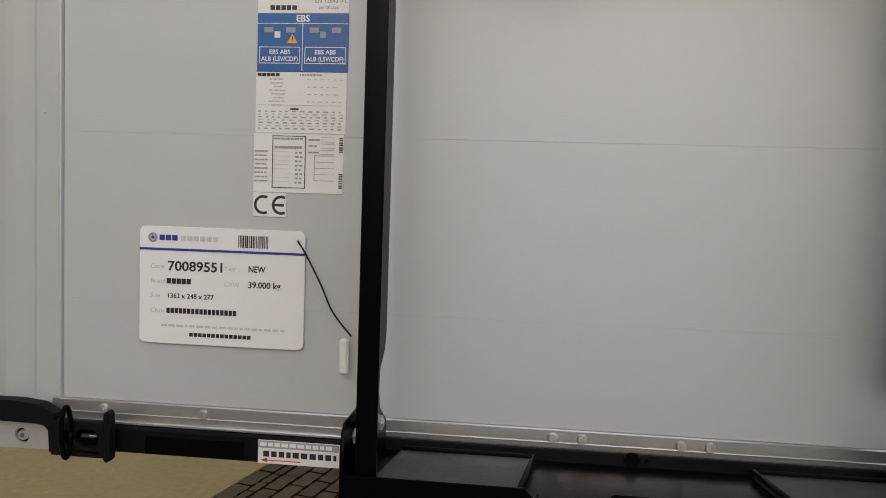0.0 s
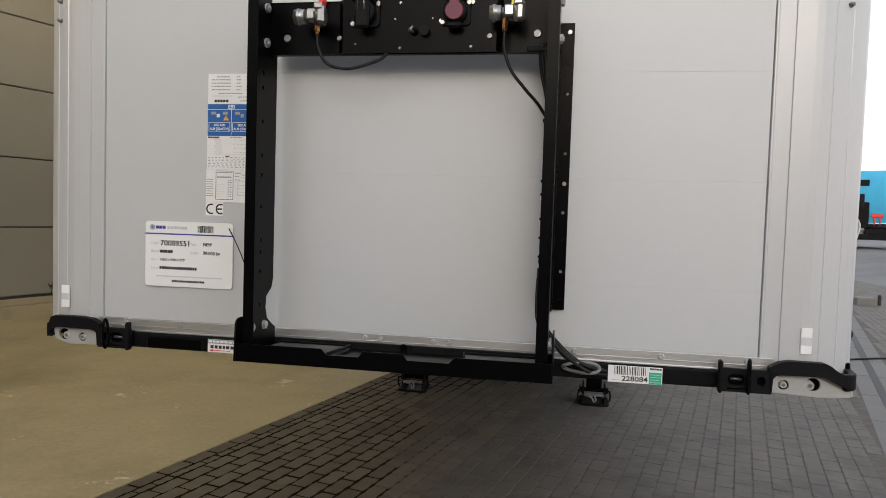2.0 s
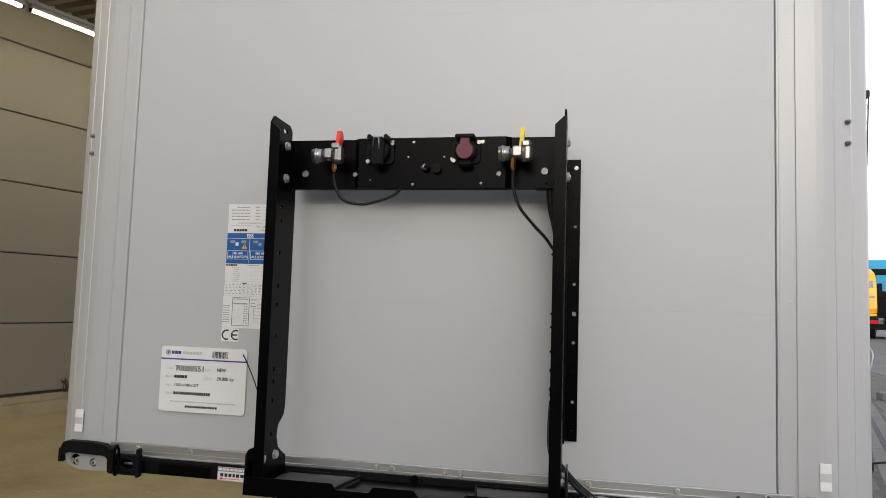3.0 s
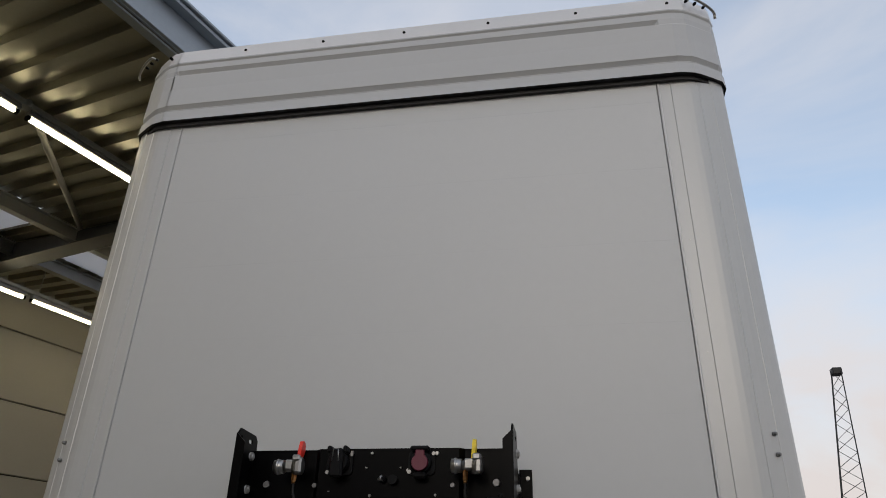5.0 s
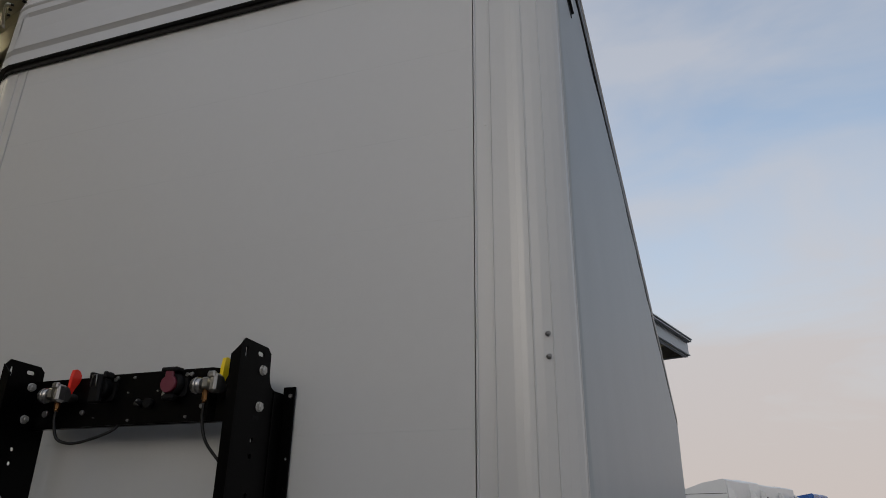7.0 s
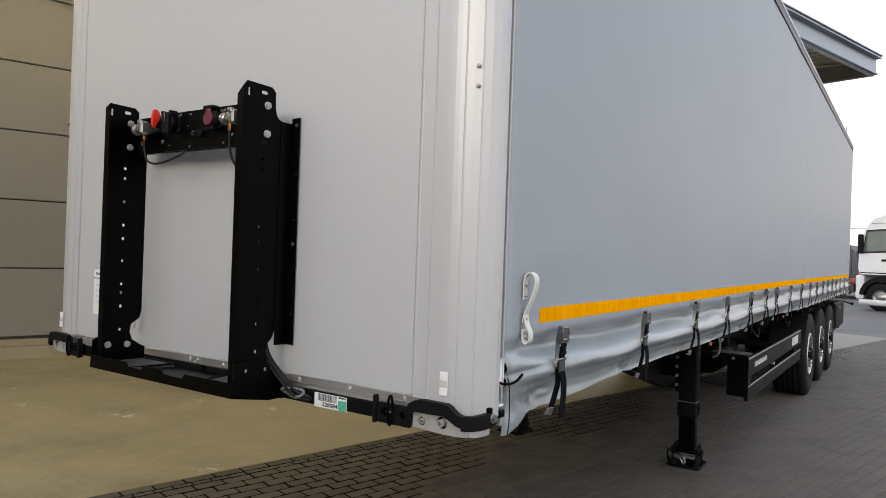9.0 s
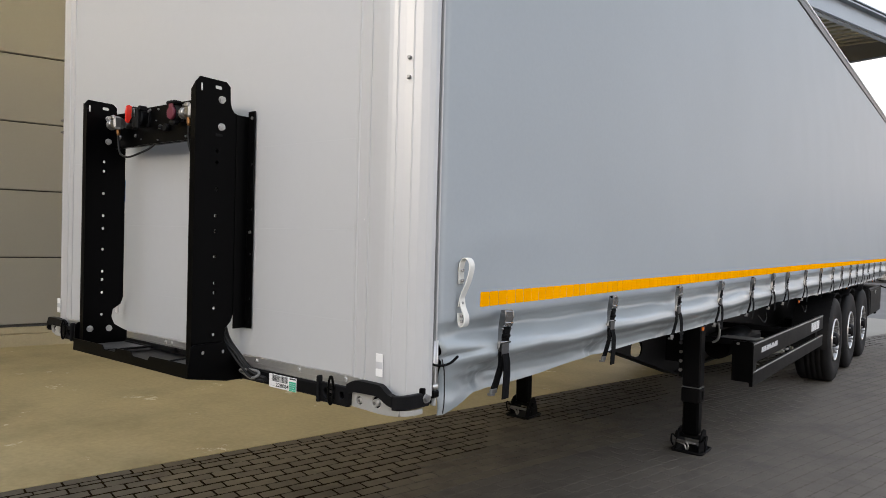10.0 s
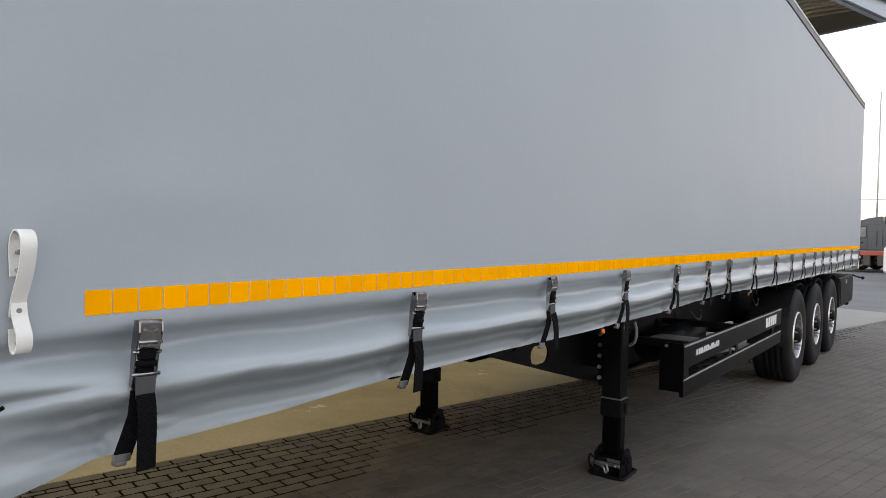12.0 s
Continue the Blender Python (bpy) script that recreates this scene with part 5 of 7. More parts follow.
def chassis_beam(s):
    out = [(0.75, 1.150), (0.75, 1.060), (2.68, 1.020), (4.28, 0.590), (5.4, 0.590), (6.2, 0.70), (13.3, 0.70), (13.3, 1.150)]
    holes = [slot(3.505, 0.880, 0.23, 0.124), circle(3.18, 0.972, 0.034, 16), circle(4.9, 0.80, 0.06, 16), circle(5.6, 0.86, 0.06, 16)]
    me = sheet("chassis_beam", out, holes, 0.012, BLACKSAT, sideways(s * 0.55, 0, 0))
    b = part("chassis_beam", me, BLACKSAT, trailer, "black steel chassis beam with lightening holes")
    low = [(0.75, 1.060), (2.68, 1.020), (4.28, 0.590), (5.4, 0.590), (6.2, 0.70), (13.3, 0.70)]
    pts = [(s * 0.55, y, z) for y, z in low]
    part("lower_flange", Geo().sweep(pts, [(-0.06, -0.006), (0.06, -0.006), (0.06, 0.006), (-0.06, 0.006)]), BLACKSAT, b)


chassis_beam(1), chassis_beam(-1)
for y in (0.8, 1.6, 2.4, 3.2, 4.1, 4.9, 5.7, 6.6, 7.5, 8.9, 10.3, 11.7, 13.0):
    part("cross_member", Geo().box((-1.0, y - 0.03, 1.10), (1.0, y + 0.03, 1.154), 0.004), BLACKSAT, trailer)
part("coupling_plate", Geo().box((-0.54, 0.75, 1.088), (0.54, 2.4, 1.099), 0.002), BLACKSAT, trailer)
part("king_pin", Geo().cyl((0, 1.6, 1.05), (0, 1.6, 0.97), 0.045, 14), STEEL, trailer)


def landing_leg(s):
    y, x = 4.165, (0.782 if s > 0 else -0.825)
    leg = part("landing_leg", Geo().box((x - 0.072, y - 0.058, 0.530), (x + 0.072, y + 0.058, 1.15), 0.010), BLACKSAT, trailer, "black square landing leg with a pivoting foot")
    part("sleeve", Geo().box((x - 0.077, y - 0.063, 0.40), (x + 0.077, y + 0.063, 0.522), 0.010), BLACKSAT, leg)
    part("collar", Geo().box((x - 0.0745, y - 0.0605, 0.5225), (x + 0.0745, y + 0.0605, 0.5295), 0.002), GALV, leg, "bare metal edge of the collar")
    part("inner_tube", Geo().box((x - 0.066, y - 0.052, 0.13), (x + 0.066, y + 0.052, 0.41), 0.016), BLACK, leg)
    part("lug", Geo().box((x + 0.078, y - 0.012, 0.43), (x + 0.090, y + 0.012, 0.50), 0.003), BLACKSAT, leg)
    part("gusset", Geo().box((x - s * 0.088 - 0.014, y - 0.05, 0.60), (x - s * 0.088 + 0.014, y + 0.05, 1.10), 0.003), BLACKSAT, leg)
    part("mounting", Geo().box((min(x, s * 0.55), y - 0.03, 0.72), (max(x, s * 0.55), y - 0.01, 1.10), 0.003), BLACKSAT, leg)
    for i in range(5):
        z = 0.66 + 0.075 * i
        part("bolt", Geo().cyl((x - s * 0.088, y - 0.048, z), (x - s * 0.088, y - 0.070, z), 0.014, 6, smooth=False), ALU if i in (0, 1, 2) else STEEL, leg)
    base = rounded(x - 0.125, x + 0.125, y - 0.125, y + 0.135, 0.03)
    foot = part("foot", Geo().prism(base, lambda a, b, d: (a, b, d), 0.0, 0.012), BLACKSAT, leg, "black steel foot plate with a rim")
    part("foot_rim", Geo().tube([(a, b, 0.014) for a, b in base + base[:1]], 0.009, 6), BLACKSAT, foot)
    for dx in (-0.092, 0.092):
        cheek = [(-0.105, 0.012), (0.105, 0.012), (0.100, 0.07), (0.055, 0.17), (0.02, 0.185), (-0.035, 0.175), (-0.085, 0.10)]
        part("foot_cheek", Geo().prism(cheek, lambda a, b, d, dx=dx: (x + dx + d, y + a, b), -0.006, 0.006), BLACKSAT, foot)
    part("foot_axle", Geo().cyl((x - 0.118, y, 0.115), (x + 0.118, y, 0.115), 0.020, 10).cyl((x - 0.125, y, 0.115), (x - 0.116, y, 0.115), 0.03, 8).cyl((x + 0.116, y, 0.115), (x + 0.125, y, 0.115), 0.03, 8), BLACKSAT, foot)
    part("foot_spring", Geo().tube(smooth_line([(x - 0.08, y - 0.112, 0.085), (x - 0.02, y - 0.116, 0.070), (x, y - 0.120, 0.035), (x + 0.016, y - 0.118, 0.055), (x + 0.006, y - 0.114, 0.095), (x + 0.07, y - 0.112, 0.088)], 5), 0.008, 6), STEEL, foot, "bent steel return spring")
    part("foot_bar", Geo().box((x - 0.088, y - 0.100, 0.075), (x + 0.088, y - 0.088, 0.098), 0.003), STEEL, foot)
    for s2 in (-1, 1):
        hook = [(x + s2 * 0.10, y - 0.07, 0.10), (x + s2 * 0.128, y - 0.09, 0.13), (x + s2 * 0.138, y - 0.08, 0.07), (x + s2 * 0.128, y - 0.06, 0.03)]
        part("side_hook", Geo().tube(smooth_line(hook, 4), 0.007, 6), BLACKSAT, foot)


landing_leg(1), landing_leg(-1)
part("leg_shaft", Geo().cyl((-0.70, 4.16, 0.86), (0.70, 4.16, 0.86), 0.024, 10), BLACKSAT, trailer)
part("leg_sticker", Geo().box((0.856, 4.112, 1.005), (0.8585, 4.170, 1.028), 0.0008), PURPLE, trailer, "small red sticker")


# Side guard: two rails, end plate, posts.
def side_guard(s):
    gx = s * 1.195
    gd = part("side_guard", Geo().box((gx - 0.014, 4.29, 0.755), (gx + 0.014, 7.42, 0.915), 0.004), BLACK, trailer, "black side guard with two rails")
    part("edge_trim", Geo().box((gx + s * 0.0145 - 0.002, 4.29, 0.900), (gx + s * 0.0145 + 0.002, 7.42, 0.912), 0.001), GALV, gd)
    part("lower_rail", Geo().box((gx - 0.014, 4.29, 0.565), (gx + 0.014, 7.42, 0.690), 0.004), BLACK, gd)
    part("edge_trim", Geo().box((gx + s * 0.0145 - 0.002, 4.29, 0.676), (gx + s * 0.0145 + 0.002, 7.42, 0.688), 0.001), GALV, gd)
    part("end_plate", Geo().box((gx - s * 0.075 - 0.072, 4.278, 0.600), (gx - s * 0.075 + 0.088, 4.295, 0.925), 0.003), BLACK, gd)
    part("end_cap", Geo().box((gx - 0.016, 4.28, 0.60), (gx + 0.016, 4.39, 0.92), 0.004), BLACK, gd)
    part("end_bolt", Geo().cyl((gx - s * 0.10, 4.278, 0.905), (gx - s * 0.10, 4.270, 0.905), 0.012, 8), STEEL, gd)
    for y in (4.45, 5.80, 7.2):
        part("guard_post", Geo().box((gx - s * 0.035 - 0.018, y - 0.03, 0.57), (gx - s * 0.035 + 0.018, y + 0.03, 0.912), 0.003), BLACKSAT, gd)
    part("guard_arm", Geo().box((min(s * 0.55, gx), 4.49, 0.86), (max(s * 0.55, gx), 4.54, 0.91), 0.003), BLACKSAT, gd)
    part("guard_arm", Geo().box((min(s * 0.55, gx), 5.74, 0.86), (max(s * 0.55, gx), 5.79, 0.91), 0.003), BLACKSAT, gd)
    part("guard_lamp", Geo().cyl((gx - s * 0.03, 5.60, 0.725), (gx + s * 0.012, 5.60, 0.725), 0.012, 10), GALV, gd)
    if s > 0:
        # illegible web address and maker's mark become plain bars
        yb = 4.55
        for i, w in enumerate((0.055, 0.055, 0.055, 0.018, 0.045, 0.045, 0.045, 0.045, 0.04, 0.02, 0.018, 0.04, 0.045, 0.06)):
            h = 0.042 if i % 4 != 3 else 0.026
            part("letter_bar", Geo().box((gx + 0.0145, yb, 0.815), (gx + 0.0165, yb + w * 0.78, 0.815 + h), 0.0004), PALEINK, gd)
            yb += w
        yb = 6.72
        for w in (0.10, 0.10, 0.10, 0.085, 0.085):
            part("letter_bar", Geo().box((gx + 0.0145, yb, 0.785), (gx + 0.0165, yb + w * 0.8, 0.875), 0.0004), PAPER, gd)
            yb += w


side_guard(1), side_guard(-1)


def wheel(y, s):
    x1 = s * 1.205
    tyre = [(-0.012, 0.262), (-0.004, 0.29), (-0.002, 0.318), (0.006, 0.35), (0.014, 0.41), (0.010, 0.465), (-0.002, 0.500), (-0.020, 0.522), (-0.040, 0.530)]
    for gx in (0.085, 0.145, 0.205, 0.265):
        tyre += [(-gx + 0.007, 0.533), (-gx + 0.005, 0.519), (-gx - 0.005, 0.519), (-gx - 0.007, 0.533)]
    tyre += [(-0.345, 0.530), (-0.365, 0.522), (-0.383, 0.500), (-0.395, 0.465), (-0.399, 0.41), (-0.390, 0.35), (-0.381, 0.318), (-0.385, 0.262)]
    w = part("wheel", Geo().lathe(tyre, (x1, y, 0.53), (s, 0, 0), 56), RUBBER, trailer, "black trailer tyre on a silver rim")
    rim = [(-0.016, 0.266), (0.000, 0.266), (0.003, 0.256), (-0.004, 0.246), (-0.026, 0.240), (-0.066, 0.234), (-0.076, 0.224)]
    dish = [(-0.076, 0.226), (-0.064, 0.212), (-0.050, 0.190), (-0.044, 0.118), (-0.056, 0.108)]
    part("dish", Geo().lathe(dish, (x1, y, 0.53), (s, 0, 0), 40), DISH, w, "grey wheel disc")
    part("rim", Geo().lathe(rim, (x1, y, 0.53), (s, 0, 0), 40), RIM, w, "silver steel rim")
    lip = [(-0.010, 0.267), (0.003, 0.267), (0.007, 0.261), (0.006, 0.255), (-0.002, 0.248)]
    part("rim_lip", Geo().lathe(lip, (x1, y, 0.53), (s, 0, 0), 40), ALU, w, "bright rolled rim edge")
    hub = [(-0.20, 0.112), (-0.044, 0.110), (-0.026, 0.096), (0.010, 0.088), (0.034, 0.070), (0.038, 0.0)]
    part("hub", Geo().lathe(hub, (x1, y, 0.53), (s, 0, 0), 24), BLACKSAT, w, "dark wheel hub")
    for i in range(10):
        t = 2 * math.pi * (i + 0.5) / 10
        p = (x1 - s * 0.050, y + 0.160 * math.cos(t), 0.53 + 0.160 * math.sin(t))
        part("wheel_nut", Geo().cyl(p, (p[0] + s * 0.026, p[1], p[2]), 0.021, 6, 0.019, smooth=False).cyl((p[0] + s * 0.026, p[1], p[2]), (p[0] + s * 0.072, p[1], p[2]), 0.012, 6, 0.010, smooth=False), STEEL, w)
    for i in range(10):
        t = 2 * math.pi * i / 10
        p = (x1 - s * 0.072, y + 0.200 * math.cos(t), 0.53 + 0.200 * math.sin(t))
        part("hand_hole", Geo().cyl(p, (p[0] + s * 0.029, p[1], p[2]), 0.025, 12), BLACK, w)
    part("drum", Geo().cyl((x1 - s * 0.36, y, 0.53), (x1 - s * 0.165, y, 0.53), 0.205, 24), BLACKSAT, w)


for y in (8.40, 9.71, 11.02):
    for s in (1, -1):
        wheel(y, s)
    part("axle", Geo().cyl((-0.95, y, 0.53), (0.95, y, 0.53), 0.065, 12), BLACKSAT, trailer)
    for s in (1, -1):
        arc = [(s * 1.01, y + 0.655 * math.cos(t), 0.52 + 0.60 * math.sin(t)) for t in [radians(60 + (10.4 if y < 8.5 else 5) * i) for i in range(13)]]
        pts = [(px + d, py, pz + h) for h in (0.0, 0.005) for px, py, pz in arc for d in (-0.20, 0.20)]
        faces = [(k + 2 * i, k + 2 * i + 1, k + 2 * i + 3, k + 2 * i + 2) for k in (0, 26) for i in range(12)]
        faces += [(2 * i + e, 2 * i + 2 + e, 28 + 2 * i + e, 26 + 2 * i + e) for e in (0, 1) for i in range(12)]
        part("mudguard", Geo().add(pts, faces), FENDER, trailer, "black plastic mudguard")
# air tank, tool box, rear lamp, markers, loose lines
part("air_tank", Geo().cyl((0.75, 4.9, 0.78), (0.75, 6.0, 0.78), 0.12, 20), BLACKSAT, trailer, "black air tank")
part("tank_cover", Geo().box((0.80, 4.50, 0.865), (1.12, 4.98, 0.88), 0.004), KERB, trailer, "grey cover sheet")
part("spare_carrier", Geo().box((-0.9, 5.4, 0.74), (0.55, 6.6, 0.80), 0.01), BLACKSAT, trailer)
boxp = part("tool_box", Geo().box((0.86, 11.70, 0.58), (1.215, 13.30, 1.04), 0.02), PLASTIC, trailer, "black plastic tool box")
part("box_lid", Geo().box((1.216, 11.76, 0.63), (1.226, 13.24, 1.00), 0.004), PLASTIC, boxp)
part("box_catch", Geo().box((1.227, 12.28, 0.93), (1.238, 12.36, 0.99), 0.003), GALV, boxp)
part("rear_bumper", Geo().box((-1.15, 13.36, 0.50), (1.15, 13.46, 0.62), 0.01), BLACKSAT, trailer)
for s in (-1, 1):
    part("bumper_arm", Geo().box((s * 0.55 - 0.03, 13.25, 0.56), (s * 0.55 + 0.03, 13.37, 1.1), 0.004), BLACKSAT, trailer)
    arm = part("outline_lamp", Geo().tube(smooth_line([(s * 1.20, 13.40, 1.02), (s * 1.26, 13.46, 0.99), (s * 1.34, 13.52, 0.97)], 5), 0.014, 8), PLASTIC, trailer, "rubber arm outline lamp")
    part("lens", Geo().cyl((s * 1.34, 13.49, 0.97), (s * 1.34, 13.55, 0.97), 0.028, 12), PLASTIC, arm)
for y in (2.94, 5.95, 9.1, 12.0):
    lp = part("side_marker", Geo().box((1.205, y - 0.026, 1.140), (1.216, y + 0.026, 1.172), 0.004), PLASTIC, trailer, "amber side marker lamp")
    part("lens", Geo().cyl((1.216, y, 1.156), (1.226, y, 1.156), 0.014, 14, 0.011), AMBER, lp)
part("grey_hose", Geo().tube(smooth_line([(1.12, 3.62, 1.13), (1.125, 3.64, 1.09), (1.12, 3.655, 1.04), (1.105, 3.665, 1.0), (1.07, 3.68, 0.975)], 6), 0.009, 8), GALV, trailer, "grey corrugated hose")
part("loose_wire", Geo().tube(smooth_line([(1.22, 4.35, 1.14), (1.24, 4.42, 1.09), (1.235, 4.52, 1.075), (1.23, 4.58, 1.11), (1.235, 4.53, 1.15)], 6), 0.004, 6), CABLE, trailer)
part("loose_wire", Geo().tube(smooth_line([(1.22, 6.08, 1.12), (1.24, 6.12, 1.05), (1.235, 6.22, 1.05), (1.23, 6.27, 1.10)], 6), 0.004, 6), CABLE, trailer)
for s in (-1, 1):
    for i in range(3):
        part("suspension_arm", Geo().box((s * 0.55 - 0.05, 7.75 + 1.31 * i, 0.44), (s * 0.55 + 0.05, 8.5 + 1.31 * i, 0.56), 0.01), BLACKSAT, trailer)
        part("air_spring", Geo().cyl((s * 0.55, 8.75 + 1.31 * i, 0.46), (s * 0.55, 8.75 + 1.31 * i, 0.72), 0.13, 18), RUBBER, trailer)


# ---------------------------------------------------------------- labels on the front wall


def bar(x0, x1, z0, z1, mat, parent, y=-0.0030, name="printed_bar"):
    return part(name, Geo().box((x0, y, z0), (x1, y + 0.0008, z1)), mat, parent)


def bars_row(x0, x1, z, h, mat, parent, r, gap=0.004, lo=0.008, hi=0.030, y=-0.0030):
    """A line of unreadable small print."""
    x = x0
    while x < x1 - 0.004:
        w = min(r.uniform(lo, hi), x1 - x)
        bar(x, x + w, z, z + h, mat, parent, y)
        x += w + gap


r5 = random.Random(11)
LX0, LX1 = -0.616, -0.459
lab = part("certificate_label", Geo().box((LX0, -0.0020, 1.921), (LX1, 0.0, 2.013), 0.0005), PAPER, trailer, "white certificate label")
for k, z in enumerate((2.002, 1.993, 1.983, 1.973, 1.963)):
    bars_row(LX0 + (0.03 if k == 0 else 0.012), LX0 + 0.075, z, 0.0028, GREYINK, lab, r5, 0.002, 0.004, 0.012)
    bars_row(LX0 + 0.094, LX0 + 0.110, z, 0.0028, GREYINK, lab, r5, 0.002, 0.003, 0.006)
    bars_row(LX0 + 0.125, LX1 - 0.006, z, 0.0028, GREYINK, lab, r5, 0.002, 0.004, 0.010)
bars_row(LX0 + 0.035, LX1 - 0.04, 1.952, 0.0025, GREYINK, lab, r5, 0.002, 0.003, 0.01)
bars_row(LX0 + 0.012, LX0 + 0.08, 1.944, 0.0025, PALEINK, lab, r5, 0.002, 0.003, 0.01)
for i in range(5):
    bar(LX0 + 0.022 + 0.0095 * i, LX0 + 0.0295 + 0.0095 * i, 1.9265, 1.934, INK, lab)
part("lettering", lettering("EN 12642-XL", 0.0100, GREYINK, facing(LX0 + 0.098, -0.0022, 1.9385)), None, lab)
part("lettering", lettering("certificate", 0.0085, GREYINK, facing(LX0 + 0.105, -0.0022, 1.9285)), None, lab)

lab = part("brake_label", Geo().box((LX0, -0.0020, 1.824), (LX1, 0.0, 1.9205), 0.0005), BLUE, trailer, "blue brake system label with white print")
part("lettering", lettering("EBS", 0.0155, PAPER, facing((LX0 + LX1) / 2, -0.0022, 1.9075), "CENTER", bold=0.0003), None, lab)
bar(LX0 + 0.001, LX1 - 0.001, 1.9035, 1.9047, PAPER, lab)
bar((LX0 + LX1) / 2 - 0.0006, (LX0 + LX1) / 2 + 0.0006, 1.826, 1.9035, PAPER, lab)
for x0 in (LX0 + 0.004, (LX0 + LX1) / 2 + 0.004):
    x1, z0, z1 = x0 + 0.0705, 1.8375, 1.8655
    for a, b, c, d in ((x0, x1, z0, z0 + 0.0012), (x0, x1, z1 - 0.0012, z1), (x0, x0 + 0.0012, z0, z1), (x1 - 0.0012, x1, z0, z1)):
        bar(a, b, c, d, PAPER, lab)
    part("lettering", lettering("EBS ABS", 0.0105, PAPER, facing((x0 + x1) / 2, -0.0022, 1.8535), "CENTER", bold=0.0002), None, lab)
    part("lettering", lettering("ALB (LSV/CDF)", 0.0105, PAPER, facing((x0 + x1) / 2, -0.0022, 1.8420), "CENTER", 0.064, bold=0.0002), None, lab)
    bar(x0 + 0.008, x0 + 0.024, 1.889, 1.8975, GREYINK, lab)
    bar(x0 + 0.046, x0 + 0.062, 1.889, 1.8975, GREYINK, lab)
    bar(x0 + 0.026, x0 + 0.036, 1.8805, 1.891, PAPER if x0 < -0.56 else GREYINK, lab)
tri = Geo().prism([(LX0 + 0.052, 1.8715), (LX0 + 0.070, 1.8715), (LX0 + 0.061, 1.8870)], lambda a, b, d: (a, d, b), -0.003, -0.0022)
part("warning_triangle", tri, AMBERINK, lab)
bar(LX0 + 0.0602, LX0 + 0.0618, 1.8755, 1.8825, INK, lab, -0.0036)

lab = part("data_label", Geo().box((LX0 - 0.001, -0.0020, 1.7215), (LX1 - 0.001, 0.0, 1.8235), 0.0005), PAPER, trailer, "white data label with fine tables")
for i in range(5):
    bar(LX0 + 0.002 + 0.0078 * i, LX0 + 0.0085 + 0.0078 * i, 1.8165, 1.8215, INK, lab)
bars_row(LX0 + 0.075, LX0 + 0.115, 1.8175, 0.0028, GREYINK, lab, r5, 0.0015, 0.002, 0.005)
for k in range(8):
    z = 1.8105 - 0.0062 * k
    bars_row(LX0 + 0.022 + 0.004 * (k % 3), LX0 + 0.05, z, 0.0022, PALEINK, lab, r5, 0.002, 0.004, 0.010)
    if k % 2 == 0:
        bars_row(LX0 + 0.088, LX0 + 0.15, z, 0.0016, PALEINK, lab, r5, 0.006, 0.003, 0.008)
bar(LX0 + 0.060, LX0 + 0.074, 1.7602, 1.7632, INK, lab)
for k in range(7):
    z = 1.7565 - 0.0048 * k
    bars_row(LX0 + 0.004, LX1 - 0.006, z, 0.0020, PALEINK if k % 2 else GREYINK, lab, r5, 0.007, 0.003, 0.009)
bar(LX0 + 0.002, LX1 - 0.004, 1.7680, 1.7686, PALEINK, lab)

lab = part("type_plate", Geo().box((LX0 - 0.003, -0.0020, 1.6205), (LX1 - 0.003, 0.0, 1.7208), 0.0005), PAPER, trailer, "white type plate with a weight table")
tx0, tx1, tz0, tz1 = LX0 + 0.030, LX0 + 0.088, 1.6285, 1.7170
for a, b, c, d in ((tx0, tx1, tz0, tz0 + 0.0012), (tx0, tx1, tz1 - 0.0012, tz1), (tx0, tx0 + 0.0012, tz0, tz1), (tx1 - 0.0012, tx1, tz0, tz1)):
    bar(a, b, c, d, INK, lab)
bars_row(tx0 + 0.003, tx1 - 0.003, 1.7105, 0.0028, GREYINK, lab, r5, 0.0012, 0.003, 0.009)
bars_row(tx0 + 0.004, tx1 - 0.005, 1.6955, 0.0042, GREYINK, lab, r5, 0.0006, 0.003, 0.006)
for k in range(8):
    z = 1.6900 - 0.0072 * k
    bar(tx0 + 0.003, tx0 + 0.030, z - 0.0006, z, PALEINK, lab)
    bars_row(tx0 + 0.040, tx1 - 0.005, z - 0.0030, 0.0030, GREYINK, lab, r5, 0.003, 0.003, 0.007)
    bars_row(LX0 - 0.001, LX0 + 0.022, z - 0.001, 0.0024, GREYINK, lab, r5, 0.001, 0.004, 0.012)
for k in range(3):
    z = 1.7095 - 0.0105 * k
    bars_row(LX0 + 0.093, LX0 + 0.112, z, 0.0026, GREYINK, lab, r5, 0.001, 0.004, 0.010)
    for a, c in ((LX0 + 0.114, z - 0.002), (LX0 + 0.114, z + 0.005)):
        bar(a, a + 0.024, c, c + 0.0006, GREYINK, lab)
for k in range(5):
    bar(LX0 + 0.103, LX0 + 0.138, 1.684 - 0.0105 * k, 1.6848 - 0.0105 * k, GREYINK, lab)
bar(LX0 + 0.103, LX0 + 0.1038, 1.642, 1.684, GREYINK, lab)
for z0 in (1.630, 1.690):
    for i in range(9):
        bar(LX0 + 0.146, LX0 + 0.1525, z0 + 0.0029 * i, z0 + 0.0029 * i + r5.uniform(0.0008, 0.0022), INK, lab)

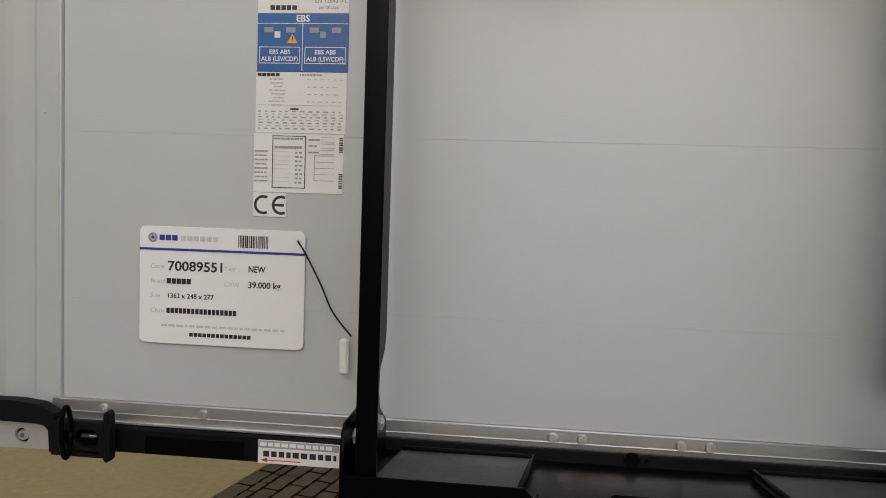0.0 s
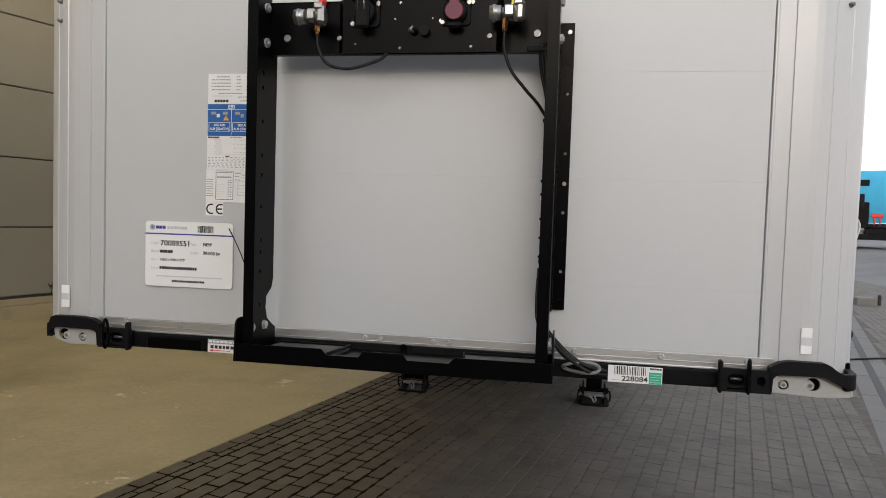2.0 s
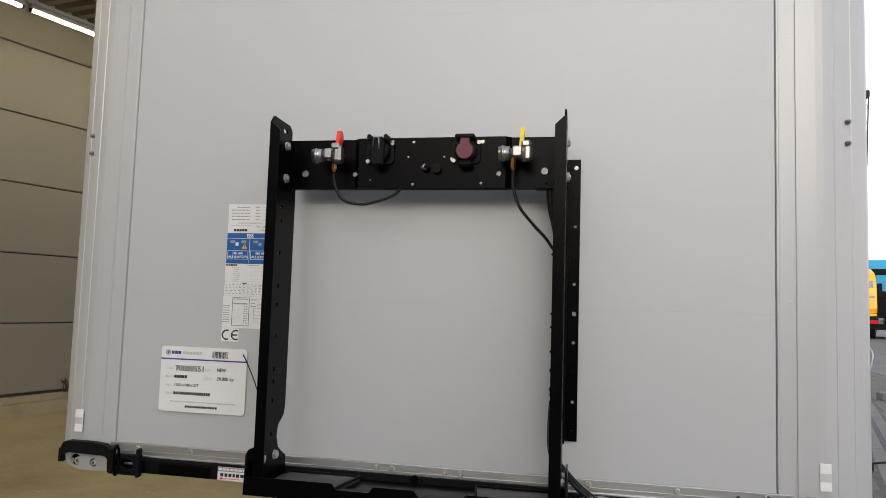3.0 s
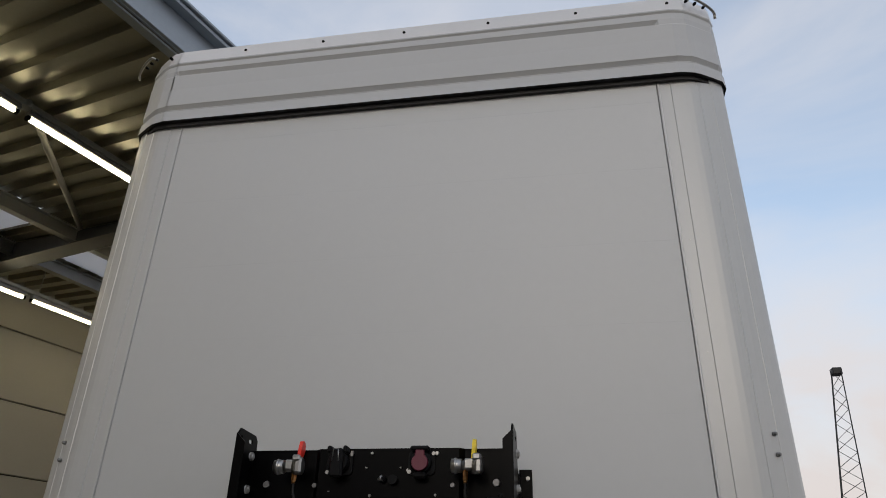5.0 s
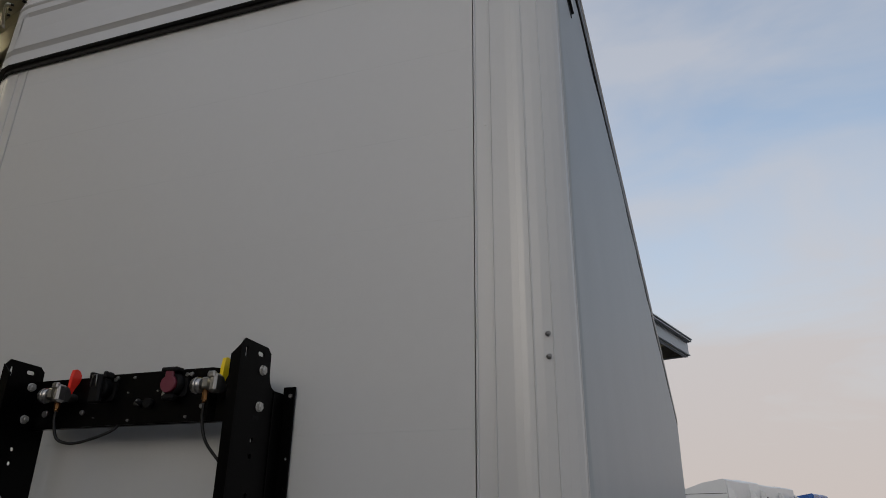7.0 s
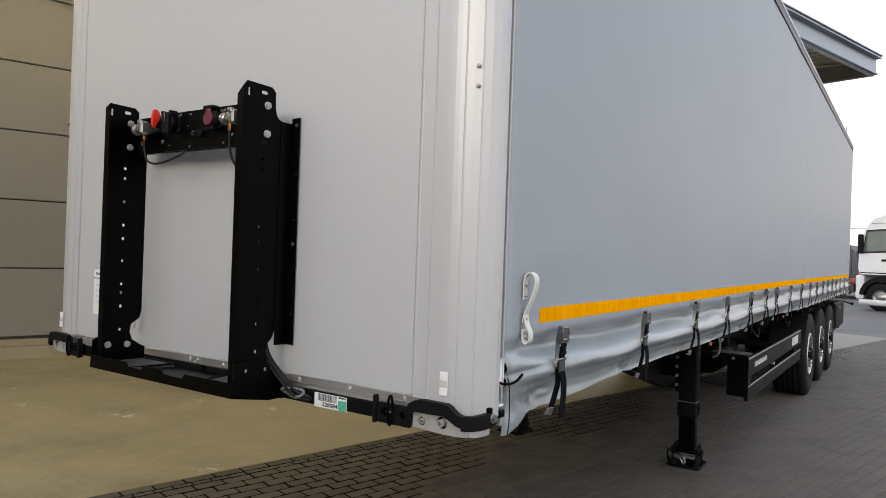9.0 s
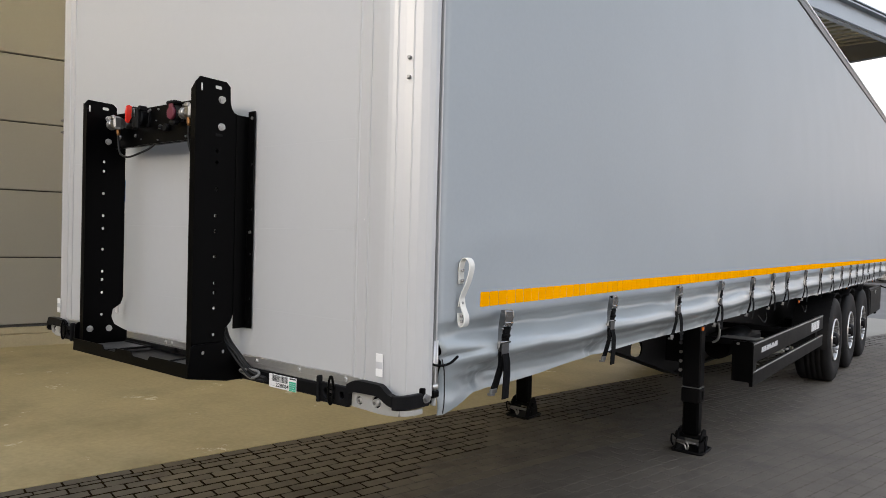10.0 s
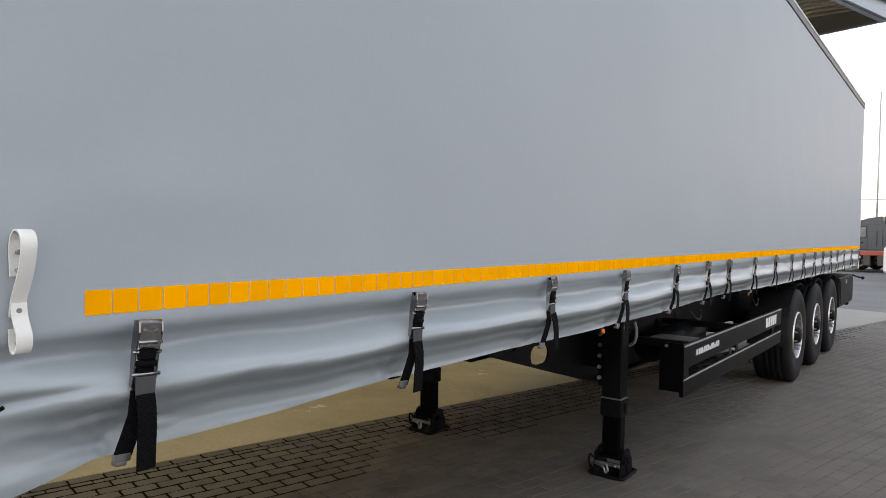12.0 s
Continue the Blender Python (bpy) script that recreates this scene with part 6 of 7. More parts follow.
lab = part("conformity_label", Geo().box((-0.619, -0.0020, 1.5785), (-0.560, 0.0, 1.6198), 0.0005), PAPER, trailer, "white conformity label")
def arc_letter(cx, cz, tongue):
    """One rounded letter of the conformity mark: an open ring, with a tongue for the second letter."""
    ro, ri, put = 0.0165, 0.0118, lambda a, b, d: (a, d, b)
    ang = [radians(62 + 236 * i / 20) for i in range(21)]
    ring = [(cx + ro * math.cos(t), cz + ro * math.sin(t)) for t in ang] + [(cx + ri * math.cos(t), cz + ri * math.sin(t)) for t in reversed(ang)]
    vs = [put(a, b, -0.0022) for a, b in ring]
    n = len(ring)
    q = Geo().add(vs, [(i, i + 1, n - 2 - i, n - 1 - i) for i in range(20)])
    if tongue:
        q.add([put(a, b, -0.0022) for a, b in ((cx - 0.013, cz - 0.0023), (cx + 0.005, cz - 0.0023), (cx + 0.005, cz + 0.0023), (cx - 0.013, cz + 0.0023))], [(0, 1, 2, 3)])
    part("mark_letter", q, INK, lab)


arc_letter(-0.6005, 1.599, False), arc_letter(-0.5690, 1.599, True)

lab = part("assistance_label", Geo().box((-0.595, -0.0205, 1.156), (-0.452, -0.0185, 1.1965), 0.0005), PAPER, trailer, "white roadside help label with a red arrow")
bar(-0.594, -0.453, 1.1835, 1.196, GREYINK, lab, -0.0215)
bars_row(-0.591, -0.459, 1.1868, 0.0062, PAPER, lab, r5, 0.003, 0.006, 0.012, -0.0222)
bars_row(-0.585, -0.457, 1.1685, 0.0095, INK, lab, r5, 0.004, 0.006, 0.011, -0.0215)
bar(-0.580, -0.520, 1.1615, 1.1630, REDINK, lab, -0.0215)
part("arrow_head", Geo().prism([(-0.590, 1.1622), (-0.578, 1.1585), (-0.578, 1.1660)], lambda a, b, d: (a, d, b), -0.0215, -0.0206), REDINK, lab)

lab = part("serial_label", Geo().box((0.615, -0.0205, 1.152), (0.761, -0.0185, 1.1995), 0.0005), PAPER, trailer, "white barcode label with a green field")
x = 0.632
while x < 0.718:
    w = r5.choice((0.0011, 0.0011, 0.0022, 0.0028))
    bar(x, x + w, 1.1745, 1.1980, INK, lab, -0.0215)
    x += w + r5.choice((0.0018, 0.0026, 0.0034))
part("lettering", lettering("228084", 0.0190, INK, facing(0.652, -0.0210, 1.1575), "LEFT", 0.070, bold=0.0004), None, lab)
bar(0.624, 0.650, 1.1585, 1.1592, GREYINK, lab, -0.0215)
bar(0.7255, 0.759, 1.1530, 1.1855, GREEN, lab, -0.0215)
for k in range(4):
    bars_row(0.728, 0.757, 1.157 + 0.0072 * k, 0.0014, PALEINK, lab, r5, 0.002, 0.004, 0.010, -0.0222)
for i in range(5):
    bar(0.727 + 0.0065 * i, 0.7322 + 0.0065 * i, 1.1925, 1.1975, INK, lab, -0.0215)

# ---------------------------------------------------------------- inventory sign that hangs on the rack

sign = thing("inventory_sign", "white plastic stock sign tied to the black rack", "sign", m=Matrix.Translation((-0.819, -0.0055, 1.352)))
me = sheet("board", rounded(0.0, 0.295, 0.0, 0.2035, 0.010), [circle(0.283, 0.187, 0.003, 8)], 0.003, PAPER, facing(0, 0, 0), 0.0006)
board = part("board", me, PAPER, sign, "white rounded plastic board")


def sbar(x0, x1, z0, z1, mat):
    part("printed_bar", Geo().box((x0, -0.0026, z0), (x1, -0.0018, z1)), mat, board)


def word(text, size, mat, x, z, width=None, bold=0.0):
    part("lettering", lettering(text, size, mat, facing(x, -0.0020, z), "LEFT", width, bold=bold), None, board)


sbar(0.0, 0.295, 0.1625, 0.1665, NAVY)
part("printed_ring", Geo().lathe([(0, 0.0045), (0.0008, 0.0045), (0.0008, 0.0085), (0, 0.0085)], (0.024, -0.0026, 0.1845), (0, 1, 0), 20, True), GREYINK, board)
part("printed_dot", Geo().cyl((0.024, -0.0026, 0.1845), (0.024, -0.0018, 0.1845), 0.003, 12), NAVY, board)
for i in range(3):
    sbar(0.036 + 0.0115 * i, 0.0455 + 0.0115 * i, 0.180, 0.1895, NAVY)
for i in range(6):
    sbar(0.075 + 0.0115 * i, 0.0840 + 0.0115 * i, 0.180, 0.1888, PALEINK)
x = 0.178
while x < 0.230:
    w = r5.choice((0.0009, 0.0009, 0.0018, 0.0027))
    sbar(x, x + w, 0.172, 0.193, INK)
    x += w + r5.choice((0.0009, 0.0018))
word("Code", 0.0115, PALEINK, 0.020, 0.131)
word("70089551", 0.0235, INK, 0.051, 0.128, 0.098, 0.0004)
word("Year", 0.0115, PALEINK, 0.153, 0.131)
word("NEW", 0.0150, INK, 0.196, 0.1305, 0.030, 0.0003)
word("Brand", 0.0115, PALEINK, 0.020, 0.1055)
for i in range(5):
    sbar(0.050 + 0.0090 * i, 0.0575 + 0.0090 * i, 0.1050, 0.1142, INK)
word("GVW", 0.0115, PALEINK, 0.153, 0.1035)
word("39.000 kg", 0.0150, INK, 0.196, 0.1035, 0.057, 0.0003)
word("Size", 0.0115, PALEINK, 0.020, 0.080)
word("1362 x 248 x 277", 0.0118, INK, 0.050, 0.080, 0.083, 0.0002)
word("Ch.nr", 0.0115, PALEINK, 0.020, 0.0535)
bx = 0.050
for i in range(17):
    sbar(bx, bx + 0.0057, 0.0535, 0.0625, INK)
    bx += 0.0075
bars = 0.040
while bars < 0.258:
    w = r5.uniform(0.004, 0.014)
    sbar(bars, bars + w, 0.030, 0.0335, PALEINK)
    bars += w + 0.003
bars = 0.092
for i in range(14):
    sbar(bars, bars + 0.0062, 0.0140, 0.0205, INK)
    bars += 0.0080
part("tie", Geo().tube(smooth_line([(0.283, -0.004, 0.187), (0.298, -0.010, 0.168), (0.328, -0.018, 0.118), (0.352, -0.024, 0.072), (0.386, -0.030, 0.034)], 6), 0.0016, 6), CABLE, sign, "black cable tie")
part("tie_tag", Geo().box((0.366, -0.036, -0.030), (0.382, -0.024, 0.030), 0.004), PAPER, sign)

# ---------------------------------------------------------------- vehicles and yard in the distance


def truck(name, paint, label, m, low=False, tall=3.75, group="parked trucks", cat="truck", rails=False, shield=False, vent=False):
    """Tractor unit: x forwards, y to its left, z up; origin under the rear of the cab."""
    t = thing(name, label, cat, group, m)
    h = tall
    prof = [(0.0, 1.3), (2.05, 1.3), (2.12, 1.5), (2.10, 2.25), (1.92, 2.95), (1.62, h - 0.34), (0.9, h - 0.12), (0.10, h), (0.02, h - 0.06), (0.0, h - 0.35)]
    cab = part("cab", Geo().prism(prof, lambda a, b, d: (a, d, b), -1.22, 1.22), paint, t)
    for s in (-1, 1):
        y0 = s * 1.222
        win = [(1.02, 2.18), (1.96, 2.12), (1.82, 2.84), (1.02, 2.88)]
        part("side_window", Geo().prism(win, lambda a, b, d, y0=y0: (a, y0 + d, b), -0.008, 0.008), CABGLASS, cab)
        part("door_seam", Geo().box((0.90, y0 - 0.008, 1.32), (0.915, y0 + 0.006, 3.0), 0.0).box((0.30, y0 - 0.006, 1.6), (0.36, y0 + 0.008, 2.6), 0.0), GASKET, cab)
        part("window_frame", Geo().prism([(0.96, 2.11), (2.01, 2.05), (1.86, 2.91), (0.96, 2.95)], lambda a, b, d, y0=y0: (a, y0 + d, b), -0.005, 0.005), GASKET, cab)
        for gx in (0.80, 0.36) if rails else ():
            part("grab_rail", Geo().box((gx - 0.022, y0 - 0.01, 1.42), (gx + 0.022, y0 + 0.05, 2.75), 0.008), PLASTIC, cab)
        part("door_handle", Geo().box((1.16, y0 - 0.01, 1.78), (1.34, y0 + 0.02, 1.86), 0.006), PLASTIC, cab)
        part("sill_gap", Geo().box((0.0, y0 - 0.02, 1.34), (2.05, y0 + 0.006, 1.38), 0.0), GASKET, cab)
        part("roof_seam", Geo().box((0.02, y0 - 0.006, h - 0.52), (1.70, y0 + 0.004, h - 0.50), 0.0), GASKET, cab)
        ring = [(1.35 + r_ * math.cos(a_), 0.5 + r_ * math.sin(a_)) for r_, s_ in ((0.72, 1), (0.56, -1)) for a_ in [radians(90 + s_ * (-85 + 17 * i)) for i in range(11)]]
        part("wheel_arch", Geo().prism(ring, lambda a, b, d, s=s: (a, s * 1.02 + d, b), -0.21, 0.21), PLASTIC, t)
        fair = [(-0.50, 1.25), (-0.05, 1.2), (-0.02, h - 0.25), (-0.22, h - 0.4), (-0.42, 2.2)]
        part("side_fairing", Geo().prism(fair, lambda a, b, d, s=s: (a, s * 1.18 + d, b), -0.03, 0.03), paint, t)
        part("tank", Geo().box((-1.6, s * 0.75 - 0.32, 0.42), (-0.2, s * 0.75 + 0.32, 1.0), 0.08), GALV if not low else paint, t)
        part("step_box", Geo().box((0.05, s * 1.0 - 0.2, 0.40), (0.62, s * 1.0 + 0.2, 1.28), 0.04), paint, t)
        for sz in (0.62, 0.92):
            part("step_tread", Geo().box((0.08, s * 1.21 - 0.03, sz), (0.58, s * 1.21 + 0.015, sz + 0.11), 0.01), PLASTIC, t)
        part("mirror", Geo().box((1.92, s * 1.36 - 0.10, 2.05), (2.06, s * 1.36 + 0.10, 2.75), 0.03), PLASTIC, cab)
        for wx in (1.35, -2.3):
            wheel_t = part("wheel", Geo().lathe([(0.0, 0.26), (0.02, 0.30), (0.02, 0.44), (-0.02, 0.50), (-0.30, 0.50), (-0.34, 0.44), (-0.34, 0.26)], (wx, s * 1.20, 0.5), (0, s, 0), 28), RUBBER, t)
            part("rim", Geo().lathe([(-0.01, 0.27), (-0.08, 0.24), (-0.08, 0.12), (0.0, 0.10), (0.0, 0.0)], (wx, s * 1.20, 0.5), (0, s, 0), 18), RIM, wheel_t)
        part("rear_mudguard", Geo().prism([(-2.95, 0.55), (-2.9, 0.98), (-2.6, 1.12), (-2.0, 1.12), (-1.7, 0.98), (-1.68, 0.9), (-2.0, 1.05), (-2.6, 1.05), (-2.86, 0.9), (-2.9, 0.55)],
                                          lambda a, b, d, s=s: (a, s * 0.98 + d, b), -0.27, 0.27), PLASTIC, t)
        part("rear_lamp", Geo().box((-3.26, s * 0.95 - 0.25, 0.72), (-3.2, s * 0.95 + 0.25, 0.90), 0.01), REDLENS, t)
    part("windscreen", Geo().add([(2.115, -1.12, 2.05), (2.115, 1.12, 2.05), (1.965, 1.08, 2.88), (1.965, -1.08, 2.88)], [(0, 1, 2, 3)]), GLASS, cab)
    part("rear_panel_rib", Geo().box((-0.02, -0.9, 1.3), (-0.005, -0.1, h - 0.6), 0.004), paint, cab)
    part("rear_panel_rib", Geo().box((-0.02, 0.1, 1.3), (-0.005, 0.9, h - 0.6), 0.004), paint, cab)
    if vent:
        part("rear_vent", Geo().box((-0.05, 0.35, h - 0.80), (-0.004, 1.05, h - 0.48), 0.01), PLASTIC, cab)
    if shield:
        part("heat_shield", Geo().box((-0.42, 0.30, 0.95), (-0.06, 0.92, 2.35), 0.05), PLASTIC, t)
    part("exhaust", Geo().cyl((-0.30, -0.75, 0.9), (-0.30, -0.75, 2.9), 0.10, 12), IRON, t)
    part("hose_rack", Geo().box((-0.14, -0.35, 1.6), (-0.02, 0.20, 1.75), 0.01).cyl((-0.1, -0.2, 1.05), (-0.1, -0.2, 1.7), 0.03, 8).cyl((-0.1, 0.05, 1.05), (-0.1, 0.05, 1.7), 0.03, 8), RED, t)
    part("bumper", Geo().box((1.95, -1.2, 0.38), (2.22, 1.2, 1.28), 0.06), paint, t)
    part("head_lamp", Geo().box((2.18, -1.1, 0.70), (2.235, -0.7, 0.90), 0.02), GLASS, t)
    part("head_lamp", Geo().box((2.18, 0.7, 0.70), (2.235, 1.1, 0.90), 0.02), GLASS, t)
    part("chassis", Geo().box((-3.2, -0.42, 0.72), (1.9, 0.42, 0.98), 0.01), BLACKSAT, t)
    part("rear_beam", Geo().box((-3.22, -1.15, 0.45), (-3.1, 1.15, 0.72), 0.02), BLACKSAT, t)
    part("fifth_wheel", Geo().cyl((-2.2, 0, 0.98), (-2.2, 0, 1.14), 0.45, 20), BLACKSAT, t)
    part("catwalk", Geo().box((-1.6, -0.42, 0.985), (-0.2, 0.42, 1.02), 0.004), GALV, t)
    return t


def stand(x, y, deg):
    return pose(x, y, -0.03, 0, 0, deg)


row = Vector((0.35, 0.937, 0))
rowspec = [(TRUCKWHITE, "white truck cab with a side window, parked in a row", 3.66), (TRUCKWHITE, "off-white truck cab with dark vents, parked in a row", 3.78),
           (TRUCKWHITE, "white truck cab parked in a row behind a fence", 3.75), (TRUCKWHITE, "white truck cab with a dark exhaust guard, parked in a row", 3.8),
           (TRUCKBLUE, "blue truck cab parked in a row behind a fence", 3.6), (TRUCKGREY, "dark truck cab parked in a row behind a fence", 3.6),
           (TRUCKWHITE, "white truck cab far along the row", 3.5), (TRUCKWHITE, "white truck cab far along the row", 3.4)]
for i, (mt, lb, h) in enumerate(rowspec):
    p = Vector((2.7, 30.4, 0)) + row * (2.8 * i)
    p += Vector((0.9, -0.3, 0)) * (1.0 if mt is TRUCKBLUE else 0.0) + Vector((0.4, 0, 0)) * (1.0 if i == 0 else 0.0)
    truck("truck", mt, lb, stand(p.x, p.y, 158.0) @ Matrix.Scale(1.08, 4), tall=h, rails=i == 0, shield=i in (1, 3), vent=i in (1, 2))
truck("truck", TRUCKCYAN, "bright blue tractor unit seen from its rear", pose(16.2, 37.0, 0.62, 0, 0, 69), tall=4.0, shield=True, vent=True)
truck("truck", TRUCKYELLOW, "yellow truck parked nose to the yard", pose(13.75, 37.2, 0.55, 0, 0, -100), tall=3.6)
truck("truck", TRUCKGREY, "dark grey truck behind the trailer's tail", stand(-0.2, 43.0, 160) @ Matrix.Scale(0.8, 4), tall=3.56)
truck("truck", TRUCKGREY, "dark grey truck with a rusty frame behind the trailer", stand(3.6, 46.0, 150) @ Matrix.Scale(0.8, 4), tall=3.6)
flat = thing("flatbed", "rusty red flatbed frame standing behind the trailer", "trailer", m=stand(-0.4, 40.5, 0))
part("deck", Geo().box((-2.6, -1.2, 0.85), (2.6, 1.2, 1.05), 0.02), RUST, flat)
for i in range(9):
    part("timber", Geo().box((-2.5 + 0.6 * i, -1.25, 0.35), (-2.2 + 0.6 * i, 1.25, 0.85), 0.02), BARK, flat)

# White palisade fence beside the row of cabs.
fence = thing("fence", "white painted steel palisade fence", "fence", m=pose(3.0, 29.2, -0.03, 0, 0, -24))
for z in (0.35, 1.42):
    part("rail", Geo().box((0, -0.02, z), (4.9, 0.02, z + 0.05), 0.004), FENCEWHITE, fence)
slat = Geo().box((-0.014, -0.035, 0.08), (0.014, -0.02, 1.62), 0.003).prism([(-0.014, 1.62), (0.014, 1.62), (0.0, 1.69)], lambda a, b, d: (a, d, b), -0.035, -0.02).mesh("slat", FENCEWHITE)
for i in range(31):
    part("slat", slat, None, fence).matrix_basis = Matrix.Translation((0.16 * i + 0.05, 0, 0))
posts = Geo().box((-0.05, -0.05, 0.0), (0.05, 0.05, 1.76), 0.008).mesh("fence_post", FENCEWHITE)
for i in range(3):
    part("fence_post", posts, None, fence).matrix_basis = Matrix.Translation((2.2 * i + 0.6, 0.03, 0))
part("barrier_tube", Geo().cyl((-2.2, -0.9, 0.35), (5.0, -0.9, 0.35), 0.11, 12), FENCEWHITE, fence)

boom = thing("tow_boom", "dark curved steel tow boom lying on the ground", "tow boom", m=pose(1.95, 27.0, -0.03))
part("arm", Geo().tube(smooth_line([(-0.1, 0, 0.10), (0.25, 0, 0.55), (0.75, 0, 1.25), (1.15, 0, 1.38), (1.75, 0, 1.10), (2.45, 0, 0.62), (2.9, 0, 0.15)], 6), 0.105, 10), IRON, boom)
part("base", Geo().box((-0.4, -0.3, 0.0), (3.2, 0.3, 0.12), 0.03), IRON, boom)
part("strut", Geo().cyl((0.75, 0, 0.12), (1.6, 0, 1.1), 0.05, 8), IRON, boom)
part("joint", Geo().box((0.45, -0.22, 1.02), (1.0, 0.22, 1.38), 0.06), IRON, boom)
part("dolly_wheel", Geo().lathe([(-0.06, 0.08), (-0.06, 0.24), (0.06, 0.24), (0.06, 0.08)], (0.55, -0.3, 0.24), (0, 1, 0), 20, True), RUBBER, boom)


# Lattice crane boom and a slim mast against the sky.
def lattice(name, label, p0, p1, w0, w1, n, cat):
    t = thing(name, label, cat)
    p0, p1 = Vector(p0), Vector(p1)
    a = Vector((0.94, -0.34, 0))
    b = (p1 - p0).normalized().cross(a).normalized()

    def corner(k, i):
        w = w0 + (w1 - w0) * i / n
        sx, sy = ((-1, -1), (1, -1), (1, 1), (-1, 1))[k % 4]
        return p0 + (p1 - p0) * (i / n) + (a * sx + b * sy) * (w / 2)

    for k in range(4):
        part("chord", Geo().cyl(corner(k, 0), corner(k, n), 0.06, 6), IRON, t)
    for k in range(4):
        q = Geo()
        for i in range(n):
            q.cyl(corner(k + i % 2, i), corner(k + 1 - i % 2, i + 1), 0.032, 5)
        part("lacing", q, IRON, t)
    part("head", Geo().box((p1.x - 0.5, p1.y - 0.5, p1.z - 0.3), (p1.x + 0.5, p1.y + 0.5, p1.z + 0.5), 0.1), IRON, t)
    return t


lattice("crane", "distant lattice crane boom against the sky", (27.9, 78.2, 0.0), (29.8, 77.4, 25.1), 3.4, 0.95, 18, "crane")
mast = thing("mast", "thin tall mast far behind the trailer", "mast", m=pose(-2.6, 64.0, 0))
part("pole", Geo().cyl((0, 0, -0.03), (0, 0, 13.2), 0.07, 8, 0.04), GALV, mast)
part("bracket", Geo().box((-1.2, -0.04, 4.70), (1.6, 0.04, 4.78), 0.01), GALV, mast)


def bare_tree(x, y, h, seed):
    rr = random.Random(seed)
    t = thing("bare_tree", "leafless tree far beyond the parked trucks", "tree", "bare trees", m=pose(x, y, -0.03))
    part("trunk", Geo().cyl((0, 0, 0), (0.1, 0, h * 0.45), 0.16, 8, 0.09), BARK, t)
    q = Geo()

    def grow(p, d, length, r, depth):
        e = p + d * length
        q.cyl(p, e, r, 5, r * 0.6, cap=False)
        if depth:
            for _ in range(4):
                nd = (d + Vector((rr.uniform(-1, 1), rr.uniform(-1, 1), rr.uniform(-0.2, 0.7))) * 0.75).normalized()
                grow(p + d * length * rr.uniform(0.5, 1.0), nd, length * rr.uniform(0.5, 0.75), r * 0.55, depth - 1)

    for _ in range(5):
        grow(Vector((0.05, 0, h * 0.3)), Vector((rr.uniform(-0.6, 0.6), rr.uniform(-0.6, 0.6), 1)).normalized(), h * 0.32, 0.06, 3)
    part("crown", q, BARK, t, fix=False)


for i, (x, y, h) in enumerate(((18.5, 118, 8.0), (23.0, 124, 7.0), (27.5, 120, 7.5))):
    bare_tree(x, y, h, 20 + i)

# Dry weed at the foot of the hall wall.
weed = thing("weed", "dry dark weed on the plinth of the hall wall", "plant", m=pose(-6.70, 6.80, 0.268))
rw = random.Random(8)
for i in range(9):
    lean = Vector((rw.uniform(-0.9, 0.25), rw.uniform(-0.5, 0.5), 0))
    h, w = rw.uniform(0.12, 0.30), rw.uniform(0.006, 0.012)
    stem = [Vector((0.02 * i - 0.08, 0, 0)) + lean * (0.28 * k * k * h * 3) + Vector((0, 0, h * k)) for k in (0, 0.35, 0.7, 1.0)]
    blade = Geo().sweep(stem, [(-w, -0.001), (w, -0.001), (w * 0.6, 0.002), (-w * 0.6, 0.002)], up=(0.2, 1, 0.1))
    part("blade", blade, BARK, weed)

# Sump block and a hose on the paving.
sump = thing("gully_block", "grey concrete gully block with a dark hook", "gully")
part("block", Geo().box((6.55, 13.7, -0.03), (6.95, 14.0, 0.16), 0.02), KERB, sump)
part("hook", Geo().box((7.0, 13.8, 0.0), (7.06, 13.86, 0.22), 0.01), IRON, sump)
hose_pts = smooth_line([(2.7, 5.6, 0.012), (3.4, 6.6, 0.012), (4.2, 7.2, 0.012), (5.2, 7.4, 0.012), (6.4, 7.2, 0.012)], 8)
lying = thing("yard_hose", "thin dark hose lying on the paving", "hose")
part("hose_line", Geo().tube(hose_pts, 0.012, 6), CABLE, lying)

# ---------------------------------------------------------------- pavers, piece by piece

pavement = tagged(new("pavement"), "grey concrete pavers laid in running bond", "pavement", kind="structure")
BL, BW, JL, JW = 0.2055, 0.0945, 0.2155, 0.1085
rb = random.Random(21)


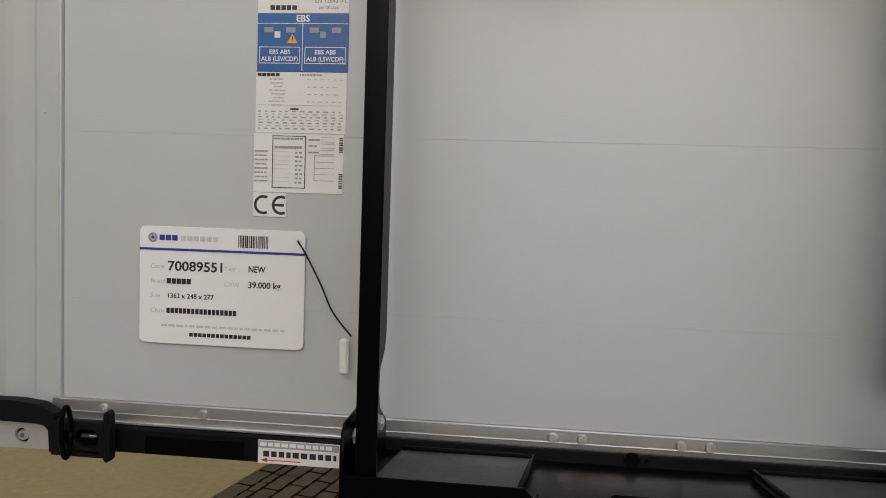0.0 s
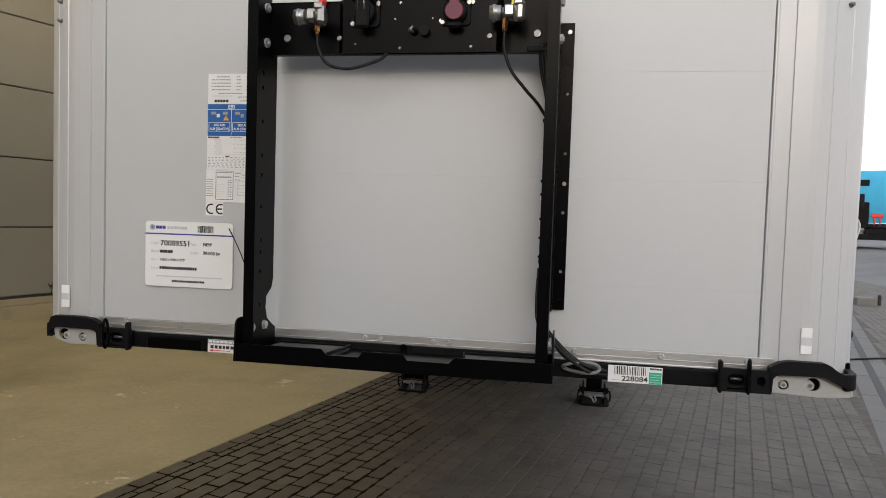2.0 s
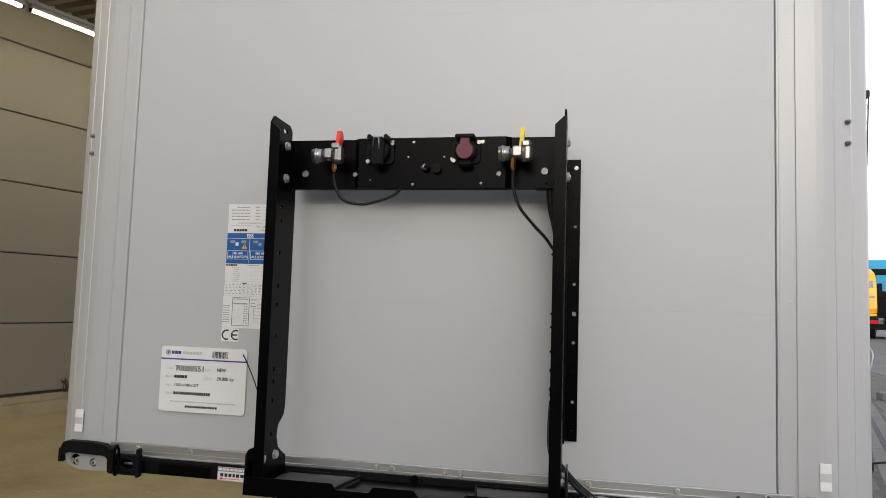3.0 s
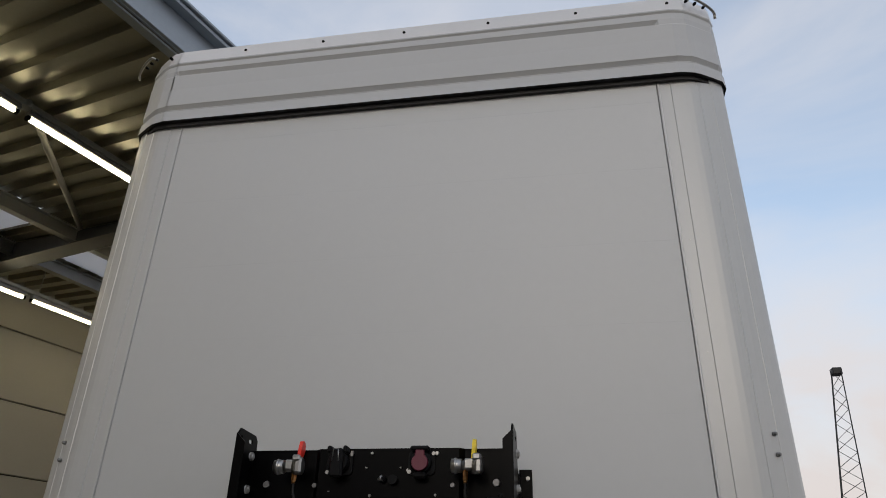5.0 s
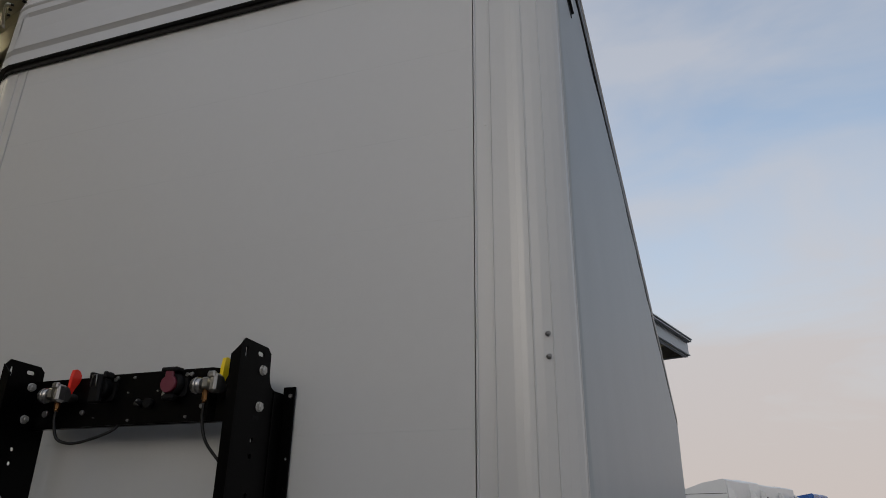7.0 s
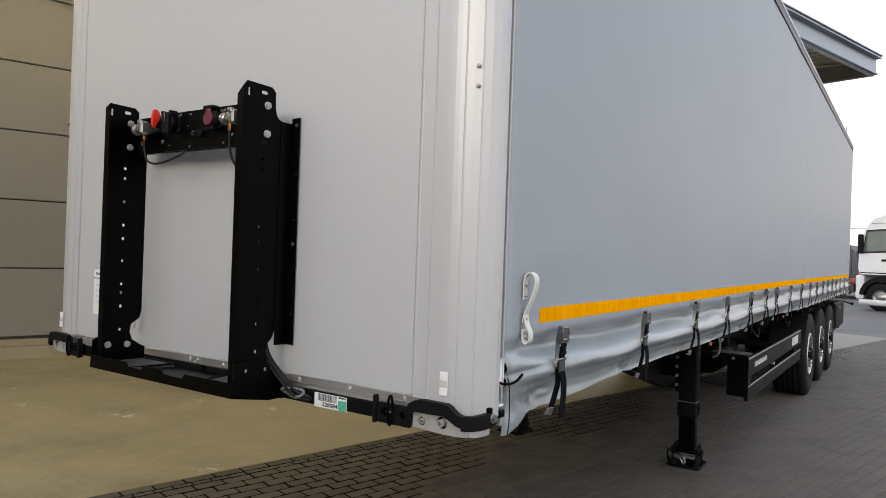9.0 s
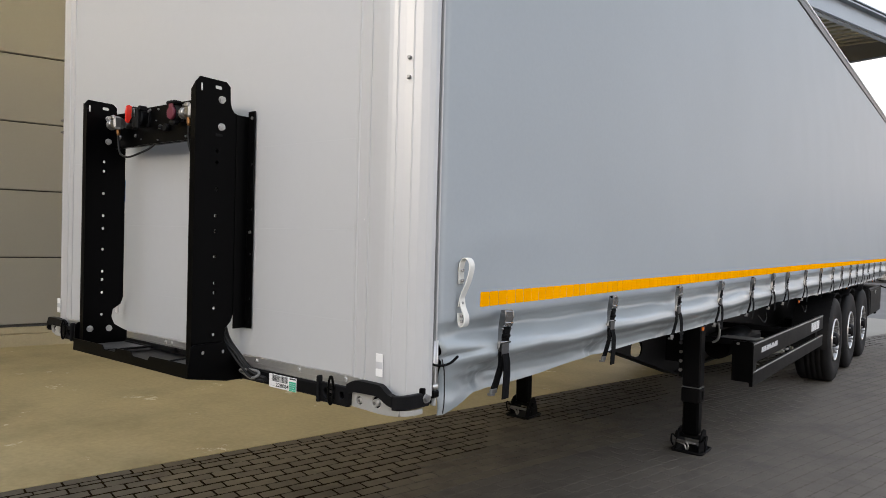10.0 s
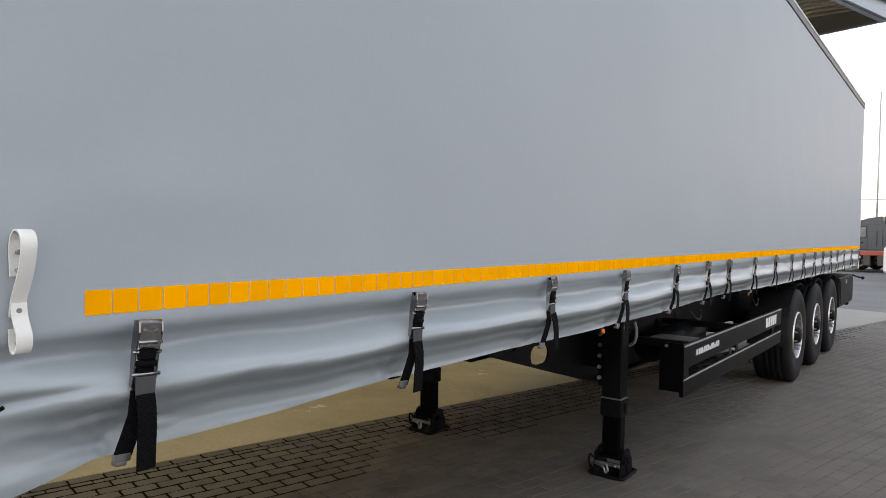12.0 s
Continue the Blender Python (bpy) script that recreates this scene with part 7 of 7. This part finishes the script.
def paver(g_, a, b, dz, la=BL, lb=BW):
    """A paver with slightly toothed long sides, a chamfer and a tilt of its own."""
    c, k = 0.0025, 0.0030
    lo = [(a, b + k), (a + la * 0.25, b - k), (a + la * 0.5, b + k), (a + la * 0.75, b - k), (a + la, b + k),
          (a + la, b + lb - k), (a + la * 0.75, b + lb + k), (a + la * 0.5, b + lb - k), (a + la * 0.25, b + lb + k), (a, b + lb - k)]
    ma, mb, n = a + la / 2, b + lb / 2, len(lo)
    up = [(p + (c if p < ma - 0.08 else -c if p > ma + 0.08 else 0.0), q + (c if q < mb else -c)) for p, q in lo]
    ta, tb = rb.uniform(-0.006, 0.006), rb.uniform(-0.012, 0.012)
    vs = [pave(p, q, -0.02) for p, q in lo] + [pave(p, q, dz - 0.0025 + ta * (p - ma) + tb * (q - mb)) for p, q in lo]
    vs += [pave(p, q, dz + ta * (p - ma) + tb * (q - mb)) for p, q in up]
    fs = [tuple(range(2 * n, 3 * n))]
    for i in range(n):
        j = (i + 1) % n
        fs += [(i, j, n + j, n + i), (n + i, n + j, 2 * n + j, 2 * n + i)]
    g_.add(vs, fs)


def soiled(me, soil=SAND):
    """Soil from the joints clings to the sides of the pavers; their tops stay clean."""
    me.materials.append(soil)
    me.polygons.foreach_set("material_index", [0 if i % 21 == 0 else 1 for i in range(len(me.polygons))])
    return me


rest, swept = Geo(), Geo()
count = 0
courses = [(0.004, BW, JL), (0.004 + JW, 0.052, JL * 0.62)] + [(0.004 + JW + 0.066 + k * JW, BW, JL) for k in range(94)]
for i, (b, width, step) in enumerate(courses):
    for k in range(round(-9.0 / step), round(25.8 / step)):
        a = k * step + (0.5 * step if i % 2 else 0.0)
        full_len = step - (JL - BL)
        c = pave(a + full_len / 2, b + width / 2)
        v = c.dot(VD)
        if 1.62 < v < 2.13 or (v >= 2.13 and (a < 3 or v > 7.5)) or a > 24:
            continue
        dz = rb.uniform(-0.002, 0.0015) + 0.002 * noise.noise((c.x * 0.8, c.y * 0.8, 0))
        aj, bj = a + rb.uniform(-0.0012, 0.0012), b + rb.uniform(-0.0010, 0.0010)
        full = b + 0.9 * noise.noise((c.x * 0.9, c.y * 0.9, 4.0)) + 0.14 * max(0.0, min(c.y - 1.5, 6.0)) > 1.12  # joints still full of sand
        dz *= 0.35 if full else 1.0
        la, lb = (step - 0.0022, width + 0.0065) if full else (full_len + 0.001, width + 0.003)
        if b < 1.55 and -1.75 < a < 2.15 and count < 300:
            q = Geo()
            paver(q, aj, bj, dz, la, lb)
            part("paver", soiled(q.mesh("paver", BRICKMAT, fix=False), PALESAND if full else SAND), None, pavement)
            count += 1
        else:
            paver(swept if full else rest, aj, bj, dz, la, lb)
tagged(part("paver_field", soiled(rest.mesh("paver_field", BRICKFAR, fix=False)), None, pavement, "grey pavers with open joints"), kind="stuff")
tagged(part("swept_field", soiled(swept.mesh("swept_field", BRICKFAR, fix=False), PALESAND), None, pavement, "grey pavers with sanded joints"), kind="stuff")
